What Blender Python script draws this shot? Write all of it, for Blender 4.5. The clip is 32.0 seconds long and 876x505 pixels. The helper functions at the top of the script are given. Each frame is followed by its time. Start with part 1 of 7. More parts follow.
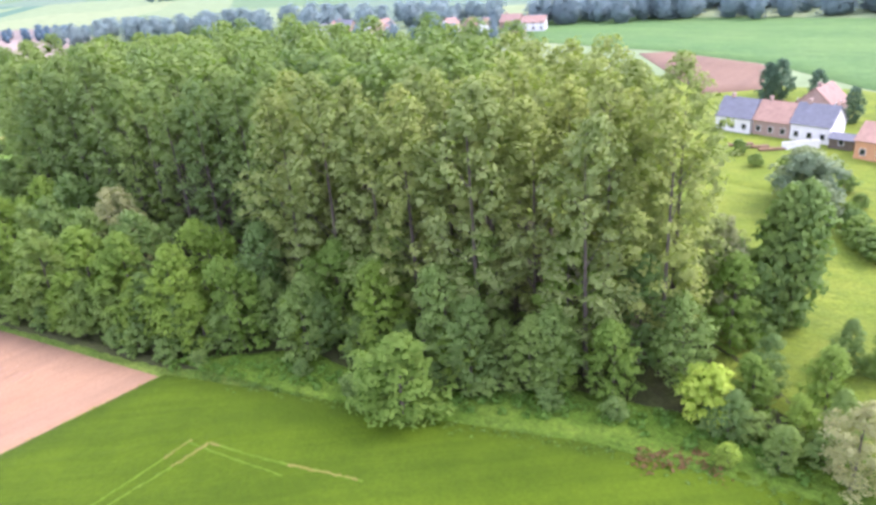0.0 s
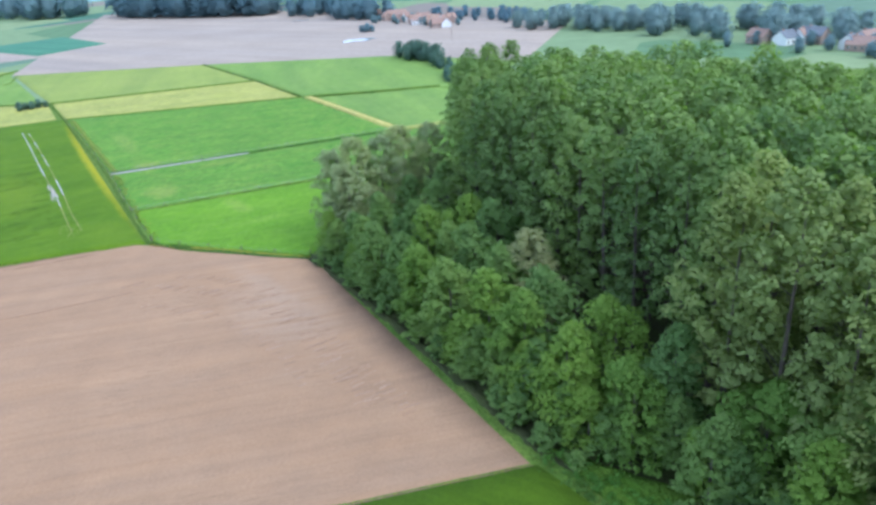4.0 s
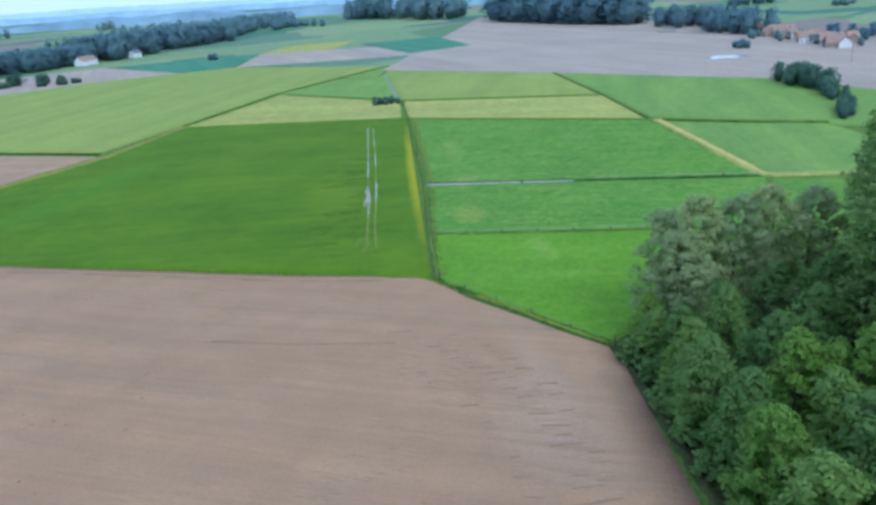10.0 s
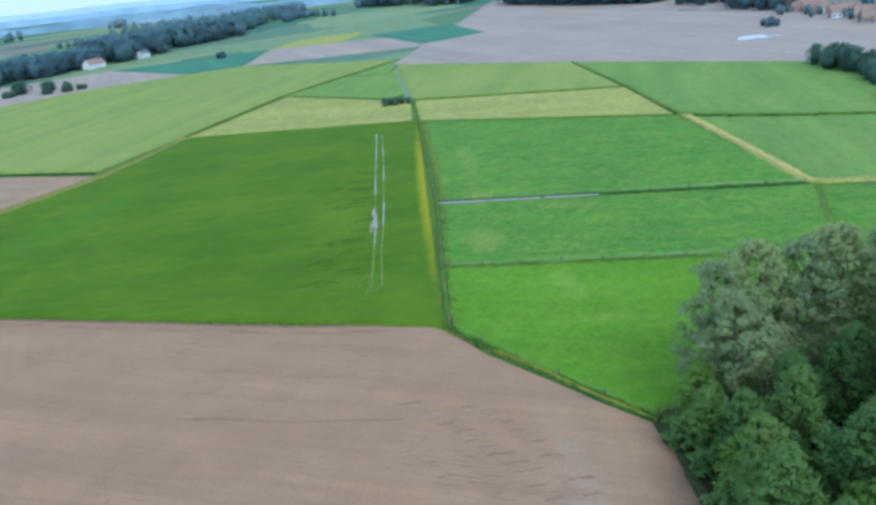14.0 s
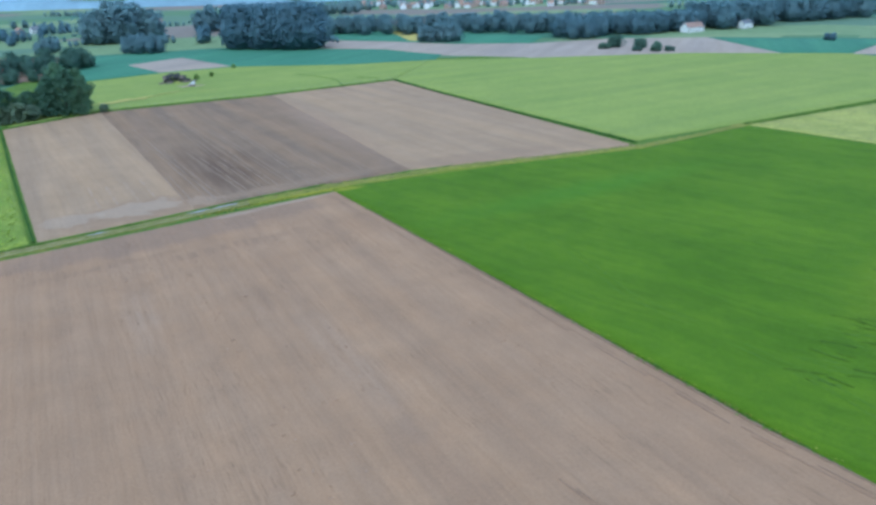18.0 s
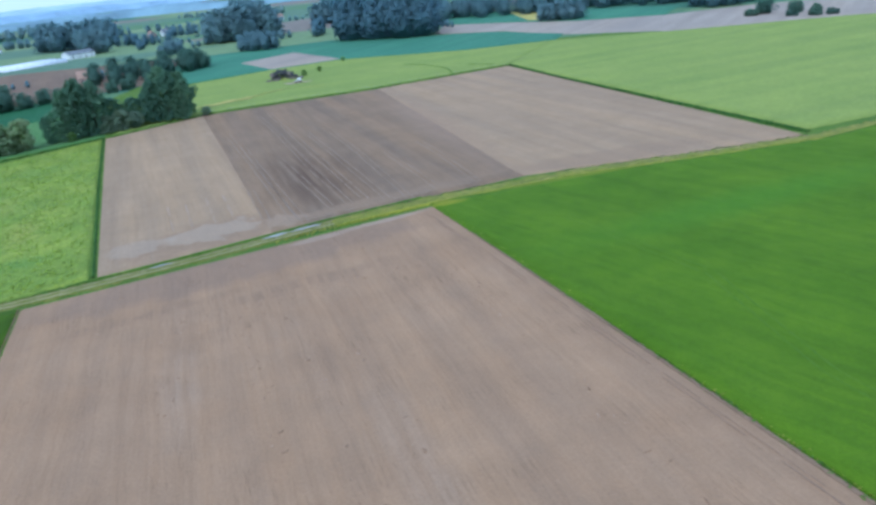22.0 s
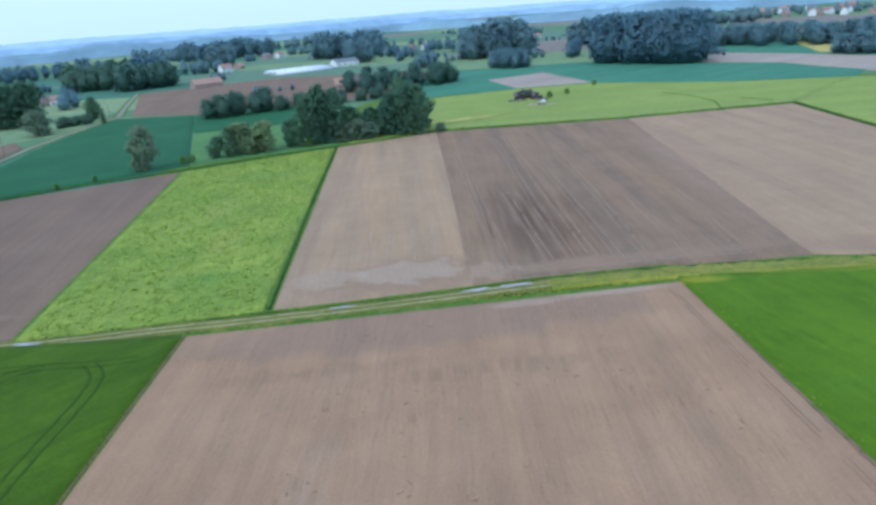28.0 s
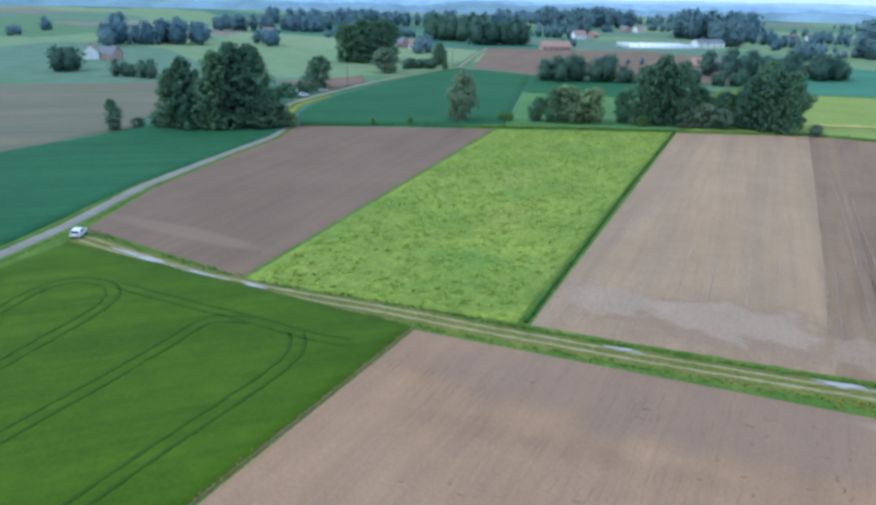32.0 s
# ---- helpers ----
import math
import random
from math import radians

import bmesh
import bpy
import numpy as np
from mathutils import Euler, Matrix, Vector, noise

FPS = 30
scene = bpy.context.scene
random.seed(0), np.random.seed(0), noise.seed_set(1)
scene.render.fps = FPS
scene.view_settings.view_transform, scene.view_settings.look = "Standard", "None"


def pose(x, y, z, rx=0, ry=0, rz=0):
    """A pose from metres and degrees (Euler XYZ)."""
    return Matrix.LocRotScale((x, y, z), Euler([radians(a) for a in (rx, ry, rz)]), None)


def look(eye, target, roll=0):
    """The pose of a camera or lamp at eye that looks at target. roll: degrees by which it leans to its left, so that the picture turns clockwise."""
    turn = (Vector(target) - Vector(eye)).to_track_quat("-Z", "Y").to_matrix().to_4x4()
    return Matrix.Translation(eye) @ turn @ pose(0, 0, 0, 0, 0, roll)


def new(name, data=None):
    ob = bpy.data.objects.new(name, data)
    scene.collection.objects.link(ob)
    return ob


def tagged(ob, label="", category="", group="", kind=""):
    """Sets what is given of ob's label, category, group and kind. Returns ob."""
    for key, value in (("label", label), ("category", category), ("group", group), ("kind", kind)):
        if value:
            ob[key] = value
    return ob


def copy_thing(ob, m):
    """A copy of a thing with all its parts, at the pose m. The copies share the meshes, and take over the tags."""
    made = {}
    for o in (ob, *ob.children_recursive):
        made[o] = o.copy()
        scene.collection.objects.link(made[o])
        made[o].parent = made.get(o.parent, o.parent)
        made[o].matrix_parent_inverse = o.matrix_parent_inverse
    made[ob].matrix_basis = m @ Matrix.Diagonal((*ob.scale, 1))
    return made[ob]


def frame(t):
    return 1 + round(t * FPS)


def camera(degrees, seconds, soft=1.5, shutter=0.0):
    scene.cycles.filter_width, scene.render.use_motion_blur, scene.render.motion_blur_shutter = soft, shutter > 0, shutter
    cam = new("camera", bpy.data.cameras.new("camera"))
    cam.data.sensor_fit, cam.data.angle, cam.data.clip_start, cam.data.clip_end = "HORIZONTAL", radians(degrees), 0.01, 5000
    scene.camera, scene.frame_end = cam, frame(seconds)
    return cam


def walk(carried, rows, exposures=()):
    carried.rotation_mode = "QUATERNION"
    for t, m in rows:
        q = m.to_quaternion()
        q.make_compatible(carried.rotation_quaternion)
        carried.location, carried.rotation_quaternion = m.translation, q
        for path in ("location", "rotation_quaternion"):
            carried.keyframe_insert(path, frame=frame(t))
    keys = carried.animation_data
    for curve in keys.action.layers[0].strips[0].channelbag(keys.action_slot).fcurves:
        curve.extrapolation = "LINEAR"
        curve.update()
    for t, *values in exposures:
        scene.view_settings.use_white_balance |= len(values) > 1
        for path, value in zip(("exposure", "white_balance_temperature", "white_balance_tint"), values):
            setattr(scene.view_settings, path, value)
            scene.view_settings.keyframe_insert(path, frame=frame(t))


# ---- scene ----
cam = camera(63.3, 32.0, soft=3.1)

# seconds, x, y, z, heading (anticlockwise from +y), pitch, lean to the left
PATH = [
    (0, -100.30, -67.75, 49.06, -114.06, -24.05, -4.88),
    (0.5, -96.44, -68.13, 49.68, -108.93, -24.73, -3.63),
    (1, -92.95, -68.46, 50.37, -103.09, -24.73, -2.39),
    (1.5, -89.92, -68.35, 51.26, -97.26, -24.39, -1.53),
    (2, -87.65, -68.03, 52.36, -90.95, -23.92, -1.53),
    (2.5, -86.14, -67.85, 53.54, -85.10, -23.34, -2.27),
    (3, -84.60, -67.53, 54.59, -82.47, -22.99, -2.89),
    (3.5, -82.77, -67.21, 55.42, -81.85, -22.95, -3.31),
    (5.5, -68.88, -66.80, 54.03, -78.52, -22.60, -6.24),
    (6, -65.16, -66.44, 53.35, -77.59, -22.09, -5.41),
    (6.5, -61.54, -65.76, 52.74, -73.88, -22.25, -3.17),
    (7, -58.30, -64.90, 52.21, -66.98, -22.79, -0.92),
    (7.5, -55.78, -63.72, 51.90, -59.65, -22.52, 0.49),
    (8, -53.75, -62.23, 51.84, -55.32, -21.68, -0.38),
    (8.5, -51.76, -60.63, 51.99, -54.63, -20.56, -1.66),
    (9, -49.74, -59.19, 52.26, -54.26, -20.37, -2.64),
    (9.5, -47.76, -57.89, 52.61, -54.00, -20.57, -3.13),
    (10, -45.88, -56.80, 53.02, -53.80, -20.70, -3.36),
    (10.5, -44.10, -55.86, 53.44, -53.55, -20.79, -3.65),
    (11, -42.37, -54.95, 53.88, -53.26, -20.92, -3.91),
    (11.5, -40.58, -54.01, 54.31, -53.05, -21.01, -4.23),
    (12, -38.58, -52.91, 54.70, -52.83, -21.13, -4.55),
    (12.5, -36.27, -51.55, 55.07, -52.41, -21.22, -4.97),
    (13, -33.78, -50.07, 55.48, -52.22, -21.49, -5.36),
    (13.5, -31.26, -48.61, 55.96, -52.04, -21.77, -5.75),
    (15.5, -23.23, -45.25, 60.09, -48.43, -22.75, -4.10),
    (16, -19.95, -43.18, 59.44, -41.22, -23.89, -0.39),
    (16.5, -16.58, -40.69, 58.52, -32.66, -24.60, 2.69),
    (17, -13.33, -37.27, 57.49, -23.86, -23.63, 1.03),
    (17.5, -10.41, -32.69, 56.56, -15.51, -22.20, -0.69),
    (18, -8.08, -27.16, 55.76, -8.27, -21.51, -1.48),
    (18.5, -6.22, -21.35, 55.12, -3.60, -21.90, -1.03),
    (19, -4.83, -15.83, 54.62, -1.65, -21.87, -0.60),
    (19.5, -3.82, -10.98, 54.26, -0.76, -21.66, -1.24),
    (20, -3.11, -6.89, 53.98, -0.03, -21.90, -2.48),
    (20.5, -2.62, -3.36, 53.76, 0.84, -22.16, -3.68),
    (21, -2.23, -0.13, 53.54, 1.56, -22.32, -4.90),
    (21.5, -1.87, 3.11, 53.27, 2.18, -22.37, -5.66),
    (22, -1.62, 6.67, 52.89, 2.50, -22.23, -5.97),
    (22.5, -1.54, 10.76, 52.37, 3.47, -21.79, -5.96),
    (23, -1.69, 15.15, 51.71, 5.17, -20.89, -5.34),
    (23.5, -2.04, 19.49, 50.92, 7.74, -20.32, -4.27),
    (24, -2.57, 23.42, 50.09, 10.80, -20.45, -3.07),
    (24.5, -3.22, 26.52, 49.31, 14.05, -20.53, -1.75),
    (25, -3.93, 28.92, 48.66, 18.25, -20.03, -1.91),
    (25.5, -4.54, 30.93, 48.17, 20.14, -18.89, -2.89),
    (27.5, -4.82, 36.86, 49.28, 21.09, -18.93, -4.10),
    (28, -5.47, 39.62, 49.27, 21.53, -19.00, -4.30),
    (28.5, -6.23, 42.72, 49.14, 22.05, -18.94, -4.45),
    (29, -7.16, 46.17, 48.84, 22.47, -18.77, -3.96),
    (29.5, -8.34, 50.04, 48.26, 22.95, -19.01, -2.14),
    (30, -9.94, 54.31, 47.36, 25.89, -19.64, 0.31),
    (30.5, -12.14, 58.81, 46.17, 31.41, -20.54, 2.50),
    (31, -15.08, 63.11, 44.73, 37.99, -20.55, 3.65),
    (31.5, -18.59, 67.08, 43.13, 44.38, -20.37, 2.36),
    (32, -22.31, 70.79, 41.45, 47.31, -20.05, 1.30),
]


def aim(x, y, z, heading, pitch, lean):
    a, b = radians(heading), radians(pitch)
    ahead = Vector((-math.sin(a) * math.cos(b), math.cos(a) * math.cos(b), math.sin(b)))
    eye = Vector((x, y, z))
    return look(eye, eye + ahead * 10, lean)


walk(cam, [(row[0], aim(*row[1:])) for row in PATH],
     exposures=[(0, 1.60, 6450, 34), (1, 1.54, 6400, 28), (2, 1.32, 6050, 17), (3, 0.96, 5750, 10), (5.5, 0.64, 5150, 4), (6.3, 0.68, 5080, 3), (7, 0.68, 5080, 3), (8, 0.40, 5080, 2), (9, 0.22, 5080, 1),
                (13, 0.15, 5150, -1), (16, 0.16, 5100, -2), (20, 0.15, 5020, -1), (24, 0.14, 5020, 1), (28, 0.10, 5180, 2), (30.5, 0.10, 5220, 2), (32, 0.16, 5230, 1)])


# ---- world and light ----
world = bpy.data.worlds.new("overcast_sky")
scene.world = world
world.use_nodes = True
wn, wl = world.node_tree.nodes, world.node_tree.links
wn.clear()
sky = wn.new("ShaderNodeTexSky")
sky.sky_type, sky.sun_disc = "NISHITA", False
sky.sun_elevation, sky.sun_rotation = radians(48), radians(200)
sky.air_density, sky.dust_density, sky.ozone_density = 1.0, 3.0, 1.0
veil = wn.new("ShaderNodeMix")
veil.data_type = "RGBA"
veil.inputs[0].default_value = 0.8
veil.inputs[7].default_value = (7.5, 8.6, 10.9, 1)
shine = wn.new("ShaderNodeBackground")
shine.inputs["Strength"].default_value = 0.118
wout = wn.new("ShaderNodeOutputWorld")
wl.new(sky.outputs[0], veil.inputs[6])
wl.new(veil.outputs[2], shine.inputs["Color"])
wl.new(shine.outputs[0], wout.inputs["Surface"])

sun_data = bpy.data.lights.new("sun", "SUN")
sun_data.energy, sun_data.angle, sun_data.color = 1.2, radians(25), (1.0, 0.96, 0.9)
sun = new("sun", sun_data)
sun.matrix_world = look((0, 0, 200), (0 - 0.34 * -1 * 200 * 0.9, 200 * 0.85, 0))


# ---- materials ----
def nodes_of(name):
    m = bpy.data.materials.new(name)
    m.use_nodes = True
    n, l = m.node_tree.nodes, m.node_tree.links
    return m, n, l, n["Principled BSDF"]


def noise_node(n, l, vec, scale, detail=4.0, rough=0.55):
    t = n.new("ShaderNodeTexNoise")
    t.inputs["Scale"].default_value, t.inputs["Detail"].default_value, t.inputs["Roughness"].default_value = scale, detail, rough
    l.new(vec, t.inputs["Vector"])
    return t.outputs["Fac"]


def ramp(n, l, fac, lo, hi):
    r = n.new("ShaderNodeMapRange")
    r.inputs["From Min"].default_value, r.inputs["From Max"].default_value = lo, hi
    l.new(fac, r.inputs["Value"])
    return r.outputs["Result"]


def mix(n, l, fac, a, b, kind="MIX"):
    m = n.new("ShaderNodeMix")
    m.data_type, m.blend_type = "RGBA", kind
    if isinstance(fac, float):
        m.inputs[0].default_value = fac
    else:
        l.new(fac, m.inputs[0])
    for sock, v in ((m.inputs[6], a), (m.inputs[7], b)):
        if isinstance(v, tuple):
            sock.default_value = (*v, 1)
        else:
            l.new(v, sock)
    return m.outputs[2]


def scaled(n, l, fac, k):
    m = n.new("ShaderNodeMath")
    m.operation = "MULTIPLY"
    l.new(fac, m.inputs[0])
    m.inputs[1].default_value = k
    return m.outputs[0]


def land(name, base, second, streak, angle=0.0, across=1.6, along=45.0, streak_amount=0.6, blotch=28.0, grain=0.7, grain_amount=0.5,
         rough=0.95, bump=0.35, spec=0.15, drift=0.1, specks=0.15, stains=(), dash=(2.4, 0.34), mottle=(3.0, 0.0), warp=0.0):
    """Soil, crop or grass: blotches, streaks along the way it is worked, and grain."""
    m, n, l, p = nodes_of(name)
    co = n.new("ShaderNodeTexCoord").outputs["Object"]
    turn = n.new("ShaderNodeMapping")
    turn.vector_type = "TEXTURE"
    turn.inputs["Rotation"].default_value[2] = radians(angle)
    turn.inputs["Scale"].default_value = (along, across, 1)
    if warp:
        # rows that waver: the coordinates are shifted by a slow noise
        sway = n.new("ShaderNodeTexNoise")
        sway.inputs["Scale"].default_value, sway.inputs["Detail"].default_value = 0.09, 3.0
        l.new(co, sway.inputs["Vector"])
        shift = n.new("ShaderNodeVectorMath")
        shift.operation = "MULTIPLY_ADD"
        l.new(sway.outputs["Color"], shift.inputs[0])
        shift.inputs[1].default_value = (warp, warp, 0)
        l.new(co, shift.inputs[2])
        l.new(shift.outputs[0], turn.inputs["Vector"])
    else:
        l.new(co, turn.inputs["Vector"])
    blot = ramp(n, l, noise_node(n, l, co, 1 / blotch, 5, 0.6), 0.35, 0.65)
    lines = ramp(n, l, noise_node(n, l, turn.outputs[0], 1.0, 5, 0.65), 0.42, 0.66)
    fine = ramp(n, l, noise_node(n, l, co, 1 / grain, 3, 0.6), 0.3, 0.7)
    col = mix(n, l, blot, base, second)
    col = mix(n, l, scaled(n, l, lines, streak_amount), col, streak)
    wide = ramp(n, l, noise_node(n, l, turn.outputs[0], 0.23, 3, 0.5), 0.35, 0.65)
    col = mix(n, l, 1.0, col, mix(n, l, scaled(n, l, wide, 1.0), (1 - drift, 1 - drift * 0.8, 1 - drift * 0.5), (1 + drift * 0.7, 1 + drift * 0.6, 1 + drift * 0.3)), "MULTIPLY")
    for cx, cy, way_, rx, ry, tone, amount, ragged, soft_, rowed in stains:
        # a patch of another tone with an uneven edge, such as damp, dry or thin ground
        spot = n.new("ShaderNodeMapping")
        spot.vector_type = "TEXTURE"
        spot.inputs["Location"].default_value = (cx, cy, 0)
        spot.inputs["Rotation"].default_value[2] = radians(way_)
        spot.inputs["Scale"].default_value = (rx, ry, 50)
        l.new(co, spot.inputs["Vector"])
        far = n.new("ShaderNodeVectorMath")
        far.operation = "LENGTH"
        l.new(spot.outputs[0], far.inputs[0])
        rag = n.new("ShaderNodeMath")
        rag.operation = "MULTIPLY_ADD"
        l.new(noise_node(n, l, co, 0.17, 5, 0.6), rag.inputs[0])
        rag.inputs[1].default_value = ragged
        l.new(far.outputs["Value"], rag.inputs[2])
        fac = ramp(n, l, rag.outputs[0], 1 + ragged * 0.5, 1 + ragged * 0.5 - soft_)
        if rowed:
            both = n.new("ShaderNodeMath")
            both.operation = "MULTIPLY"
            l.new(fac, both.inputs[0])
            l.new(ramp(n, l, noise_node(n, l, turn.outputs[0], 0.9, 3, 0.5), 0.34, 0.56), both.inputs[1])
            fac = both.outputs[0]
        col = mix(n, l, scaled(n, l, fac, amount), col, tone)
    dashes = n.new("ShaderNodeMapping")
    dashes.vector_type = "TEXTURE"
    dashes.inputs["Rotation"].default_value[2] = radians(angle)
    dashes.inputs["Scale"].default_value = (dash[0], dash[1], 1)
    l.new(co, dashes.inputs["Vector"])
    bunch = ramp(n, l, noise_node(n, l, co, 0.055, 4, 0.6), 0.47, 0.66)
    speck = n.new("ShaderNodeMath")
    speck.operation = "MULTIPLY"
    l.new(ramp(n, l, noise_node(n, l, dashes.outputs[0], 1.0, 4, 0.6), 0.52, 0.70), speck.inputs[0])
    l.new(bunch, speck.inputs[1])
    speck = speck.outputs[0]
    col = mix(n, l, scaled(n, l, speck, specks), col, tuple(v * 0.62 for v in streak))
    if mottle[1]:
        tuft = ramp(n, l, noise_node(n, l, co, 1 / mottle[0], 4, 0.7), 0.36, 0.66)
        k = mottle[1]
        col = mix(n, l, 1.0, col, mix(n, l, tuft, (1 - k, 1 - k * 0.8, 1 - k * 0.6), (1 + k * 0.8, 1 + k * 0.6, 1 + k * 0.3)), "MULTIPLY")
    dark = mix(n, l, fine, (1 - grain_amount * 0.5,) * 3, (1 + grain_amount * 0.4,) * 3)
    col = mix(n, l, 1.0, col, dark, "MULTIPLY")
    l.new(col, p.inputs["Base Color"])
    p.inputs["Roughness"].default_value = rough
    p.inputs["Specular IOR Level"].default_value = spec
    b = n.new("ShaderNodeBump")
    b.inputs["Strength"].default_value, b.inputs["Distance"].default_value = bump, 0.3
    add = n.new("ShaderNodeMath")
    l.new(fine, add.inputs[0])
    l.new(lines, add.inputs[1])
    l.new(add.outputs[0], b.inputs["Height"])
    l.new(b.outputs[0], p.inputs["Normal"])
    return m


def leafy(name, dark, light, rough=0.5, through_=(0.9, 1.1, 0.45)):
    """Foliage: every leaf spray takes its own tone, and the crown drifts in tone over a few metres."""
    m, n, l, p = nodes_of(name)
    geo = n.new("ShaderNodeNewGeometry")
    info = n.new("ShaderNodeObjectInfo")
    co = n.new("ShaderNodeTexCoord").outputs["Object"]
    drift = ramp(n, l, noise_node(n, l, co, 0.35, 3), 0.3, 0.7)
    col = mix(n, l, geo.outputs["Random Per Island"], dark, light)
    col = mix(n, l, scaled(n, l, drift, 0.35), col, tuple(v * 1.15 for v in light))
    tree = mix(n, l, info.outputs["Random"], (0.78, 0.84, 0.85), (1.18, 1.12, 0.95))
    col = mix(n, l, 1.0, col, tree, "MULTIPLY")
    l.new(col, p.inputs["Base Color"])
    p.inputs["Roughness"].default_value = rough + 0.15
    p.inputs["Specular IOR Level"].default_value = 0.22
    thin = n.new("ShaderNodeBsdfTranslucent")
    l.new(mix(n, l, 1.0, col, through_, "MULTIPLY"), thin.inputs["Color"])
    both = n.new("ShaderNodeMixShader")
    both.inputs[0].default_value = 0.42
    l.new(p.outputs[0], both.inputs[1])
    l.new(thin.outputs[0], both.inputs[2])
    l.new(both.outputs[0], n["Material Output"].inputs["Surface"])
    return m


def plain(name, col, rough=0.7, metal=0.0, vary=0.25, scale=1.2, spec=0.4, bump=0.0):
    m, n, l, p = nodes_of(name)
    co = n.new("ShaderNodeTexCoord").outputs["Object"]
    big = noise_node(n, l, co, scale, 6, 0.65)
    small = noise_node(n, l, co, scale * 9, 3, 0.6)
    tone = mix(n, l, ramp(n, l, big, 0.3, 0.7), (1 - vary,) * 3, (1 + vary * 0.5,) * 3)
    tone = mix(n, l, 0.35, tone, mix(n, l, small, (1 - vary,) * 3, (1 + vary,) * 3), "MULTIPLY")
    l.new(mix(n, l, 1.0, col, tone, "MULTIPLY"), p.inputs["Base Color"])
    p.inputs["Roughness"].default_value, p.inputs["Metallic"].default_value = rough, metal
    p.inputs["Specular IOR Level"].default_value = spec
    if bump:
        b = n.new("ShaderNodeBump")
        b.inputs["Strength"].default_value, b.inputs["Distance"].default_value = bump, 0.05
        l.new(small, b.inputs["Height"])
        l.new(b.outputs[0], p.inputs["Normal"])
    return m


def water(name, col=(0.40, 0.38, 0.35), rough=0.08):
    m, n, l, p = nodes_of(name)
    co = n.new("ShaderNodeTexCoord").outputs["Object"]
    # pale base colour stands in for part of the sky's reflection
    p.inputs["Base Color"].default_value = (*col, 1)
    p.inputs["Roughness"].default_value, p.inputs["IOR"].default_value = rough, 1.33
    p.inputs["Specular IOR Level"].default_value = 1.0
    b = n.new("ShaderNodeBump")
    b.inputs["Strength"].default_value, b.inputs["Distance"].default_value = 0.02, 0.01
    l.new(noise_node(n, l, co, 1.5, 2), b.inputs["Height"])
    l.new(b.outputs[0], p.inputs["Normal"])
    return m


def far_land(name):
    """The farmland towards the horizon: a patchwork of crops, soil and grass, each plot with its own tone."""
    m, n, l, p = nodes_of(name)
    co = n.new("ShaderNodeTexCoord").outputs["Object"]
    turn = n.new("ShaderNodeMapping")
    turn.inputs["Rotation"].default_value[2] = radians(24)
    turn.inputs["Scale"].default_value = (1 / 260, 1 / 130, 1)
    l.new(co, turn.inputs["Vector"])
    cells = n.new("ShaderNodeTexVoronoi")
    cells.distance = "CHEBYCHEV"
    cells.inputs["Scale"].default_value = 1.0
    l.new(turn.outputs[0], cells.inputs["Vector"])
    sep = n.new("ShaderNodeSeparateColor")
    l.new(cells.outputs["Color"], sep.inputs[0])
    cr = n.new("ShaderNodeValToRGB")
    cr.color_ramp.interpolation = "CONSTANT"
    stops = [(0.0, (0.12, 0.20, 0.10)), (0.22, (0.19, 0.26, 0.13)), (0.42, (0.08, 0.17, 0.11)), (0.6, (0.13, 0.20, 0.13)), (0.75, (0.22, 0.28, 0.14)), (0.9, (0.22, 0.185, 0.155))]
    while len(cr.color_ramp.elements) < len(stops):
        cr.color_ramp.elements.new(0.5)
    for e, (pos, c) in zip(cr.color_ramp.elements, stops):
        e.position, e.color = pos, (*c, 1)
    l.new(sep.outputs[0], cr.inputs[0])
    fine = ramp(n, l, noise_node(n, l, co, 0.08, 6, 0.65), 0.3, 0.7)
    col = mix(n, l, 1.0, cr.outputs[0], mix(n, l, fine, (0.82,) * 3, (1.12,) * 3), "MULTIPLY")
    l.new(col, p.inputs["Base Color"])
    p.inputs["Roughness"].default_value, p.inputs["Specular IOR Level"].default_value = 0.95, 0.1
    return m


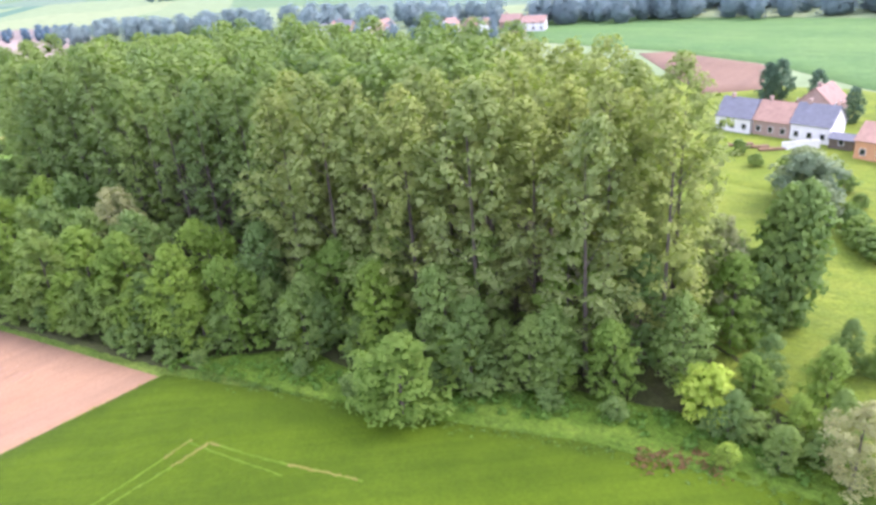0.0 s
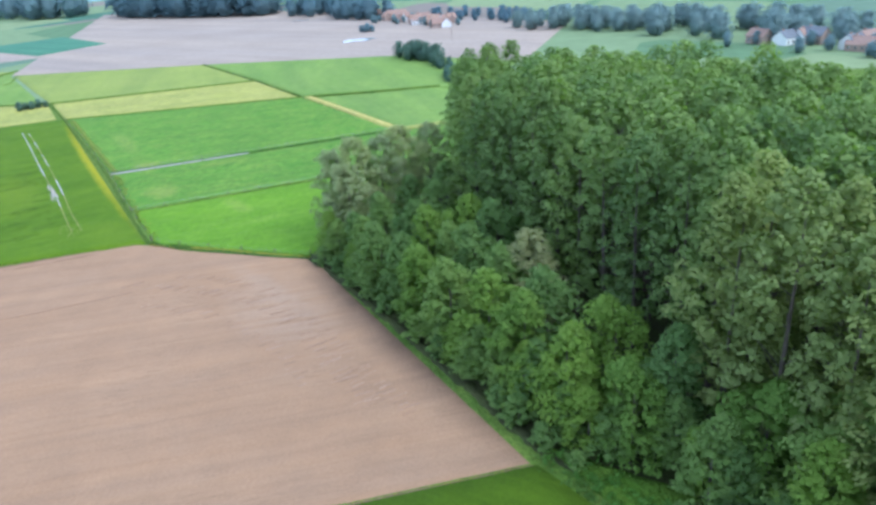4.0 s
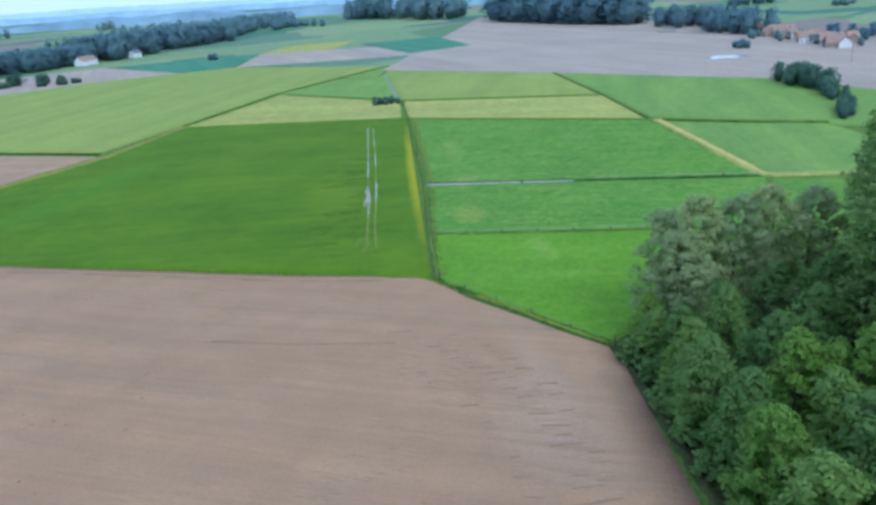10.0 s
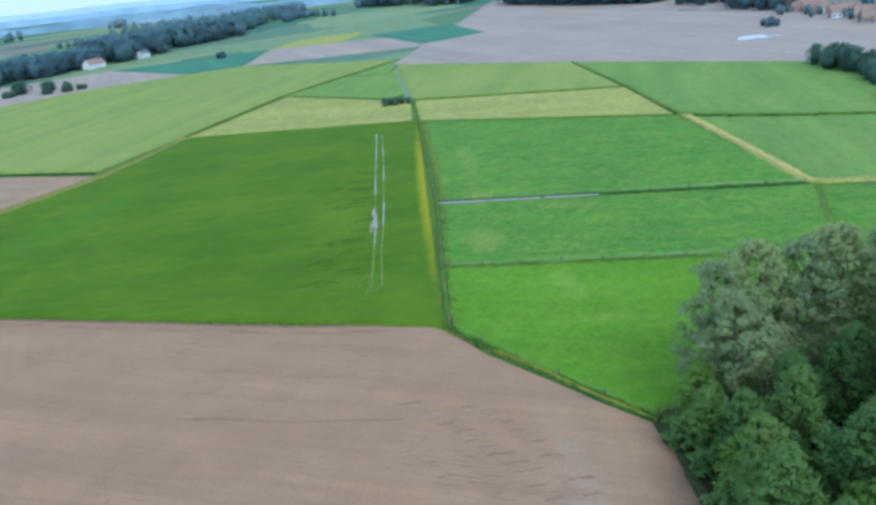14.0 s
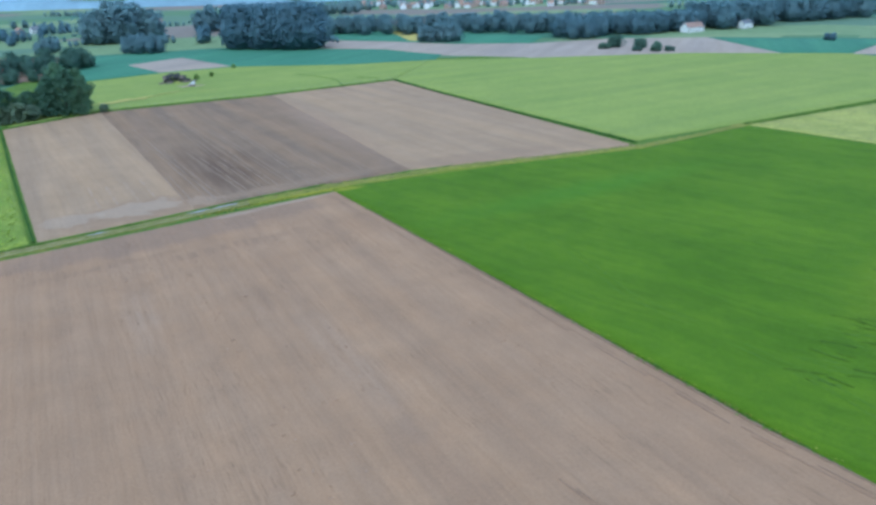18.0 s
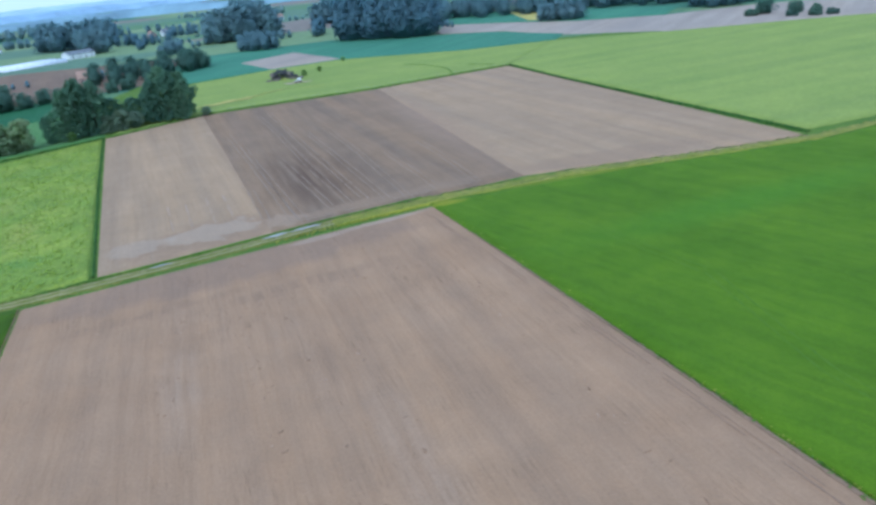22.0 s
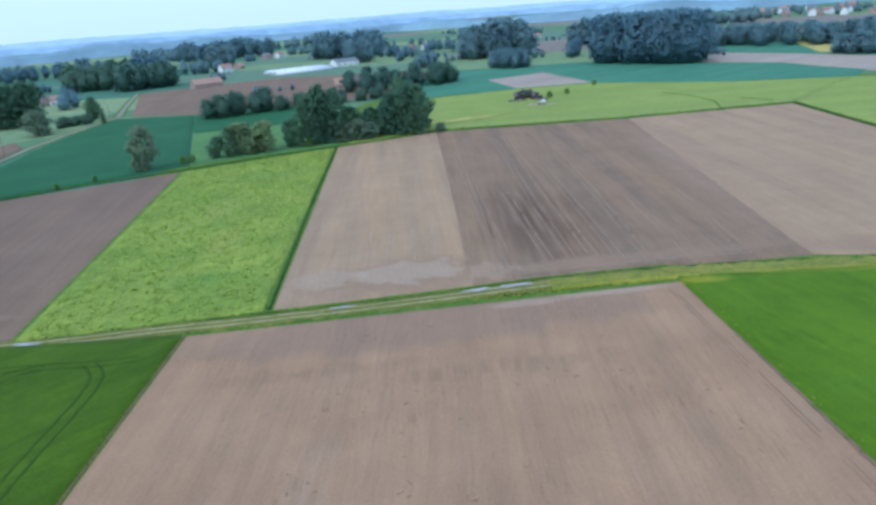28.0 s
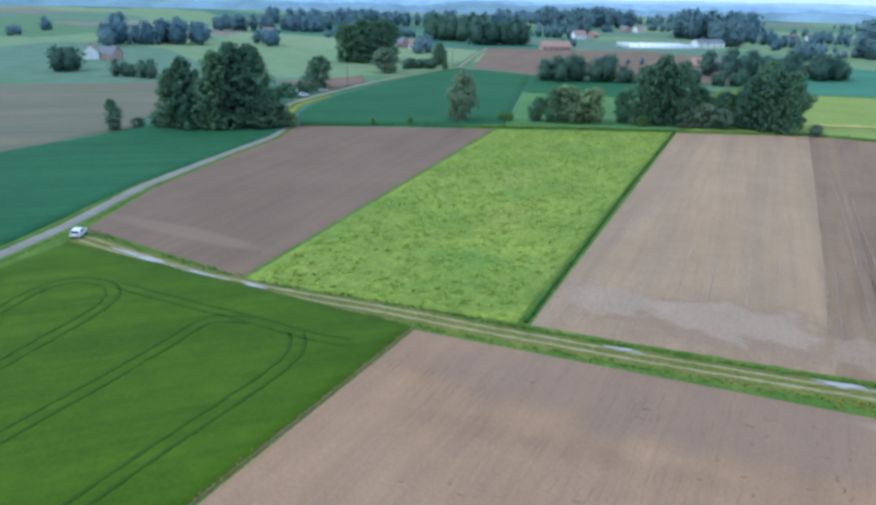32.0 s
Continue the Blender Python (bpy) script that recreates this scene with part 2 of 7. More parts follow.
# ways in which the fields are worked, as the angle of their rows
ROWS_MAIN, ROWS_EAST = 110.0, 41.0
SOIL = land("pale_ploughed_soil", (0.337, 0.205, 0.121), (0.379, 0.235, 0.141), (0.292, 0.174, 0.100), ROWS_MAIN, 1.3, 30, 0.42, 16, 0.45, 0.16, drift=0.075, specks=0.75, dash=(4.0, 0.34), mottle=(6.0, 0.05), warp=1.2,
            stains=[(-47, 139, 27, 46, 10, (0.249, 0.163, 0.113), 0.6, 0.9, 0.35, False), (-20, 158, 25, 12, 2.0, (0.400, 0.285, 0.205), 0.7, 0.9, 0.4, False), (-33, 150, 27, 9, 1.6, (0.400, 0.285, 0.205), 0.6, 0.9, 0.4, False),
                    (-30, 128, 27, 26, 3.2, (0.235, 0.146, 0.093), 0.5, 2.4, 0.6, True), (-58, 119, 27, 22, 2.6, (0.235, 0.146, 0.093), 0.45, 2.4, 0.6, True), (-22, 96, 113, 20, 2.5, (0.245, 0.152, 0.096), 0.5, 1.4, 0.7, True), (-44, 92, 113, 16, 4, (0.39, 0.262, 0.176), 0.45, 1.2, 0.7, True), (-8, 70, 112, 26, 5, (0.39, 0.262, 0.176), 0.4, 1.2, 0.8, True), (4, 40, 112, 24, 5, (0.258, 0.158, 0.10), 0.4, 1.2, 0.8, True),
                    # the first of these is a darker band along the wood's edge
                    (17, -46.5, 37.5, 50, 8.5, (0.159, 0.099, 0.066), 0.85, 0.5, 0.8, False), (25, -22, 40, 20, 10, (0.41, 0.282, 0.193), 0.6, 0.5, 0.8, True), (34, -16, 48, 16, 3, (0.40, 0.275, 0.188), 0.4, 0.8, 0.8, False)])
SOIL_PALE = land("pale_grey_soil", (0.348, 0.230, 0.140), (0.392, 0.261, 0.162), (0.304, 0.197, 0.118), 114, 1.9, 40, 0.5, 18, 0.6, 0.2, drift=0.12, specks=0.45, mottle=(5.0, 0.05), warp=0.8,
                 stains=[(-11, 264, 107.4, 100, 9, (0.310, 0.203, 0.135), 0.8, 0.5, 0.95, False), (-60, 158, 28, 24, 12, (0.285, 0.183, 0.117), 0.7, 1.6, 0.4, False), (-74.5, 154, 40, 7.5, 5.0, (0.400, 0.296, 0.212), 0.6, 2.6, 0.3, False), (-59.5, 161, 30, 11, 6.5, (0.400, 0.296, 0.212), 0.6, 2.6, 0.3, False), (40, 194, 14, 40, 7, (0.297, 0.196, 0.126), 0.6, 0.5, 0.4, False)])
SOIL_DARK = land("dark_damp_soil", (0.242, 0.156, 0.098), (0.276, 0.180, 0.115), (0.206, 0.131, 0.081), 112, 1.9, 32, 0.6, 15, 0.6, 0.22, drift=0.16, specks=0.4, mottle=(6.0, 0.05), warp=0.8,
                 stains=[(-11, 264, 107.4, 100, 11, (0.318, 0.209, 0.139), 0.9, 0.5, 0.95, False), (-43, 200, 113, 44, 17, (0.118, 0.072, 0.048), 0.95, 0.6, 0.9, True), (-20, 174.5, 25, 38, 4.0, (0.290, 0.195, 0.128), 0.7, 0.8, 0.5, False), (-47, 162, 25, 9, 5, (0.330, 0.228, 0.155), 0.75, 2.2, 0.2, False), (-82, 270, 113, 40, 5, (0.26, 0.17, 0.112), 0.5, 0.8, 0.6, True), (0, 240, 113, 40, 8, (0.245, 0.158, 0.104), 0.45, 0.8, 0.6, True)])
SOIL_GREY = land("grey_brown_soil", (0.190, 0.126, 0.086), (0.224, 0.149, 0.102), (0.162, 0.106, 0.073), 118, 2.0, 60, 0.4, 24, 0.6, 0.16, drift=0.08,
                 stains=[(-142, 119.5, 20, 22, 3, (0.250, 0.174, 0.118), 0.7, 0.5, 0.4, False)])
# paler and greyer than the near soil: haze put into its colour
SOIL_FAR = land("hazed_ploughed_soil", (0.347, 0.275, 0.222), (0.394, 0.316, 0.255), (0.282, 0.224, 0.180), 60, 9, 160, 0.6, 70, 3.0, 0.2)
WHEAT = land("young_green_wheat", (0.083, 0.156, 0.006), (0.116, 0.196, 0.009), (0.060, 0.118, 0.005), 128, 1.7, 26, 0.42, 26, 0.45, 0.25, drift=0.085, specks=0.4, dash=(8, 0.8), mottle=(4.5, 0.09), warp=4.0,
             stains=[(122.4, 73.2, 39.1, 84, 3.0, (0.31, 0.295, 0.012), 0.95, 0.5, 0.6, False), (92, 78, 39, 30, 9, (0.15, 0.215, 0.012), 0.55, 0.8, 0.8, False), (60, 30, 39, 16, 7, (0.12, 0.195, 0.01), 0.7, 0.5, 0.8, False), (60, 150, 22, 60, 9, (0.085, 0.19, 0.012), 0.6, 0.5, 0.8, False), (-5, 165.5, 20, 6, 2.2, (0.27, 0.27, 0.02), 0.85, 0.8, 0.6, False), (34, 179, 16, 34, 1.6, (0.23, 0.25, 0.02), 0.7, 0.8, 0.7, False)])
WHEAT_WEST = land("deep_green_wheat", (0.059, 0.107, 0.005), (0.076, 0.131, 0.007), (0.046, 0.086, 0.004), 68, 1.6, 24, 0.5, 20, 0.45, 0.25, drift=0.16, dash=(9, 0.9), mottle=(3.5, 0.10), warp=2.0)
PASTURE = land("pasture_grass", (0.088, 0.214, 0.026), (0.128, 0.250, 0.034), (0.195, 0.275, 0.048), -60, 2.2, 7, 0.6, 11, 0.7, 0.4, specks=0.5, mottle=(2.4, 0.22), warp=2.0,
               stains=[(118, 52, 40, 9, 5, (0.24, 0.29, 0.06), 0.7, 1.2, 0.7, False), (92, 34, 40, 10, 5, (0.23, 0.29, 0.06), 0.6, 1.2, 0.7, False), (150, 78, 40, 26, 4, (0.20, 0.28, 0.055), 0.6, 1.0, 0.7, False), (120, 28, -60, 9, 4, (0.22, 0.285, 0.05), 0.5, 1.2, 0.7, False)])
PASTURE_BRIGHT = land("bright_pasture_grass", (0.115, 0.242, 0.014), (0.140, 0.266, 0.018), (0.165, 0.282, 0.034), -60, 3, 9, 0.45, 14, 0.9, 0.3, mottle=(2.6, 0.14),
                       stains=[(80, 8, 40, 10, 3, (0.22, 0.31, 0.05), 0.6, 1.4, 0.7, False), (96, -18, 40, 9, 3.5, (0.21, 0.305, 0.05), 0.6, 1.4, 0.7, False), (70, -4, -60, 12, 3, (0.19, 0.30, 0.04), 0.45, 1.4, 0.7, False)])
MEADOW = land("long_meadow_grass", (0.206, 0.278, 0.044), (0.274, 0.320, 0.055), (0.150, 0.224, 0.036), 110, 2.4, 5.0, 0.45, 17, 0.9, 0.45, bump=0.6, specks=0.85, dash=(1.3, 0.6), mottle=(2.0, 0.13), warp=3.0,
              stains=[(-112, 172, 113, 14, 6, (0.34, 0.34, 0.07), 0.6, 1.4, 0.8, False), (-100, 150, 30, 12, 5, (0.15, 0.25, 0.05), 0.6, 1.4, 0.8, False), (-132, 196, 113, 16, 7, (0.31, 0.335, 0.08), 0.55, 1.4, 0.8, False), (-140, 240, 40, 18, 8, (0.19, 0.27, 0.055), 0.5, 1.4, 0.8, False)])
HAY = land("yellowing_grass", (0.322, 0.322, 0.082), (0.378, 0.360, 0.102), (0.245, 0.285, 0.066), -58, 4, 30, 0.45, 14, 1.0, 0.4, mottle=(4.0, 0.16))
LIGHT_CROP = land("light_green_barley", (0.232, 0.282, 0.064), (0.262, 0.303, 0.072), (0.205, 0.26, 0.058), 24, 3, 60, 0.3, 60, 1.5, 0.25, drift=0.09, mottle=(14.0, 0.06))
# farther version of the crop green, with haze put into its colour
TEAL_CROP = land("hazed_green_crop", (0.072, 0.19, 0.115), (0.086, 0.215, 0.13), (0.06, 0.165, 0.10), 60, 3, 60, 0.4, 50, 1.2, 0.25)
SOFT_GRASS = land("dull_pasture_grass", (0.165, 0.262, 0.056), (0.195, 0.284, 0.064), (0.140, 0.240, 0.050), 24, 3, 30, 0.4, 30, 0.9, 0.3, mottle=(5.0, 0.12))
MID_GRASS = land("blue_green_grass", (0.092, 0.190, 0.060), (0.118, 0.215, 0.068), (0.078, 0.165, 0.054), 24, 3, 30, 0.4, 30, 0.9, 0.3, mottle=(5.0, 0.12))
VERGE = land("rough_verge_grass", (0.11, 0.188, 0.028), (0.165, 0.228, 0.042), (0.075, 0.14, 0.02), 25, 1.5, 5, 0.6, 6, 0.5, 0.7, bump=0.7)
LUSH = land("lush_stream_grass", (0.080, 0.158, 0.016), (0.115, 0.192, 0.024), (0.058, 0.122, 0.014), 38, 1.5, 5, 0.6, 5, 0.5, 0.6, bump=0.7, specks=0.4)
SILT = land("pale_silt", (0.37, 0.315, 0.245), (0.41, 0.352, 0.28), (0.30, 0.27, 0.19), 40, 0.6, 5, 0.5, 4, 0.4, 0.3)
BANK = land("dark_bank_grass", (0.042, 0.108, 0.018), (0.068, 0.148, 0.024), (0.036, 0.08, 0.015), 25, 1.5, 5, 0.6, 6, 0.5, 0.7, bump=0.7)
TRACK_GRASS = land("trodden_track_grass", (0.142, 0.172, 0.028), (0.188, 0.192, 0.040), (0.225, 0.190, 0.062), 25, 1.2, 6, 0.6, 5, 0.5, 0.5, bump=0.6)
WORN = land("thin_yellow_wheat", (0.165, 0.175, 0.035), (0.205, 0.195, 0.055), (0.12, 0.16, 0.018), 40, 0.6, 4, 0.5, 4, 0.3, 0.4)
TRACK_SILT = land("silted_crop_line", (0.205, 0.232, 0.055), (0.255, 0.262, 0.085), (0.15, 0.20, 0.03), 40, 0.6, 6, 0.5, 6, 0.3, 0.3)
TRACK_WEEDS = land("weedy_track_grass", (0.175, 0.205, 0.028), (0.245, 0.240, 0.042), (0.285, 0.230, 0.085), 25, 1.0, 5, 0.55, 6, 0.5, 0.5, mottle=(2.2, 0.2), specks=0.5)
PALE_WHEAT = land("pale_wheat_line", (0.095, 0.175, 0.015), (0.115, 0.19, 0.02), (0.085, 0.16, 0.012), 128, 0.6, 6, 0.5, 6, 0.3, 0.3)
YELLOW = land("yellow_dry_grass", (0.275, 0.270, 0.034), (0.205, 0.235, 0.028), (0.33, 0.30, 0.046), 41, 1.5, 8, 0.6, 8, 0.5, 0.4)
SPROUT = land("thinly_sprouting_soil", (0.165, 0.15, 0.10), (0.20, 0.165, 0.118), (0.125, 0.15, 0.08), 60, 4, 60, 0.6, 45, 0.8, 0.2)
DIRT = land("pale_track_dirt", (0.34, 0.280, 0.155), (0.40, 0.335, 0.195), (0.24, 0.21, 0.085), 25, 0.6, 4, 0.5, 5, 0.3, 0.4)
ROW = land("turned_soil_row", (0.288, 0.181, 0.116), (0.313, 0.198, 0.127), (0.262, 0.164, 0.105), 110, 0.5, 6, 0.5, 5, 0.3, 0.3)
CLOD = land("upturned_clods", (0.282, 0.172, 0.102), (0.308, 0.190, 0.114), (0.255, 0.154, 0.092), 110, 0.5, 6, 0.5, 5, 0.3, 0.3)
CRUST = land("dry_soil_crust", (0.368, 0.239, 0.160), (0.399, 0.262, 0.179), (0.339, 0.216, 0.143), 110, 1.0, 12, 0.5, 5, 0.4, 0.3)
DEEP_CROP = land("dark_green_crop", (0.031, 0.108, 0.044), (0.043, 0.132, 0.054), (0.025, 0.088, 0.038), 60, 2, 40, 0.5, 30, 0.8, 0.3)
LAWN = land("sunlit_rough_grass", (0.142, 0.205, 0.026), (0.190, 0.238, 0.036), (0.108, 0.168, 0.024), 30, 2, 8, 0.5, 8, 0.6, 0.4, specks=0.3, mottle=(3.0, 0.15))
LINE = land("dry_wheel_line", (0.285, 0.205, 0.148), (0.325, 0.238, 0.175), (0.245, 0.172, 0.122), 112, 0.5, 6, 0.5, 5, 0.3, 0.3)
SAND = land("sandy_worn_grass", (0.45, 0.37, 0.11), (0.51, 0.42, 0.14), (0.34, 0.32, 0.08), 38, 0.6, 6, 0.5, 5, 0.3, 0.3)
MUD = land("wet_mud", (0.399, 0.290, 0.221), (0.440, 0.322, 0.249), (0.348, 0.250, 0.185), ROWS_MAIN, 1.6, 25, 0.5, 5, 0.6, 0.2, rough=0.85, spec=0.12)
RUT = land("flattened_crop", (0.036, 0.078, 0.005), (0.046, 0.092, 0.007), (0.058, 0.085, 0.016), 70, 0.4, 5, 0.5, 5, 0.3, 0.4)
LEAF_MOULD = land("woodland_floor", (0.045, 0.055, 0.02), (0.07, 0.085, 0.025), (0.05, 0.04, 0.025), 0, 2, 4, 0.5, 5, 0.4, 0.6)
ASPHALT = land("worn_grey_asphalt", (0.26, 0.236, 0.200), (0.31, 0.284, 0.242), (0.215, 0.196, 0.166), 60, 0.4, 12, 0.4, 6, 0.25, 0.3)
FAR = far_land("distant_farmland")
WATER = water("standing_water")
POPLAR = leafy("poplar_leaves", (0.236, 0.290, 0.094), (0.322, 0.380, 0.134), 0.7)
# darker copy of the poplar leaves: dimmer light put into the colour
POPLAR_DIMMED = leafy("dimmed_poplar_leaves", (0.165, 0.246, 0.084), (0.240, 0.335, 0.122), 0.7)
ALDER = leafy("alder_leaves", (0.136, 0.225, 0.066), (0.214, 0.322, 0.100), 0.6)
LIME = leafy("fresh_green_leaves", (0.146, 0.250, 0.044), (0.224, 0.342, 0.072), 0.6)
WILLOW = leafy("grey_willow_leaves", (0.265, 0.315, 0.165), (0.395, 0.440, 0.245), 0.6)
TAN = leafy("tan_willow_leaves", (0.290, 0.298, 0.142), (0.420, 0.420, 0.212), 0.6)
GOLD = leafy("yellow_green_leaves", (0.24, 0.36, 0.05), (0.40, 0.52, 0.10))
DUSK = leafy("dark_tree_leaves", (0.094, 0.168, 0.110), (0.155, 0.255, 0.168), 0.6, (0.95, 1.1, 0.85))
SAGE = leafy("olive_willow_leaves", (0.19, 0.265, 0.15), (0.29, 0.365, 0.21), 0.55, (1.0, 1.05, 0.8))
# the next three pale with distance: haze put into the leaf colour
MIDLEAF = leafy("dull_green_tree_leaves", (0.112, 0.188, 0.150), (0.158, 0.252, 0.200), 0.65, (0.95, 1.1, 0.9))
FARLEAF = leafy("hazed_wood_leaves", (0.162, 0.250, 0.302), (0.190, 0.288, 0.345), 0.7, (1.0, 1.15, 1.15))
HAZY = leafy("hazed_far_leaves", (0.20, 0.290, 0.325), (0.24, 0.335, 0.37), 0.7, (1.1, 1.2, 1.2))
SILVERY = leafy("silvery_grey_leaves", (0.155, 0.218, 0.156), (0.240, 0.312, 0.230), 0.6, (1.0, 1.05, 0.85))
REED = leafy("reed_and_nettle", (0.06, 0.15, 0.02), (0.14, 0.27, 0.05))
BARK = plain("grey_bark", (0.12, 0.10, 0.08), 0.9, vary=0.4, scale=2.5, bump=0.6)
TIMBER = plain("weathered_timber", (0.16, 0.13, 0.10), 0.85, vary=0.4, scale=3)
BLACK_WOOD = plain("black_tarred_boards", (0.035, 0.033, 0.035), 0.8, vary=0.4, scale=2)
WIRE = plain("galvanised_wire", (0.3, 0.3, 0.3), 0.4, 0.8)
WHITE_WALL = plain("white_render", (0.78, 0.78, 0.76), 0.8, vary=0.12, scale=0.8)
BRICK_WALL = plain("red_brick_wall", (0.40, 0.29, 0.24), 0.85, vary=0.25, scale=1.4)
ORANGE_TILE = plain("orange_roof_tiles", (0.39, 0.245, 0.178), 0.8, vary=0.25, scale=1.0)
RED_TILE = plain("red_roof_tiles", (0.34, 0.22, 0.175), 0.8, vary=0.25, scale=1.0)
SLATE = plain("blue_grey_roof_slates", (0.165, 0.178, 0.20), 0.65, vary=0.25, scale=1.0)
FRAME_PAINT = plain("white_window_paint", (0.75, 0.75, 0.74), 0.5, vary=0.08)
GLASS = plain("dark_window_glass", (0.03, 0.035, 0.04), 0.08, vary=0.1, spec=0.8)
PLASTIC = plain("milky_tunnel_sheet", (0.78, 0.80, 0.82), 0.45, vary=0.08, scale=0.5)
CAR_WHITE = plain("white_car_paint", (0.80, 0.80, 0.80), 0.25, vary=0.04, spec=0.6)
CAR_GREY = plain("silver_car_paint", (0.45, 0.46, 0.48), 0.3, 0.4, vary=0.05)
TYRE = plain("black_tyre", (0.02, 0.02, 0.02), 0.8, vary=0.2)
RIM = plain("alloy_rim", (0.5, 0.5, 0.5), 0.35, 0.9, vary=0.1)
LAMP_RED = plain("red_tail_lamp", (0.45, 0.02, 0.02), 0.2, vary=0.05)
CONCRETE = plain("old_concrete", (0.42, 0.40, 0.37), 0.85, vary=0.25, scale=1.5)


# ---- building helpers ----
def mesh_of(name, verts, faces, material, smooth=False):
    me = bpy.data.meshes.new(name)
    me.from_pydata([tuple(map(float, v)) for v in verts], [], faces)
    me.materials.append(material)
    if smooth:
        me.shade_smooth()
    me.update()
    return me


def quads_mesh(name, co, material, normals=None):
    """A mesh of loose four-cornered faces from an array (n, 4, 3), shaded by soft normals where given."""
    n = len(co)
    me = bpy.data.meshes.new(name)
    me.vertices.add(n * 4)
    me.vertices.foreach_set("co", np.ascontiguousarray(co, dtype=np.float32).ravel())
    me.loops.add(n * 4)
    me.loops.foreach_set("vertex_index", np.arange(n * 4, dtype=np.int32))
    me.polygons.add(n)
    me.polygons.foreach_set("loop_start", np.arange(0, n * 4, 4, dtype=np.int32))
    me.materials.append(material)
    me.update(calc_edges=True)
    if normals is not None:
        soft_n = np.ascontiguousarray(np.repeat(normals, 4, axis=0), dtype=np.float32)
        me.attributes.new("custom_normal", "FLOAT_VECTOR", "POINT").data.foreach_set("vector", soft_n.ravel())
    return me


def part(name, bm, material, parent, label=""):
    me = bpy.data.meshes.new(name)
    bm.to_mesh(me)
    bm.free()
    me.materials.append(material)
    ob = new(name, me)
    ob.parent = parent
    return tagged(ob, label)


def part_mesh(name, me, parent, label=""):
    ob = new(name, me)
    ob.parent = parent
    return tagged(ob, label)


def box(bm, x0, x1, y0, y1, z0, z1, bevel=0.0):
    made = bmesh.ops.create_cube(bm, size=1.0, matrix=Matrix.Translation(((x0 + x1) / 2, (y0 + y1) / 2, (z0 + z1) / 2)) @ Matrix.Diagonal((x1 - x0, y1 - y0, z1 - z0, 1)))
    if bevel:
        edges = {e for v in made["verts"] for e in v.link_edges}
        bmesh.ops.bevel(bm, geom=list(edges), offset=bevel, segments=2, affect="EDGES")
    return bm


def thing(name, label, category, group="", kind=""):
    return tagged(new(name), label, category, group, kind)


def resample(points, count):
    p = np.array(points, dtype=float)
    d = np.concatenate([[0], np.cumsum(np.hypot(*np.diff(p, axis=0).T))])
    s = np.linspace(0, d[-1], count)
    return np.stack([np.interp(s, d, p[:, 0]), np.interp(s, d, p[:, 1])], 1)


def relief(x, y, size, seed):
    """Smooth bumps of about that size, from -1 to 1."""
    r = np.random.RandomState(seed)
    z = np.zeros_like(x)
    for k in range(7):
        a, w, ph = r.uniform(0, math.pi), (0.6 + 1.1 * r.rand()) * 2 * math.pi / size, r.uniform(0, 6.28)
        z += np.sin((x * math.cos(a) + y * math.sin(a)) * w + ph)
    return z / 4


def field(name, label, material, south, north, height=0.05, cell=2.5, rough=0.03, size=6.0, seed=1, category="field"):
    """A plot between two lines that run the same way, as a sheet with relief whose edges go into the ground."""
    a, b = np.array(south, dtype=float), np.array(north, dtype=float)
    la, lb = np.hypot(*np.diff(a, axis=0).T).sum(), np.hypot(*np.diff(b, axis=0).T).sum()
    nu = int(max(2, min(220, max(la, lb) / cell)))
    nv = int(max(2, min(220, np.hypot(*(a - b[:1] if False else (resample(a, 5) - resample(b, 5))).T).max() / cell)))
    A, B = resample(a, nu + 1), resample(b, nu + 1)
    t = np.linspace(0, 1, nv + 1)[:, None, None]
    g = A[None] * (1 - t) + B[None] * t
    x, y = g[..., 0], g[..., 1]
    z = height + rough * relief(x, y, size, seed) + rough * 0.6 * relief(x, y, size * 0.37, seed + 5)
    z = np.maximum(z, 0.012)
    z[0], z[-1], z[:, 0], z[:, -1] = -0.05, -0.05, -0.05, -0.05
    # the rim keeps its place, the next ring stands right behind it
    for e, i, k in ((0, 1, 0), (-1, -2, 0), (0, 1, 1), (-1, -2, 1)):
        src = np.take(g, e, axis=k)
        nxt = np.take(g, i, axis=k)
        d = nxt - src
        w = np.clip(0.25 / np.maximum(np.hypot(d[..., 0], d[..., 1]), 0.26), 0, 1)[..., None]
        if k == 0:
            g[i] = src + d * w
        else:
            g[:, i] = src + d * w
    V = np.concatenate([g.reshape(-1, 2), z.reshape(-1, 1)], 1)
    w = nu + 1
    F = [(j * w + i, j * w + i + 1, (j + 1) * w + i + 1, (j + 1) * w + i) for j in range(nv) for i in range(nu)]
    me = mesh_of(name, V, F, material, True)
    ob = tagged(new(name, me), label, category, kind="structure")
    if me.polygons[len(F) // 2].normal.z < 0:
        me.flip_normals()
    return ob


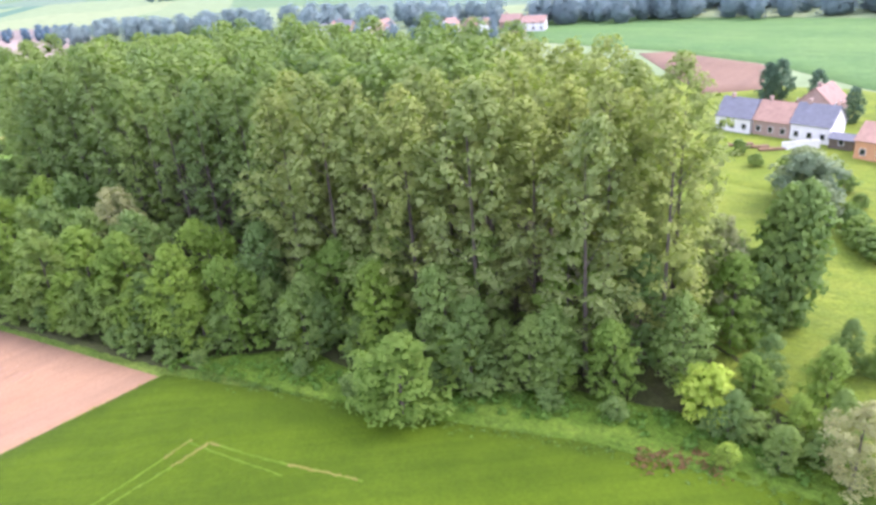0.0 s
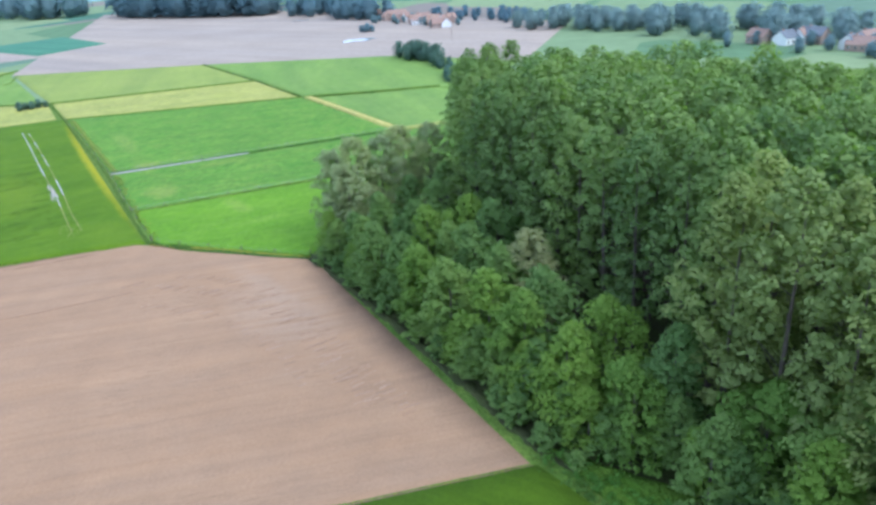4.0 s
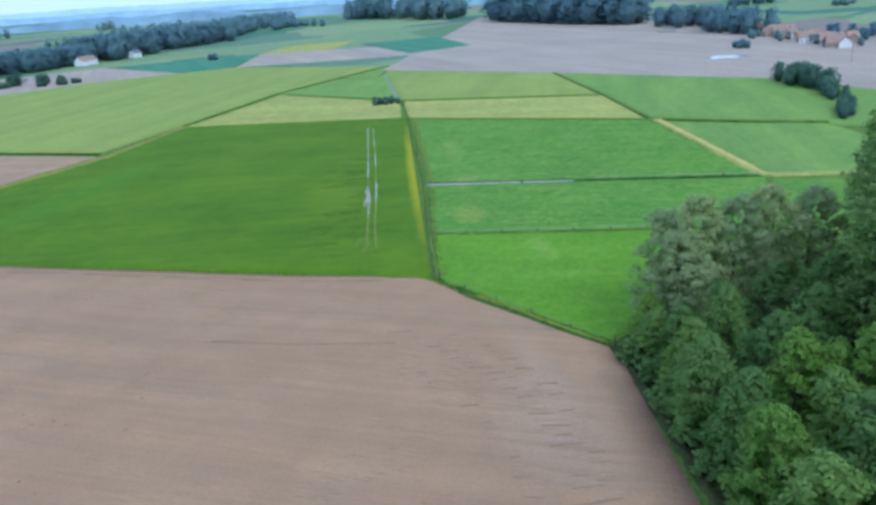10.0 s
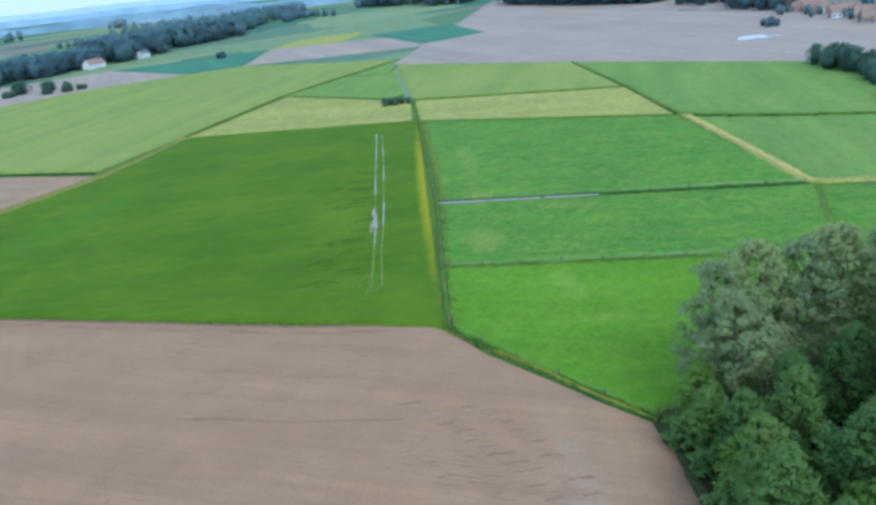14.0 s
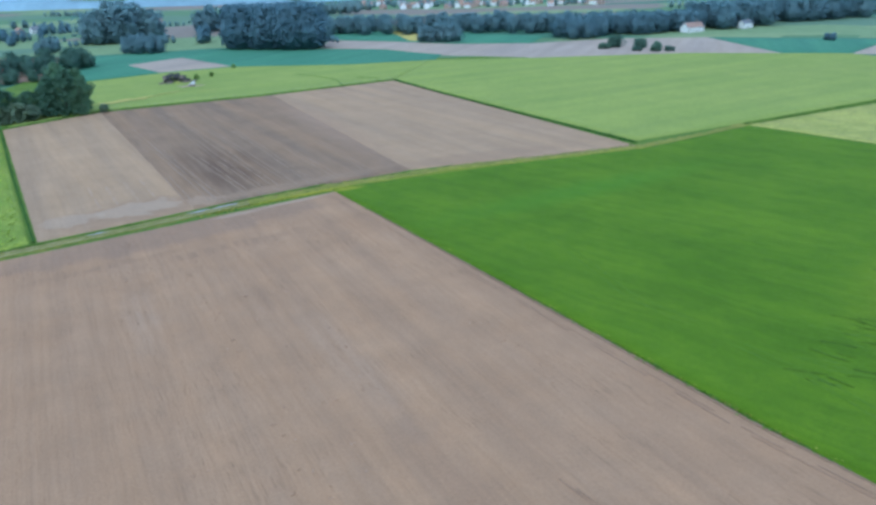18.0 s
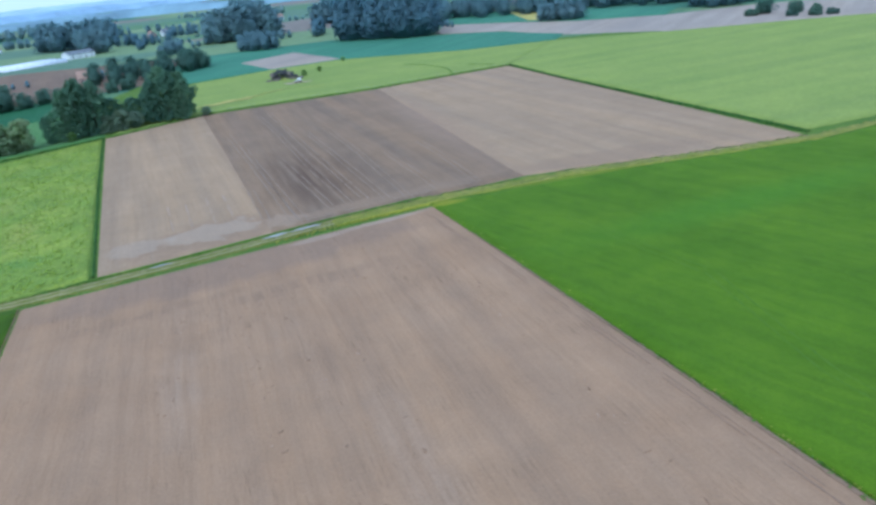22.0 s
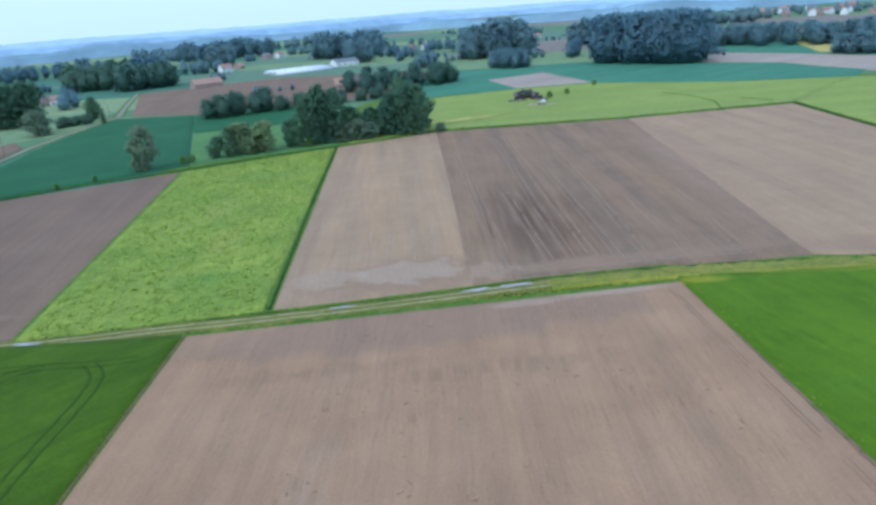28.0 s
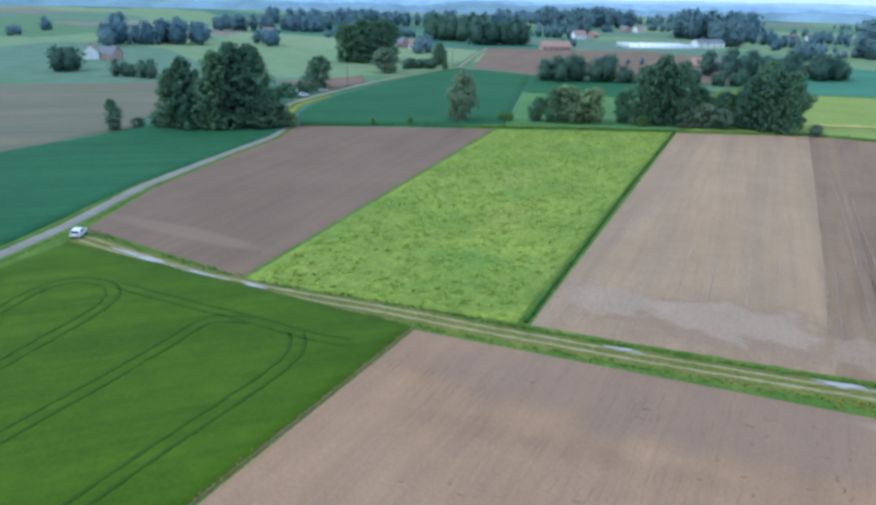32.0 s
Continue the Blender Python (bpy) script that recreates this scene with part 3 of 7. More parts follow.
def ribbon(name, points, width, material, z=0.08, wobble=0.0, step=2.0, seed=0, crown=0.03):
    """A band along a line, a little higher in its middle."""
    p = np.array(points, dtype=float)
    n = int(max(3, np.hypot(*np.diff(p, axis=0).T).sum() / step))
    p = resample(p, n)
    # soften the corners
    for _ in range(2):
        q = p.copy()
        q[1:-1] = (p[:-2] + 2 * p[1:-1] + p[2:]) / 4
        p = q
    d = np.gradient(p, axis=0)
    d /= np.hypot(d[:, 0], d[:, 1])[:, None] + 1e-9
    nrm = np.stack([-d[:, 1], d[:, 0]], 1)
    r = np.random.RandomState(seed)
    wl, wr = width / 2 * (1 + wobble * r.uniform(-1, 1, n)), width / 2 * (1 + wobble * r.uniform(-1, 1, n))
    V, F = [], []
    for i in range(n):
        for k, zz in ((-1.0, -0.04), (-0.9, z), (0.0, z + crown), (0.9, z), (1.0, -0.04)):
            off = (wl[i] if k < 0 else wr[i]) * k
            V.append((p[i, 0] + nrm[i, 0] * off, p[i, 1] + nrm[i, 1] * off, zz))
    for i in range(n - 1):
        for k in range(4):
            F.append((i * 5 + k, i * 5 + k + 1, (i + 1) * 5 + k + 1, (i + 1) * 5 + k))
    me = mesh_of(name, V, F, material, True)
    if me.polygons[1].normal.z < 0:
        me.flip_normals()
    return me


def offset_line(points, side):
    p = np.array(points, dtype=float)
    d = np.gradient(p, axis=0)
    d /= np.hypot(d[:, 0], d[:, 1])[:, None] + 1e-9
    return [(x - dy * side, y + dx * side) for (x, y), (dx, dy) in zip(p, d)]


def pool(name, cx, cy, rx, ry, turn, material, z, seed, ragged=0.35, n=28):
    """A flat patch with an uneven outline."""
    r = np.random.RandomState(seed)
    ph, am = r.uniform(0, 6.28, 5), r.uniform(0.3, 1, 5)
    V = [(cx, cy, z)]
    c, s = math.cos(radians(turn)), math.sin(radians(turn))
    for i in range(n):
        a = 2 * math.pi * i / n
        k = 1 + ragged * sum(am[j] * math.sin((j + 2) * a + ph[j]) for j in range(5)) / 2.5
        x, y = rx * k * math.cos(a), ry * k * math.sin(a)
        V.append((cx + x * c - y * s, cy + x * s + y * c, z))
    return mesh_of(name, V, [(0, 1 + i, 1 + (i + 1) % n) for i in range(n)], material)


# ---- ground, fields and ways ----
def ground_sheet():
    n, half = 60, 4600.0
    s = np.linspace(-1, 1, n + 1)
    ax = np.sign(s) * np.abs(s) ** 2.2 * half
    V = [(x, y + 150, -0.09) for y in ax for x in ax]
    F = [(j * (n + 1) + i, j * (n + 1) + i + 1, (j + 1) * (n + 1) + i + 1, (j + 1) * (n + 1) + i) for j in range(n) for i in range(n)]
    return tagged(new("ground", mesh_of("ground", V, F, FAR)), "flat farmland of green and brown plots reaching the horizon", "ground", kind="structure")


ground_sheet()
tagged(new("rough_grass", mesh_of("rough_grass", [(x, y, -0.02) for y in np.linspace(-230, 480, 30) for x in np.linspace(-190, 235, 18)],
                                  [(j * 18 + i, j * 18 + i + 1, j * 18 + i + 19, j * 18 + i + 18) for j in range(29) for i in range(17)], VERGE)),
       "rough green grass between the fields", "grass", kind="structure")
EAST_EDGE = [(46, -22), (47, -14), (49, -4), (51, 8), (54, 16), (54.5, 21), (52, 28), (44, 42), (-8.5, 164.6)]
TRACK = [(-150.5, 104), (-129, 110), (-119, 113.2), (-106.5, 119), (-91.5, 127), (-80.5, 132.2), (-61.5, 142), (-45.5, 151), (-31.5, 159), (-10.5, 169), (28, 181.8), (62, 187.3), (93, 193.6), (118, 203), (145, 217)]
ROAD = [(-85, -130), (-104, -60), (-111, -20), (-124, 40), (-136, 70), (-150, 92), (-158, 103), (-178, 125), (-197, 153), (-211, 176), (-226, 191), (-247, 200), (-265, 214), (-280, 238), (-306, 287), (-325, 332), (-340, 378), (-390, 440), (-440, 505)]

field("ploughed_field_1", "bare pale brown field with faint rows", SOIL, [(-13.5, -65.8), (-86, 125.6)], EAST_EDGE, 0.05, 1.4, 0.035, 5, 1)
field("wheat_field_1", "dense young green wheat beside bare soil", WHEAT, [(55, 19), (194, 131)], [(-9.5, 166.3), (28, 179.2), (62, 184.8), (94, 191.2), (144.5, 214.5)], 0.34, 1.8, 0.03, 7, 2)
field("wheat_field_2", "deep green wheat with curved wheel tracks", WHEAT_WEST, [(-13.8, -66.6), (-86.4, 125.8)], [(-76, -127), (-100, -60), (-120, 40), (-132, 70), (-149, 102)], 0.34, 1.8, 0.03, 7, 3)
field("pasture_1", "bright green mown pasture with a straight fence", PASTURE_BRIGHT, [(56, 19), (52, 4), (47.5, -21)], [(76, 34), (100, -8), (113, -32)], 0.08, 1.6, 0.04, 5, 4)
field("pasture_2", "mottled green pasture beside a wet ditch", PASTURE, [(77, 34.5), (101, -7.5), (114, -31)], [(109, 59), (141, 3), (154, -20)], 0.12, 1.4, 0.07, 3, 5)
field("pasture_3", "mottled green pasture beyond a wet ditch", PASTURE, [(111.5, 61), (143, 4), (155.5, -18)], [(193, 129), (221, 36)], 0.12, 1.6, 0.07, 3, 6)
field("hay_strip_1", "strip of pale yellowing hay grass", HAY, [(194, 131), (224, 38)], [(231, 161), (272, 76)], 0.15, 2.5, 0.05, 5, 7)
field("hay_strip_2", "pale yellowing grass next to green wheat", HAY, [(145.5, 216.5), (194, 134)], [(229, 246), (230, 163)], 0.15, 2.5, 0.05, 5, 8)
field("pasture_4", "light green pasture with a thin hedge line", LIGHT_CROP, [(232, 163), (273, 77)], [(335, 258), (343, 137)], 0.2, 3, 0.05, 6, 9)
field("pasture_5", "light green corner of meadow by a ditch", SOFT_GRASS, [(229, 249), (231, 166)], [(352, 270), (334, 260)], 0.2, 3, 0.05, 6, 10)
field("pasture_6", "green pasture beside a sandy path", SOFT_GRASS, [(157, -21), (222, 31)], [(175, -75), (233, -24)], 0.12, 2.5, 0.05, 5, 11)
field("pasture_9", "green pasture between the wood and a sandy path", PASTURE, [(114.5, -32), (154, -22)], [(132, -72), (172, -78)], 0.1, 2.5, 0.05, 5, 46)
field("crop_field_1", "mid green crop field with a hedged edge", SOFT_GRASS, [(225, 36), (272, 74), (343, 135)], [(232, -40), (300, -58), (341, 16)], 0.25, 3, 0.05, 6, 12)
field("ploughed_field_2", "wide bare brown field with pale wet patches", SOIL_FAR, [(338, 262), (345, 135), (341, 18), (300, -60)], [(940, 560), (800, 235), (640, 60), (480, -90)], 0.05, 14, 0.03, 40, 13)
field("barley_field", "wide light green barley field", LIGHT_CROP, [(95, 202), (144.5, 219.5), (229, 251), (356, 273)], [(28.2, 381.5), (62.4, 468.5), (135, 455), (236, 446), (330, 405)], 0.3, 3.5, 0.05, 10, 14)
field("ploughed_field_10", "grey thinly grown field beyond light barley", SOIL_FAR, [(128.5, 458), (236, 447), (294, 424)], [(156, 557), (232, 570), (309, 548)], 0.07, 8, 0.04, 12, 15)
field("crop_field_2", "blue-green crop plot below a far wood", TEAL_CROP, [(293, 426), (332, 409)], [(307, 548), (422, 480)], 0.25, 8, 0.05, 12, 44)
field("ploughed_field_3", "bare brown plot between green crops", SOIL_FAR, [(332, 406), (380, 352), (436, 300)], [(425, 480), (470, 430), (500, 390)], 0.09, 8, 0.03, 20, 16)
field("crop_field_3", "narrow blue-green plot among bare soil", TEAL_CROP, [(440, 316), (510, 300)], [(520, 440), (600, 400)], 0.22, 8, 0.03, 20, 17)
field("crop_field_4", "narrow pale strip among bare soil", HAY, [(425, 482), (470, 432)], [(500, 520), (560, 480)], 0.22, 8, 0.03, 20, 18)
field("ploughed_strip_1", "pale brown ploughed strip beside meadow grass", SOIL_PALE, [(-77, 138), (-43.8, 155)], [(-141.2, 285.6), (-111.5, 317.6)], 0.05, 1.8, 0.03, 5, 20)
field("ploughed_strip_2", "dark damp ploughed strip with pale wheel lines", SOIL_DARK, [(-44.4, 154.7), (-9.5, 172), (14.8, 182.4)], [(-112, 317.6), (-36, 345)], 0.07, 1.8, 0.03, 5, 21)
field("ploughed_strip_3", "pale brown ploughed strip by a dark bank", SOIL_PALE, [(14, 182.4), (61, 189.6), (92.6, 195.7)], [(-36.8, 345), (27.8, 378)], 0.09, 1.8, 0.03, 5, 22)
field("hay_meadow", "long yellow-green meadow grass between ploughed fields", MEADOW, [(-115.6, 117), (-78.6, 137.4)], [(-180, 241), (-142.4, 284.6)], 0.22, 1.1, 0.10, 2.2, 23)
field("ploughed_field_4", "grey-brown bare field beside a lane", SOIL_GREY, [(-116.6, 117), (-181.5, 241)], [(-150.8, 108.2), (-154.8, 106), (-175.9, 127), (-194.8, 154.6), (-208.8, 177.5), (-224, 192.4)], 0.05, 1.8, 0.03, 5, 24)
field("crop_field_5", "dark green crop field across the lane", DEEP_CROP, [(-108, -60), (-128, 40), (-140, 71), (-153.5, 92), (-181, 126), (-213, 177), (-222, 187)], [(-190, -60), (-205, 30), (-215, 75), (-233, 108), (-248, 150), (-250, 165)], 0.3, 2.5, 0.04, 6, 25)
field("ploughed_field_5", "thinly sprouting brown field beyond a dark crop", SPROUT, [(-218, 75), (-235, 108), (-250, 150)], [(-330, 40), (-390, 130), (-350, 215)], 0.06, 4, 0.04, 8, 26)
field("crop_field_6", "blue-green crop field inside a lane's bend", DEEP_CROP, [(-185.8, 251), (-284.5, 379.5)], [(-226.5, 196), (-244, 206), (-259, 221), (-274, 243), (-301, 289), (-321, 335), (-333, 370)], 0.25, 2.5, 0.04, 6, 27)
field("ploughed_field_11", "reddish bare plot beside parked cars", SOIL_GREY, [(-291, 252), (-309.5, 285)], [(-331, 245), (-330, 298)], 0.1, 3, 0.04, 8, 45)
field("pasture_7", "green grass behind a hedge row", MID_GRASS, [(-186, 252), (-143, 291)], [(-238, 320), (-190, 352)], 0.15, 2.5, 0.06, 5, 28)
field("crop_field_7", "blue-green crop strip below a tree belt", DEEP_CROP, [(-238.5, 320.5), (-190, 352.5)], [(-285, 379), (-222, 425)], 0.25, 2.5, 0.04, 6, 29)
field("ploughed_field_6", "reddish bare field before farm buildings", SOIL_GREY, [(-331, 380), (-285, 384), (-170, 455)], [(-438, 506), (-362, 600), (-210, 600)], 0.05, 6, 0.04, 12, 30)
field("pasture_8", "pale green cattle meadow round a black shed", LIGHT_CROP, [(-141, 291), (-112, 323.5), (-37, 350), (28, 383)], [(-154, 426), (-114, 459), (-72, 478), (9, 462), (62, 469)], 0.15, 2.5, 0.07, 5, 31)
field("crop_field_8", "blue-green crop field before a tall wood", TEAL_CROP, [(-172, 420), (-114, 461), (-72, 480), (9, 464), (66, 471)], [(-215, 590), (-95, 622), (-16, 575), (30, 560), (75, 500)], 0.25, 5, 0.04, 8, 32)
field("ploughed_field_7", "small bare plot beside blue-green crop", SOIL_FAR, [(-114, 461), (-72, 481)], [(-147, 514), (-116, 551)], 0.34, 4, 0.03, 8, 33)
field("ploughed_field_8", "bare brown field beyond the crops", SOIL_FAR, [(-12, 585), (40, 557), (72, 498), (130, 460)], [(-4, 660), (50, 622), (98, 578), (159, 557)], 0.06, 8, 0.04, 12, 34)
field("flower_strip", "pale yellow flowering strip beyond dark crops", SAND, [(66, 622), (80, 616)], [(58, 738), (84, 704)], 0.34, 6, 0.04, 12, 43)
field("crop_field_9", "green field before a distant town", TEAL_CROP, [(-4, 664), (50, 626), (98, 582), (159, 561)], [(-10, 800), (68, 745), (122, 680), (190, 620)], 0.2, 8, 0.04, 12, 35)
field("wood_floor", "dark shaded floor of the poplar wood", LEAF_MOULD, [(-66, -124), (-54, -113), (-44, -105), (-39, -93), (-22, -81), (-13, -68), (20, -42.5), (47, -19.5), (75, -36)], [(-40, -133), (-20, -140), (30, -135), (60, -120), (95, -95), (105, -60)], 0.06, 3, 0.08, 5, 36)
field("stream_verge", "rough tall grass along the wood's edge", LUSH, [(-11.5, -68.5), (-25, -78), (-40, -91), (-53, -104), (-78, -122)], [(-10, -66), (-18, -84), (-34, -91), (-44, -108), (-68, -126)], 0.42, 0.8, 0.16, 1.6, 37)
field("clearing", "sunlit grass clearing behind the wood", LAWN, [(-76, -124), (-52, -124), (-35, -132), (0, -134), (60, -115)], [(-70, -174), (-40, -178), (-10, -176), (30, -165), (90, -140)], 0.1, 2, 0.06, 4, 38)
field("garden_grass", "garden lawns behind a row of houses", LAWN, [(-69, -174), (-40, -178), (-10, -176), (30, -165), (90, -140)], [(-70, -249), (-30, -254), (30, -260), (56, -245), (130, -225)], 0.08, 2.5, 0.05, 4, 39)
field("ploughed_field_9", "brown field behind the houses", SOIL_GREY, [(125, -262), (56, -227)], [(118, -271), (73, -272.5), (48.5, -243)], 0.3, 5, 0.03, 8, 40)
field("crop_field_10", "light green field behind the houses", MID_GRASS, [(-60, -250), (30, -262), (73, -275), (120, -273), (190, -255)], [(-60, -360), (40, -390), (110, -385), (190, -350), (280, -300)], 0.24, 8, 0.04, 10, 41)


def way(name, label, category, pieces):
    top = thing(name, label, category, kind="structure")
    for piece, me in pieces:
        part_mesh(piece, me, top)
    return top


# the lane: asphalt between two verges
way("road", "narrow grey asphalt lane bending between fields", "road", [
    ("verge", ribbon("verge", offset_line(ROAD, 2.2), 1.4, VERGE, 0.1, 0.3, 2.5, 3)),
    ("verge", ribbon("verge", offset_line(ROAD, -2.2), 1.4, VERGE, 0.1, 0.3, 2.5, 4)),
    ("asphalt", ribbon("asphalt", ROAD, 2.8, ASPHALT, 0.07, 0.04, 2.0, 5, 0.05))])
way("lane_grass", "yellow flowering grass along the lane's bend", "verge", [
    ("grass_edge", ribbon("grass_edge", [(-229, 195.5), (-246, 203.5), (-261, 217), (-275, 240)], 2.0, YELLOW, 0.2, 0.3, 1.5, 6))])
# the farm track: grass, two pale wheel lines and a middle strip
way("farm_track", "grassy dirt track with two pale wheel lines", "track", [
    ("grass_bed", ribbon("grass_bed", TRACK[:9], 4.6, TRACK_GRASS, 0.12, 0.25, 1.2, 7, 0.06)),
    ("grass_edge", ribbon("grass_edge", TRACK[8:], 5.0, TRACK_WEEDS, 0.14, 0.5, 1.2, 12, 0.06)),
    ("bank", ribbon("bank", offset_line(TRACK, 2.9)[5:10], 0.8, VERGE, 0.3, 0.4, 1.0, 8, 0.15)),
    ("yellow_edge", ribbon("yellow_edge", offset_line(TRACK, -2.7)[8:13], 1.4, YELLOW, 0.3, 0.5, 1.0, 9, 0.1)),
    ("wheel_line", ribbon("wheel_line", offset_line(TRACK, 0.85)[:9], 0.5, DIRT, 0.2, 0.6, 0.8, 10, 0.0)),
    ("wheel_line", ribbon("wheel_line", offset_line(TRACK, -0.85)[:9], 0.55, DIRT, 0.2, 0.6, 0.8, 11, 0.0))])
way("sandy_path", "pale yellow grass path between pastures", "path", [
    ("path_bed", ribbon("path_bed", [(223, 33), (190, 7), (156, -19), (166, -38), (180, -70)], 4.0, HAY, 0.2, 0.25, 2.0, 12)),
    ("worn_line", ribbon("worn_line", [(222, 32), (190, 7), (157, -19)], 2.4, SAND, 0.26, 0.4, 1.5, 13))])
way("boundary_ditch", "dark overgrown ditch between wheat and pasture", "ditch", [
    ("ditch_grass", ribbon("ditch_grass", [(55, 17.5), (76, 34.3), (110, 60.4), (160, 102), (194, 130.5), (231, 162)], 1.0, VERGE, 0.3, 0.6, 1.0, 15, 0.1)),
    ("pale_edge", ribbon("pale_edge", [(112, 59), (150, 91), (190, 124)], 1.4, LAWN, 0.2, 0.6, 1.2, 16))])
way("wet_ditch", "straight ditch with standing water and dark grass", "ditch", [
    ("ditch_bank", ribbon("ditch_bank", [(110.5, 60.5), (142, 3.8), (154.5, -19)], 1.3, BANK, 0.25, 0.6, 1.0, 17, 0.1)),
    *[("water", ribbon("water", [(109.8 + 32.2 * a, 59.5 - 57.0 * a), (109.8 + 32.2 * b, 59.5 - 57.0 * b)], w, WATER, 0.36, 0.5, 0.7, 18 + k, 0.0))
      for k, (a, b, w) in enumerate([(0.0, 0.19, 0.34), (0.193, 0.31, 0.22), (0.315, 0.40, 0.13), (0.41, 0.62, 0.08)])]])
way("fence_bank", "thin grassy line below a pasture fence", "bank", [
    ("bank_grass", ribbon("bank_grass", [(76, 34), (100.5, -7.8), (113, -31)], 1.2, VERGE, 0.25, 0.5, 1.0, 19, 0.1))])
way("field_bank", "dark grassy bank round a ploughed strip", "bank", [
    ("bank_top", ribbon("bank_top", [(-142.5, 287), (-112, 320), (-36.5, 347.5), (28, 381)], 1.6, VERGE, 0.3, 0.4, 1.2, 20, 0.15)),
    ("bank_side", ribbon("bank_side", [(28.8, 380), (47, 325), (73, 255), (94, 199.5)], 1.2, BANK, 0.55, 0.35, 1.2, 21, 0.2)),
    ("bank_meadow", ribbon("bank_meadow", [(-77.9, 138.4), (-110, 211), (-141.8, 285.4)], 0.5, BANK, 0.3, 0.35, 1.2, 22, 0.15))])
way("hedge_bank", "rough dark bank along the hedge row", "bank", [
    ("bank_grass", ribbon("bank_grass", [(-224, 194), (-205, 220), (-182, 245), (-160, 270), (-142.5, 288)], 1.3, BANK, 0.3, 0.5, 1.2, 23, 0.15))])
way("soil_edge", "yellow weedy edge between soil and crops", "verge", [
    ("edge_east", ribbon("edge_east", [(46.5, -21), (47.6, -13), (49.6, -3.5), (51.8, 8.5), (54.7, 16.5)], 0.8, BANK, 0.16, 0.35, 0.8, 24, 0.08)),
    ("edge_weeds", ribbon("edge_weeds", [(46.8, -21), (48.2, -12.5), (50.4, -3.5), (52.4, 7)], 0.5, YELLOW, 0.26, 0.8, 0.7, 28, 0.08)),
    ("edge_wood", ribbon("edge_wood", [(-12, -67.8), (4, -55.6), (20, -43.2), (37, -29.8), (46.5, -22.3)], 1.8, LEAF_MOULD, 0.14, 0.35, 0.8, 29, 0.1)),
    ("edge_north", ribbon("edge_north", [(54.5, 21), (52, 27), (44, 42.3), (18, 103.2), (-8.2, 164.6)], 0.6, SOIL_DARK, 0.14, 0.5, 0.8, 25, 0.04)),
    ("edge_west", ribbon("edge_west", [(-14, -66), (-50, 29.5), (-86.5, 125.8)], 0.3, SOIL_DARK, 0.14, 0.8, 0.8, 26, 0.03))])
way("pasture_hedges", "thin dark hedge lines between distant pastures", "hedge", [
    ("hedge_line", ribbon("hedge_line", [(224, 37), (272, 75), (343, 136)], 0.6, VERGE, 0.3, 0.5, 2, 28, 0.4)),
    ("hedge_line", ribbon("hedge_line", [(145, 217.5), (229, 249.5), (300, 263), (357, 272)], 0.9, VERGE, 0.5, 0.5, 2, 29, 0.4)),
    ("hedge_line", ribbon("hedge_line", [(229, 248), (231, 164)], 0.9, VERGE, 0.4, 0.5, 2, 30, 0.4)),
    ("hedge_line", ribbon("hedge_line", [(231, 162), (272, 76)], 0.9, VERGE, 0.4, 0.5, 2, 31, 0.4)),
    ("hedge_line", ribbon("hedge_line", [(234, -24), (226, 5), (221, 30)], 0.9, VERGE, 0.6, 0.5, 2, 32, 0.4)),
    ("hedge_line", ribbon("hedge_line", [(193, 130), (222, 36)], 1.0, VERGE, 0.3, 0.5, 2, 33, 0.2)),
    ("hedge_line", ribbon("hedge_line", [(290, 262), (300, 235), (335, 256)], 0.9, VERGE, 0.3, 0.5, 2, 34, 0.2))])

# wheel tracks pressed into the western wheat
TRAMS = [[(-121, 80), (-126, 87.5), (-130.6, 92.2), (-131.6, 97.2), (-127, 100.6), (-122, 100.8), (-118.9, 98.4), (-115.9, 94.2), (-112.8, 88.7), (-106, 78), (-92, 58), (-60, 10)],
         [(-124, 101.4), (-115, 104.9), (-106.7, 108.3), (-102, 110.4), (-96.4, 112.4), (-91.8, 114), (-88, 116.5)],
         [(-101, 110.4), (-105.2, 107.6), (-104.8, 104.3), (-102.8, 101.1), (-100, 95.2), (-96.9, 88.1), (-93.5, 79.9), (-78, 46)],
         [(-94.5, 113), (-91.2, 112.4), (-89.4, 110.1), (-86.8, 104.4), (-84.4, 97.8), (-81.9, 90.8), (-78.6, 82.2), (-63, 46), (-32, -22)]]
wheel = thing("wheel_tracks", "dark curved wheel tracks pressed into wheat", "wheel tracks", kind="structure")
for i, line in enumerate(TRAMS):
    line = resample(line, 70)
    for _ in range(4):
        line[1:-1] = (line[:-2] + 2 * line[1:-1] + line[2:]) / 4
    for side in (-0.9, 0.9):
        part_mesh("track_line", ribbon("track_line", offset_line(line, side), 0.5, RUT, 0.38, 0.5, 0.8, 40 + i, 0.0), wheel)
pale = thing("flooded_tracks", "pale flooded wheel tracks in green wheat", "wheel tracks", kind="structure")
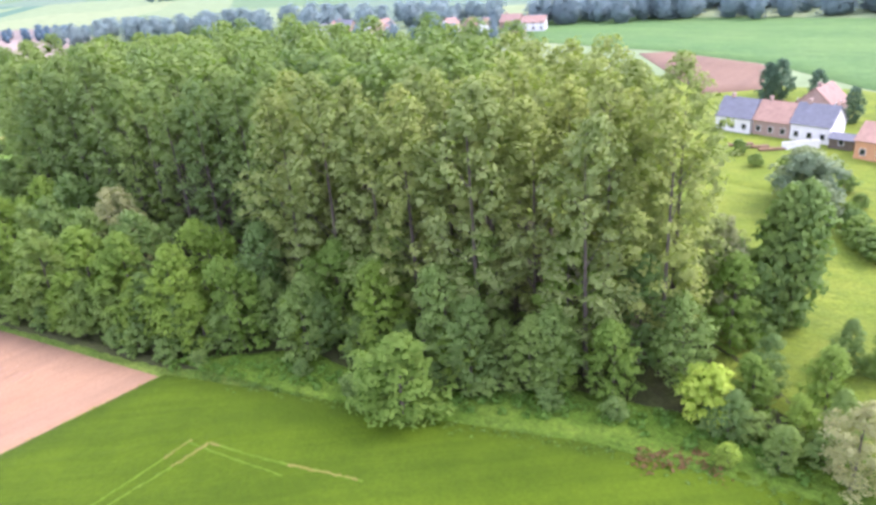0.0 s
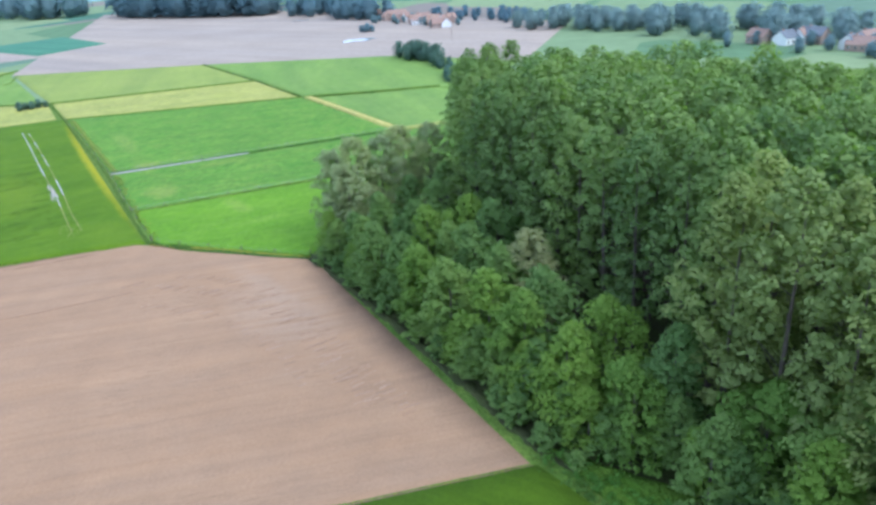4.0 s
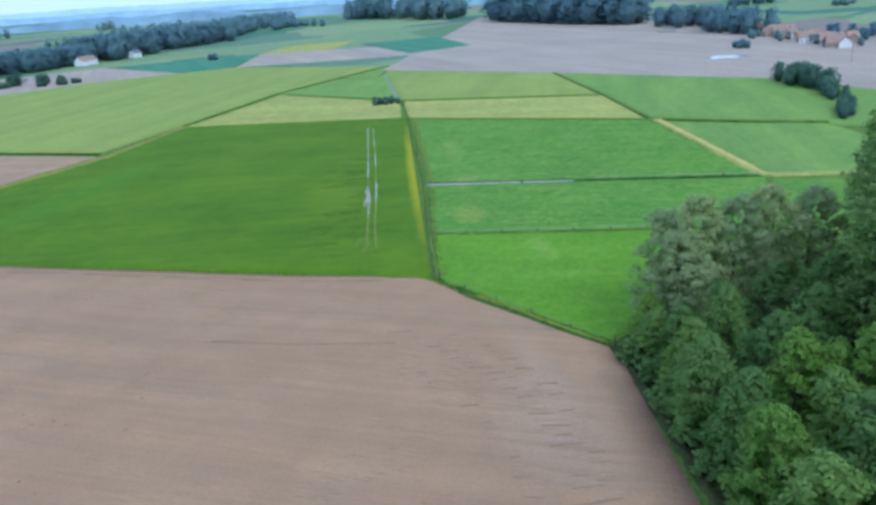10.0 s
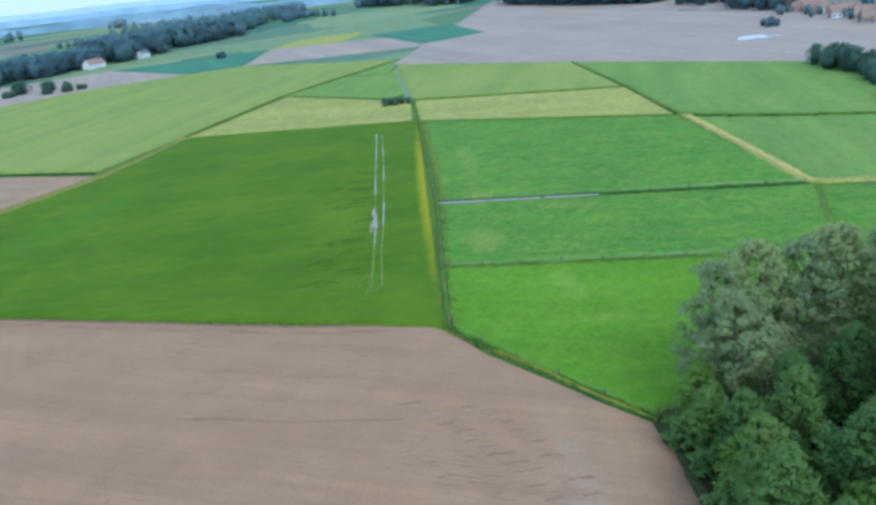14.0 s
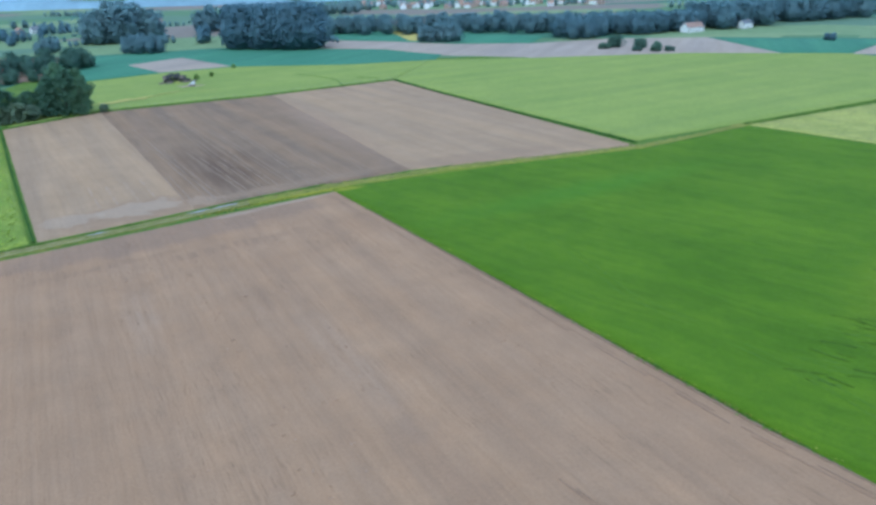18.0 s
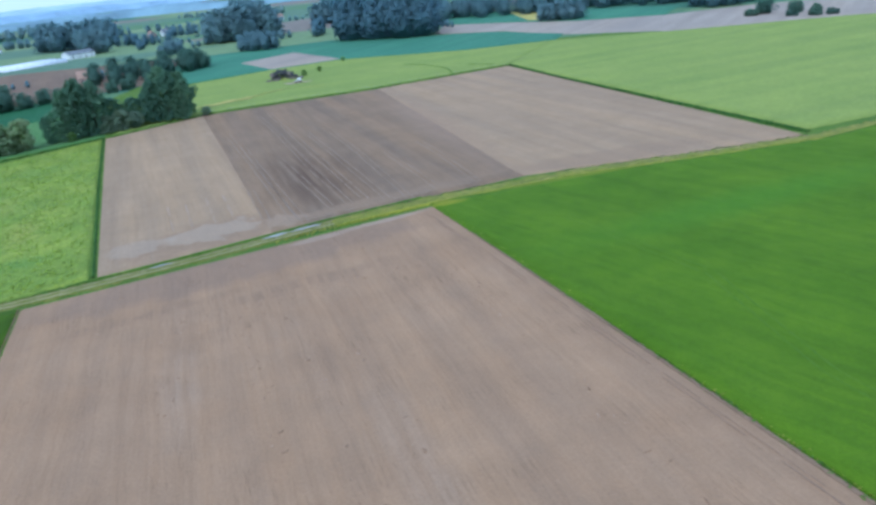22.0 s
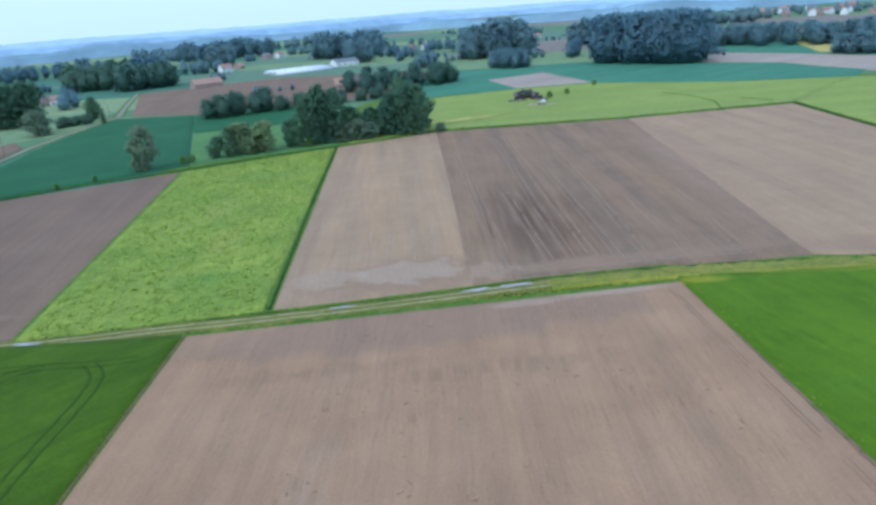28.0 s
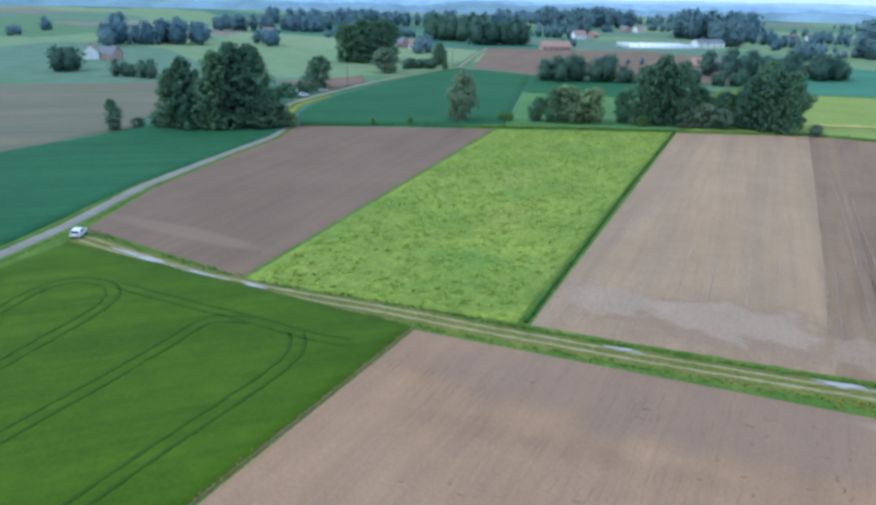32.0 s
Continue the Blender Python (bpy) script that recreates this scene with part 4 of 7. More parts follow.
FLOOD = [resample([(170, 132.5), (133, 101), (110, 81.5), (88, 62.5), (66, 44.6), (60, 39.5)], 100), resample([(168.5, 128.5), (140.5, 104.3), (118.7, 85.8), (96.7, 67.3), (74.3, 49.2), (62, 38.5)], 100)]
for k, wet in enumerate((((1, 14), (14, 30), (31, 41), (42, 56), (66, 82)), ((1, 5), (13, 24), (32, 46), (60, 74)))):
    for a, b in ((0, 46), (46, 99)):
        part_mesh("track_line", ribbon("track_line", FLOOD[k][a:b], 0.42, TRACK_SILT, 0.372, 0.7, 0.7, 50 + k, 0.0), pale)
    for n_, (a, b) in enumerate(wet):
        part_mesh("water", ribbon("water", FLOOD[k][a:b], 0.26 - 0.04 * (n_ % 3), WATER, 0.40, 0.8, 0.7, 52 + k + n_, 0.0), pale)
for k in range(38):
    # slivers of silt where water stood: a long one in the middle, a splayed one near the corner
    q = np.random.RandomState(250 + k)
    big = k < 26
    c = np.array([91.5, 66.2] if big else [63.4, 42.6]) + np.array([0.77, 0.64]) * q.normal() * (4.6 if big else 2.4) + np.array([-0.64, 0.77]) * q.normal() * (0.5 if big else 0.8)
    a, d = radians(40 + q.normal() * (5 if big else 20)), q.uniform(0.5, 2.8 if big else 1.5)
    part_mesh("mud", ribbon("mud", [(c[0] - d * math.cos(a), c[1] - d * math.sin(a)), tuple(c + q.uniform(-0.12, 0.12, 2)), (c[0] + d * math.cos(a), c[1] + d * math.sin(a))], q.uniform(0.1, 0.42 if big else 0.26), (SILT if k % 5 else WATER) if big else TRACK_SILT, 0.405 + 0.0015 * (k % 12), 0.9, 0.35, 260 + k, 0.0), pale)
for k in range(120):
    # crop laid flat by wind and water beside the tracks, in fans that sweep away from them
    q = np.random.RandomState(300 + k)
    at = FLOOD[0][int(q.choice((q.uniform(30, 98), q.uniform(48, 62), q.uniform(78, 96))))]
    c, d = at + np.array([-0.64, 0.77]) * q.uniform(0.6, 13) * (1 if k % 6 else -0.4), q.uniform(1.0, 4.5)
    a = radians(128 + q.uniform(-18, 18))
    part_mesh("laid_crop", ribbon("laid_crop", [(c[0] - d * math.cos(a), c[1] - d * math.sin(a)), tuple(c + q.uniform(-0.6, 0.6, 2)), (c[0] + d * math.cos(a + 0.2), c[1] + d * math.sin(a + 0.2))], q.uniform(0.18, 0.42), (PALE_WHEAT, RUT, PALE_WHEAT, WHEAT_WEST)[k % 4], 0.375 + 0.0004 * (k % 10), 0.7, 0.7, 320 + k, 0.0), pale)
thin = thing("wheat_lines", "faint pale wheel lines through young wheat", "wheel tracks", kind="structure")
for k, line in enumerate([[(38.8, 116.1), (42.7, 84.6), (45.5, 77.6), (49, 71)], [(52, 64), (58, 50), (60.5, 40)], [(20, 150), (32, 128), (38, 117)]]):
    for side in (-0.9, 0.9):
        part_mesh("wheel_line", ribbon("wheel_line", offset_line(resample(line, 30), side), 0.3, PALE_WHEAT, 0.375, 0.6, 0.9, 30 + k, 0.0), thin)
bare = thing("bare_crop_patches", "pale worn wheel marks in green wheat", "wheel tracks", kind="structure")
for k, (line, width, ear) in enumerate([([(-38, -51), (-34.1, -59.4), (-30.8, -65.7), (-29.7, -67.4)], 0.3, PALE_WHEAT), ([(-40, -50.5), (-35.7, -59.4), (-32.7, -66.7), (-31.4, -69.2)], 0.34, PALE_WHEAT),
                                        ([(-29.8, -66.9), (-35.8, -71.2), (-41, -74.9)], 0.24, PALE_WHEAT), ([(-31.4, -69.2), (-37.6, -74.1), (-42.1, -78.3), (-46, -81.8)], 0.3, PALE_WHEAT),
                                        ([(-31.6, -64.4), (-30.4, -66.4), (-29.9, -67.6)], 0.3, WORN), ([(-33.4, -65), (-32.2, -67.6), (-31.4, -69.1)], 0.42, WORN), ([(-31.5, -69.2), (-32.6, -70.2)], 0.3, WORN), ([(-39.6, -75.9), (-43, -79.1), (-45.6, -81.4)], 0.34, WORN)]):
    part_mesh("worn_line", ribbon("worn_line", line, width, ear, 0.375 + 0.003 * k, 0.95, 0.4, 90 + k, 0.0), bare)

puddle = thing("wet_ground", "grey shining puddles along a muddy track", "puddle", kind="structure")
for k, (x, y, a, b, turn) in enumerate([(-43.5, 153.6, 2.2, 0.42, 28), (-37.2, 157.1, 2.6, 0.42, 28), (-65, 141.5, 1.6, 0.3, 25), (-121, 112.4, 4, 0.5, 20), (-134, 108.5, 5, 0.45, 17), (-112, 116.5, 2.2, 0.35, 22)]):
    part_mesh("mud", pool("mud", x + 0.3, y, a * 1.15, b * 1.3, turn, SILT, 0.25 + 0.004 * k, 170 + k, 0.9), puddle)
    part_mesh("water", pool("water", x, y, a, b, turn, WATER, 0.29 + 0.004 * k, 70 + k, 0.7), puddle)
pud2 = thing("far_puddles", "pale shining puddles on a distant bare field", "puddle", kind="structure")
for k, (x, y, a, b, turn) in enumerate([(434, 60, 13, 9, -30), (634, 166, 9, 5, -60)]):
    part_mesh("water", pool("water", x, y, a, b, turn, WATER, 0.2, 80 + k, 0.4), pud2)

scuff = thing("soil_marks", "dark scuffed lines across bare soil", "soil marks", kind="structure")
for k, line in enumerate([[(15, 38), (23, 22), (31, 8.5)], [(16.5, 36), (20, 29)]]):
    part_mesh("mark", ribbon("mark", line, 0.26, ROW, 0.11, 0.7, 1.0, 100 + k, 0.0), scuff)

lines = thing("drill_lines", "broken wheel and drill lines on bare soil", "wheel tracks", kind="structure")
r = np.random.RandomState(77)


def broken(points, width, material, z, name, seed, gap=(0.5, 5), run=(4, 16), side=0.0):
    """A line that comes and goes."""
    p = resample(points, int(max(8, np.hypot(*np.diff(np.array(points, dtype=float), axis=0).T).sum())))
    if side:
        p = np.array(offset_line(p, side))
    i, q = int(r.uniform(0, 3)), np.random.RandomState(seed)
    while i < len(p) - 3:
        e = min(len(p), i + int(q.uniform(*run)) + 3)
        part_mesh(name, ribbon(name, p[i:e], width * q.uniform(0.7, 1.2), material, z, 0.6, 0.9, seed, 0.0), lines)
        i = e + int(q.uniform(*gap))


# pale wheel lines on the damp strip
for k, line in enumerate([[(-37, 159), (-64, 220), (-75, 246)], [(-33, 170), (-57.3, 223.6)], [(-25.5, 175), (-50, 234), (-73.4, 291.3), (-80, 308)], [(-14, 172), (-33.1, 225.6), (-46, 258)], [(2.8, 181), (-6.6, 211.8), (-14, 232)], [(-48, 165), (-60, 195)], [(-41, 163), (-66, 222), (-88, 272)], [(-20, 174), (-41, 226), (-56, 262)], [(-7, 178), (-24, 222)], [(-29, 172), (-46, 212), (-66, 262), (-84, 305)]]):
    for side in (-0.8, 0.8):
        broken(line, 0.26, LINE, 0.15, "wheel_line", 110 + 2 * k + int(side > 0), gap=(0.2, 2), run=(8, 34), side=side)
for line in ([(-40, 162), (-15, 174.5), (3, 181.5)], [(-38, 160.5), (-16, 171.5)]):
    broken(line, 0.3, LINE, 0.15, "wheel_line", 130)
for k, x in enumerate((-70, -66, -61, -57)):
    broken([(x, 163 + k * 2), (x - 9, 184 + k * 2)], 0.22, MUD, 0.13, "wheel_line", 134 + k, run=(3, 8))
# wheel marks inside the eastern edge
for side in (0.9, 1.6):
    broken([(51, 27), (43, 42), (17, 103), (-9, 161)], 0.2, ROW, 0.12, "drill_row", 166 + int(side), side=side)
harrow = thing("harrow_marks", "stepped harrow marks curving along the wood", "soil marks", kind="structure")
for k, (curve, gap_, reach) in enumerate([([(34, 10), (32.6, 0.5), (30.4, -10.2), (25.9, -19), (20.3, -26.5), (10, -34.5), (-2.7, -45)], 1.0, 1.7), ([(38, 2), (36.5, -8), (31, -19), (22, -28.5), (8, -40), (-4, -50)], 1.2, 1.3), ([(26, 4), (23, -10), (14, -24), (2, -34)], 2.3, 1.1)]):
    q = np.random.RandomState(410 + k)
    line = resample(curve, int(85 / gap_))
    for _ in range(3):
        line[1:-1] = (line[:-2] + 2 * line[1:-1] + line[2:]) / 4
    for m, (x, y) in enumerate(line):
        if q.rand() < 0.22:
            continue
        a, d = radians(-52 + q.uniform(-9, 9)), reach * q.uniform(0.5, 1.3)
        x, y = x + q.uniform(-0.5, 0.5), y + q.uniform(-0.5, 0.5)
        part_mesh("mark", ribbon("mark", [(x - d * math.cos(a), y - d * math.sin(a)), (x + q.uniform(-0.2, 0.2), y + q.uniform(-0.2, 0.2)), (x + d * math.cos(a), y + d * math.sin(a))], q.uniform(0.14, 0.3), (ROW, CRUST, CRUST)[m % 3], 0.108 + 0.0005 * (m % 8), 0.7, 0.5, 420 + m, 0.0), harrow)
clods = thing("clod_lines", "dark clods in broken rows over bare soil", "soil marks", kind="structure")
for k in range(230):
    # small clods gathered in a few broken columns along the rows and two bands near the northern headland
    q = np.random.RandomState(520 + k)
    if k < 90:
        u, v = q.choice((0.16, 0.34, 0.47, 0.58, 0.66, 0.78)) + q.normal() * 0.03, q.choice((0.045, 0.085, 0.16)) + q.normal() * 0.012
    else:
        u, v = q.choice((0.30, 0.44, 0.53, 0.62, 0.90)) + q.normal() * 0.012, q.choice((0.2, 0.27, 0.36, 0.5, 0.62)) + q.normal() * 0.05
    n0, n1 = np.array([-85 + 76 * u, 126 + 39 * u]), np.array([-13 + 60 * u, -65 + 80 * u])
    c, a, d = n0 + (n1 - n0) * v, radians(q.choice((110, 30)) + q.uniform(-25, 25)), q.uniform(0.12, 0.5)
    part_mesh("clods", ribbon("clods", [(c[0] - d * math.cos(a), c[1] - d * math.sin(a)), tuple(c + q.uniform(-0.1, 0.1, 2)), (c[0] + d * math.cos(a), c[1] + d * math.sin(a))], q.uniform(0.10, 0.26), (CLOD, ROW, CRUST, ROW)[k % 4], 0.112 + 0.0004 * (k % 9), 0.9, 0.2, 540 + k, 0.03), clods)


way("meadow_ditch", "shallow grassy ditch winding through cattle meadow", "ditch", [
    ("ditch_grass", ribbon("ditch_grass", [(-28, 424), (-14, 410), (-3, 389), (0, 362)], 0.8, VERGE, 0.34, 0.5, 1.2, 35, 0.1)),
    ("ditch_grass", ribbon("ditch_grass", [(8, 398), (16, 392), (21, 388)], 0.7, VERGE, 0.34, 0.5, 1.2, 36, 0.1))])


# ---- trees ----
def sprays(rs, centres, radii, per, size, up=0.45, flat=0.75):
    """Leaf sprays on the outer part of many small clumps: an array of four-cornered faces."""
    c, r = np.repeat(centres, per, axis=0), np.repeat(radii, per)
    n = len(c)
    d = rs.normal(size=(n, 3))
    d /= np.linalg.norm(d, axis=1)[:, None]
    d[:, 2] = np.where(d[:, 2] < -0.25, -d[:, 2], d[:, 2])
    p = c + d * (r * (0.45 + 0.55 * np.sqrt(rs.rand(n))))[:, None] * np.array([1, 1, flat])
    nrm = d + np.array([0, 0, up]) + rs.normal(size=(n, 3)) * 0.45
    nrm /= np.linalg.norm(nrm, axis=1)[:, None]
    t = np.cross(nrm, rs.normal(size=(n, 3)))
    t /= np.linalg.norm(t, axis=1)[:, None]
    b = np.cross(nrm, t)
    s = (size * rs.uniform(0.6, 1.35, n))[:, None]
    w = s * rs.uniform(0.5, 0.85, n)[:, None]
    droop = nrm * s * 0.18
    soft_n = d * np.array([1, 1, 0.8]) + nrm * 0.5 + np.array([0, 0, 0.35])
    soft_n /= np.linalg.norm(soft_n, axis=1)[:, None]
    return np.stack([p - t * s - droop, p - b * w, p + t * s - droop, p + b * w], 1), soft_n


def wood_mesh(rs, height, radius, ends, starts):
    """Tapered trunk with root flare and limbs that reach the clumps."""
    V, F = [], []

    def tube(points, radii, sides):
        base = len(V)
        for (x, y, z), r in zip(points, radii):
            for k in range(sides):
                a = 2 * math.pi * k / sides
                V.append((x + r * math.cos(a), y + r * math.sin(a), z))
        for i in range(len(points) - 1):
            for k in range(sides):
                F.append((base + i * sides + k, base + i * sides + (k + 1) % sides, base + (i + 1) * sides + (k + 1) % sides, base + (i + 1) * sides + k))

    bend = rs.uniform(-0.02, 0.02, 2) * height
    zs = np.array([-0.1, 0.04, 0.25, 0.5, 0.75, 0.95]) * height
    tube([(bend[0] * (z / height) ** 2, bend[1] * (z / height) ** 2, z) for z in zs], radius * np.array([1.5, 1.1, 0.85, 0.6, 0.35, 0.08]), 8)
    for e, z0 in zip(ends, starts):
        s = np.array([bend[0] * (z0 / height) ** 2, bend[1] * (z0 / height) ** 2, z0])
        mid = s * 0.45 + e * 0.55 + np.array([0, 0, -0.06 * np.linalg.norm(e - s)])
        tube([s, mid, e], [radius * 0.3, radius * 0.17, radius * 0.04], 4)
    return V, F


def tree(name, label, leaves, rs, height, spread, shape, clumps, per, size, clump_r, trunk_r, base=0.25, category="tree", limbs=16, flat=0.75, shell=0.35):
    """shape: 'column', 'round', 'weeping' or 'cone'. The trunk, its limbs and a crown of leaf sprays in clumps."""
    cs, rr = [], []
    lean = rs.uniform(-0.25, 0.25, (5, 2)) * spread
    for i in range(clumps):
        v = (i + rs.rand()) / clumps
        if shape == "column":
            prof = min(1.0, ((1 - v) / 0.36) ** 0.56) * min(1.0, 0.35 + v / 0.22)
        elif shape == "dome":
            prof = (1 - v ** 2.1) ** 0.72 * min(1.0, 0.6 + v / 0.3) + 0.04
        elif shape == "cone":
            prof = (1 - v) ** 0.85 * min(1.0, 0.5 + v / 0.15) + 0.05
        elif shape == "weeping":
            prof = math.sin(math.pi * min(0.98, 0.22 + 0.76 * v)) ** 0.6
        else:
            prof = math.sin(math.pi * min(0.97, 0.16 + 0.80 * v)) ** 0.7
        a = i * 2.399963 + rs.uniform(-0.5, 0.5)
        k = spread * prof * (shell + (1 - shell) * math.sqrt(rs.rand())) * rs.uniform(0.82, 1.15)
        j = lean[int(v * 4.99)]
        cs.append((k * math.cos(a) + j[0], k * math.sin(a) + j[1], height * (base + (1 - base) * v) - clump_r * 0.5 * v))
        rr.append(clump_r * rs.uniform(0.7, 1.3) * (0.75 + 0.25 * prof))
    cs, rr = np.array(cs), np.array(rr)
    q, qn = sprays(rs, cs, rr, per, size, 0.75, flat)
    # larger sprays inside close the crown
    inner, inner_n = sprays(rs, cs * np.array([0.8, 0.8, 0.97]), rr * 0.8, max(4, per // 6), size * 2.0, 0.9, flat)
    q, qn = np.concatenate([q, inner]), np.concatenate([qn, inner_n])
    # the whole crown turns its shading outwards a little
    axis = np.mean(q, axis=1) - np.array([0, 0, height * 0.5])
    qn = qn + 0.45 * axis / (np.linalg.norm(axis, axis=1)[:, None] + 1e-6) * np.array([1, 1, 0.6])
    qn /= np.linalg.norm(qn, axis=1)[:, None]
    q[..., 2] = np.maximum(q[..., 2], 0.06)
    top = thing(name, label, category)
    pick = rs.choice(clumps, min(limbs, clumps), replace=False)
    ends = cs[pick]
    starts = np.maximum(height * 0.12, ends[:, 2] - np.hypot(ends[:, 0], ends[:, 1]) * 0.9 - 0.5)
    V, F = wood_mesh(rs, height * 0.93, trunk_r, ends, starts)
    part_mesh("trunk", mesh_of("trunk", V, F, BARK, True), top)
    part_mesh("crown", quads_mesh("crown", q, leaves, qn), top)
    return top


def place(model, x, y, scale=1.0, stretch=1.0, turn=0.0, label="", group="", z=0.0):
    m = Matrix.LocRotScale((x, y, z), Euler((0, 0, turn)), (scale, scale, scale * stretch))
    ob = copy_thing(model, m)
    return tagged(ob, label, "", group)


class Kind:
    """Several models of one kind of tree; each stands where it is first asked for, and is copied from then on."""

    def __init__(self, models):
        self.models, self.used = models, [False] * len(models)

    def put(self, x, y, height, model_height, rs, label="", group="", wide=1.0):
        i = int(rs.randint(len(self.models)))
        s = height / model_height
        turn = rs.uniform(0, 6.28)
        size = (s * wide * rs.uniform(0.92, 1.1), s * wide * rs.uniform(0.92, 1.1), s)
        m = Matrix.LocRotScale((x, y, 0), Euler((0, 0, turn)), size)
        ob = self.models[i]
        if self.used[i]:
            keep = ob.scale.copy()
            ob.scale = (1, 1, 1)
            made = copy_thing(ob, m)
            ob.scale = keep
            ob = made
        else:
            self.used[i] = True
            ob.matrix_basis = m
        return tagged(ob, label, "", group)


def rng(k):
    return np.random.RandomState(k)


TALL = Kind([tree("poplar_tree", "tall leafy poplar standing in a dense wood", POPLAR, rng(100 + i), 34, 4.9, "column", 108, 46, 0.235, 1.22, 0.34, 0.16, flat=0.85, shell=0.62) for i in range(5)])
BACK = Kind([tree("poplar_tree", "tall leafy poplar deep in the wood", POPLAR, rng(120 + i), 34, 5.0, "column", 62, 22, 0.34, 1.4, 0.34, 0.46, limbs=8, flat=0.85, shell=0.6) for i in range(3)])
SHADY = Kind([tree("poplar_tree", "tall dark green poplar standing in a dense wood", POPLAR_DIMMED, rng(105 + i), 34, 4.9, "column", 108, 46, 0.235, 1.22, 0.34, 0.16, flat=0.85, shell=0.62) for i in range(4)])
SHADY_BACK = Kind([tree("poplar_tree", "tall dark green poplar deep in the wood", POPLAR_DIMMED, rng(125 + i), 34, 5.0, "column", 62, 22, 0.34, 1.4, 0.34, 0.46, limbs=8, flat=0.85, shell=0.6) for i in range(2)])
ROUND = Kind([tree("alder_tree", "rounded green alder at the wood's edge", ALDER, rng(140 + i), 15, 4.2, "dome", 112, 40, 0.205, 1.1, 0.22, 0.06) for i in range(4)])
FRESH = Kind([tree("maple_tree", "fresh green broadleaf tree at the wood's edge", LIME, rng(150 + i), 15, 4.4, "dome", 112, 40, 0.21, 1.1, 0.22, 0.05) for i in range(3)])
SALLOW = Kind([tree("willow_tree", "grey-green willow with a feathery crown", WILLOW, rng(160 + i), 20, 5.0, "weeping", 135, 64, 0.175, 1.15, 0.28, 0.16) for i in range(3)])
TAWNY = Kind([tree("willow_tree", "pale tan willow among green trees", TAN, rng(165 + i), 20, 5.0, "weeping", 110, 50, 0.2, 1.2, 0.28, 0.12) for i in range(2)])
SHRUB = Kind([tree("shrub", "dense green shrub in rough grass", ALDER, rng(170 + i), 5, 2.4, "round", 42, 25, 0.23, 0.75, 0.08, 0.08, "shrub", 8) for i in range(3)])
GOLDEN = Kind([tree("golden_shrub", "yellow-green shrub at the stream's edge", GOLD, rng(180 + i), 8, 2.8, "round", 60, 30, 0.24, 0.85, 0.12, 0.1, "shrub", 8) for i in range(2)])
CONE = Kind([tree("dark_tree", "dark green upright tree with dense leaves", ALDER, rng(190 + i), 18, 3.8, "column", 90, 30, 0.36, 1.25, 0.24, 0.03) for i in range(2)])
FIELD_TREE = Kind([tree("field_tree", "dark broadleaf tree among the fields", DUSK, rng(200 + i), 18, 6.0, "round", 115, 28, 0.42, 1.6, 0.32, 0.02) for i in range(4)])
FIELD_POPLAR = Kind([tree("poplar_tree", "tall dark poplar beside the lane", DUSK, rng(210 + i), 25, 5.0, "column", 115, 30, 0.42, 1.6, 0.36, 0.03) for i in range(3)])
PALE_BUSH = Kind([tree("pale_willow", "rounded olive willow bush by the hedge", SAGE, rng(230 + i), 11, 5.0, "round", 100, 26, 0.38, 1.4, 0.22, 0.03, "bush", 10) for i in range(2)])
SILVER = Kind([tree("silver_willow", "pale silvery willow bush under tall trees", SILVERY, rng(260), 8, 4.2, "round", 70, 26, 0.34, 1.2, 0.16, 0.03, "bush", 8)])
THICKET = Kind([tree("bramble_thicket", "low dark bramble thicket under the trees", DUSK, rng(250 + i), 5, 3.2, "round", 45, 26, 0.28, 0.95, 0.08, 0.03, "bush", 8) for i in range(2)])
CONIFER = Kind([tree("spruce_tree", "dark pointed spruce near farm hedges", DUSK, rng(240), 12, 2.2, "cone", 60, 22, 0.34, 0.8, 0.15, 0.04, limbs=8)])


def inside(x, y, poly):
    hit = False
    for (x0, y0), (x1, y1) in zip(poly, poly[1:] + poly[:1]):
        if (y0 > y) != (y1 > y) and x < (x1 - x0) * (y - y0) / (y1 - y0) + x0:
            hit = not hit
    return hit


# the poplar wood, planted in rows
POPLARS = [(-45, -113), (-33, -103), (-20, -94), (-5, -85), (11, -76), (27, -65), (46, -54), (72, -48), (102, -50), (94, -88), (64, -112), (30, -126), (-2, -136), (-24, -136), (-40, -129), (-47, -120)]
rs = rng(7)
for i in range(-14, 22):
    for j in range(-14, 16):
        u, v = i * 7.0, j * 6.6
        x, y = 20 + u * 0.83 + v * 0.55 + rs.uniform(-1.1, 1.1), -92 + u * 0.55 - v * 0.83 + rs.uniform(-1.1, 1.1)
        if inside(x, y, POPLARS):
            # the rows that face the fields are the most finely leaved
            front = not inside(x + 9, y + 15, POPLARS) or not inside(x - 16, y + 2, POPLARS)
            # the eastern rows wear the darker leaf copy, dimmer light put into its colour
            dimmed_row = x + rs.uniform(-11, 11) > -7
            ((SHADY if dimmed_row else TALL) if front else (SHADY_BACK if dimmed_row else BACK)).put(x, y, rs.uniform(31.5, 36), 34, rs, "", "poplars of the wood")

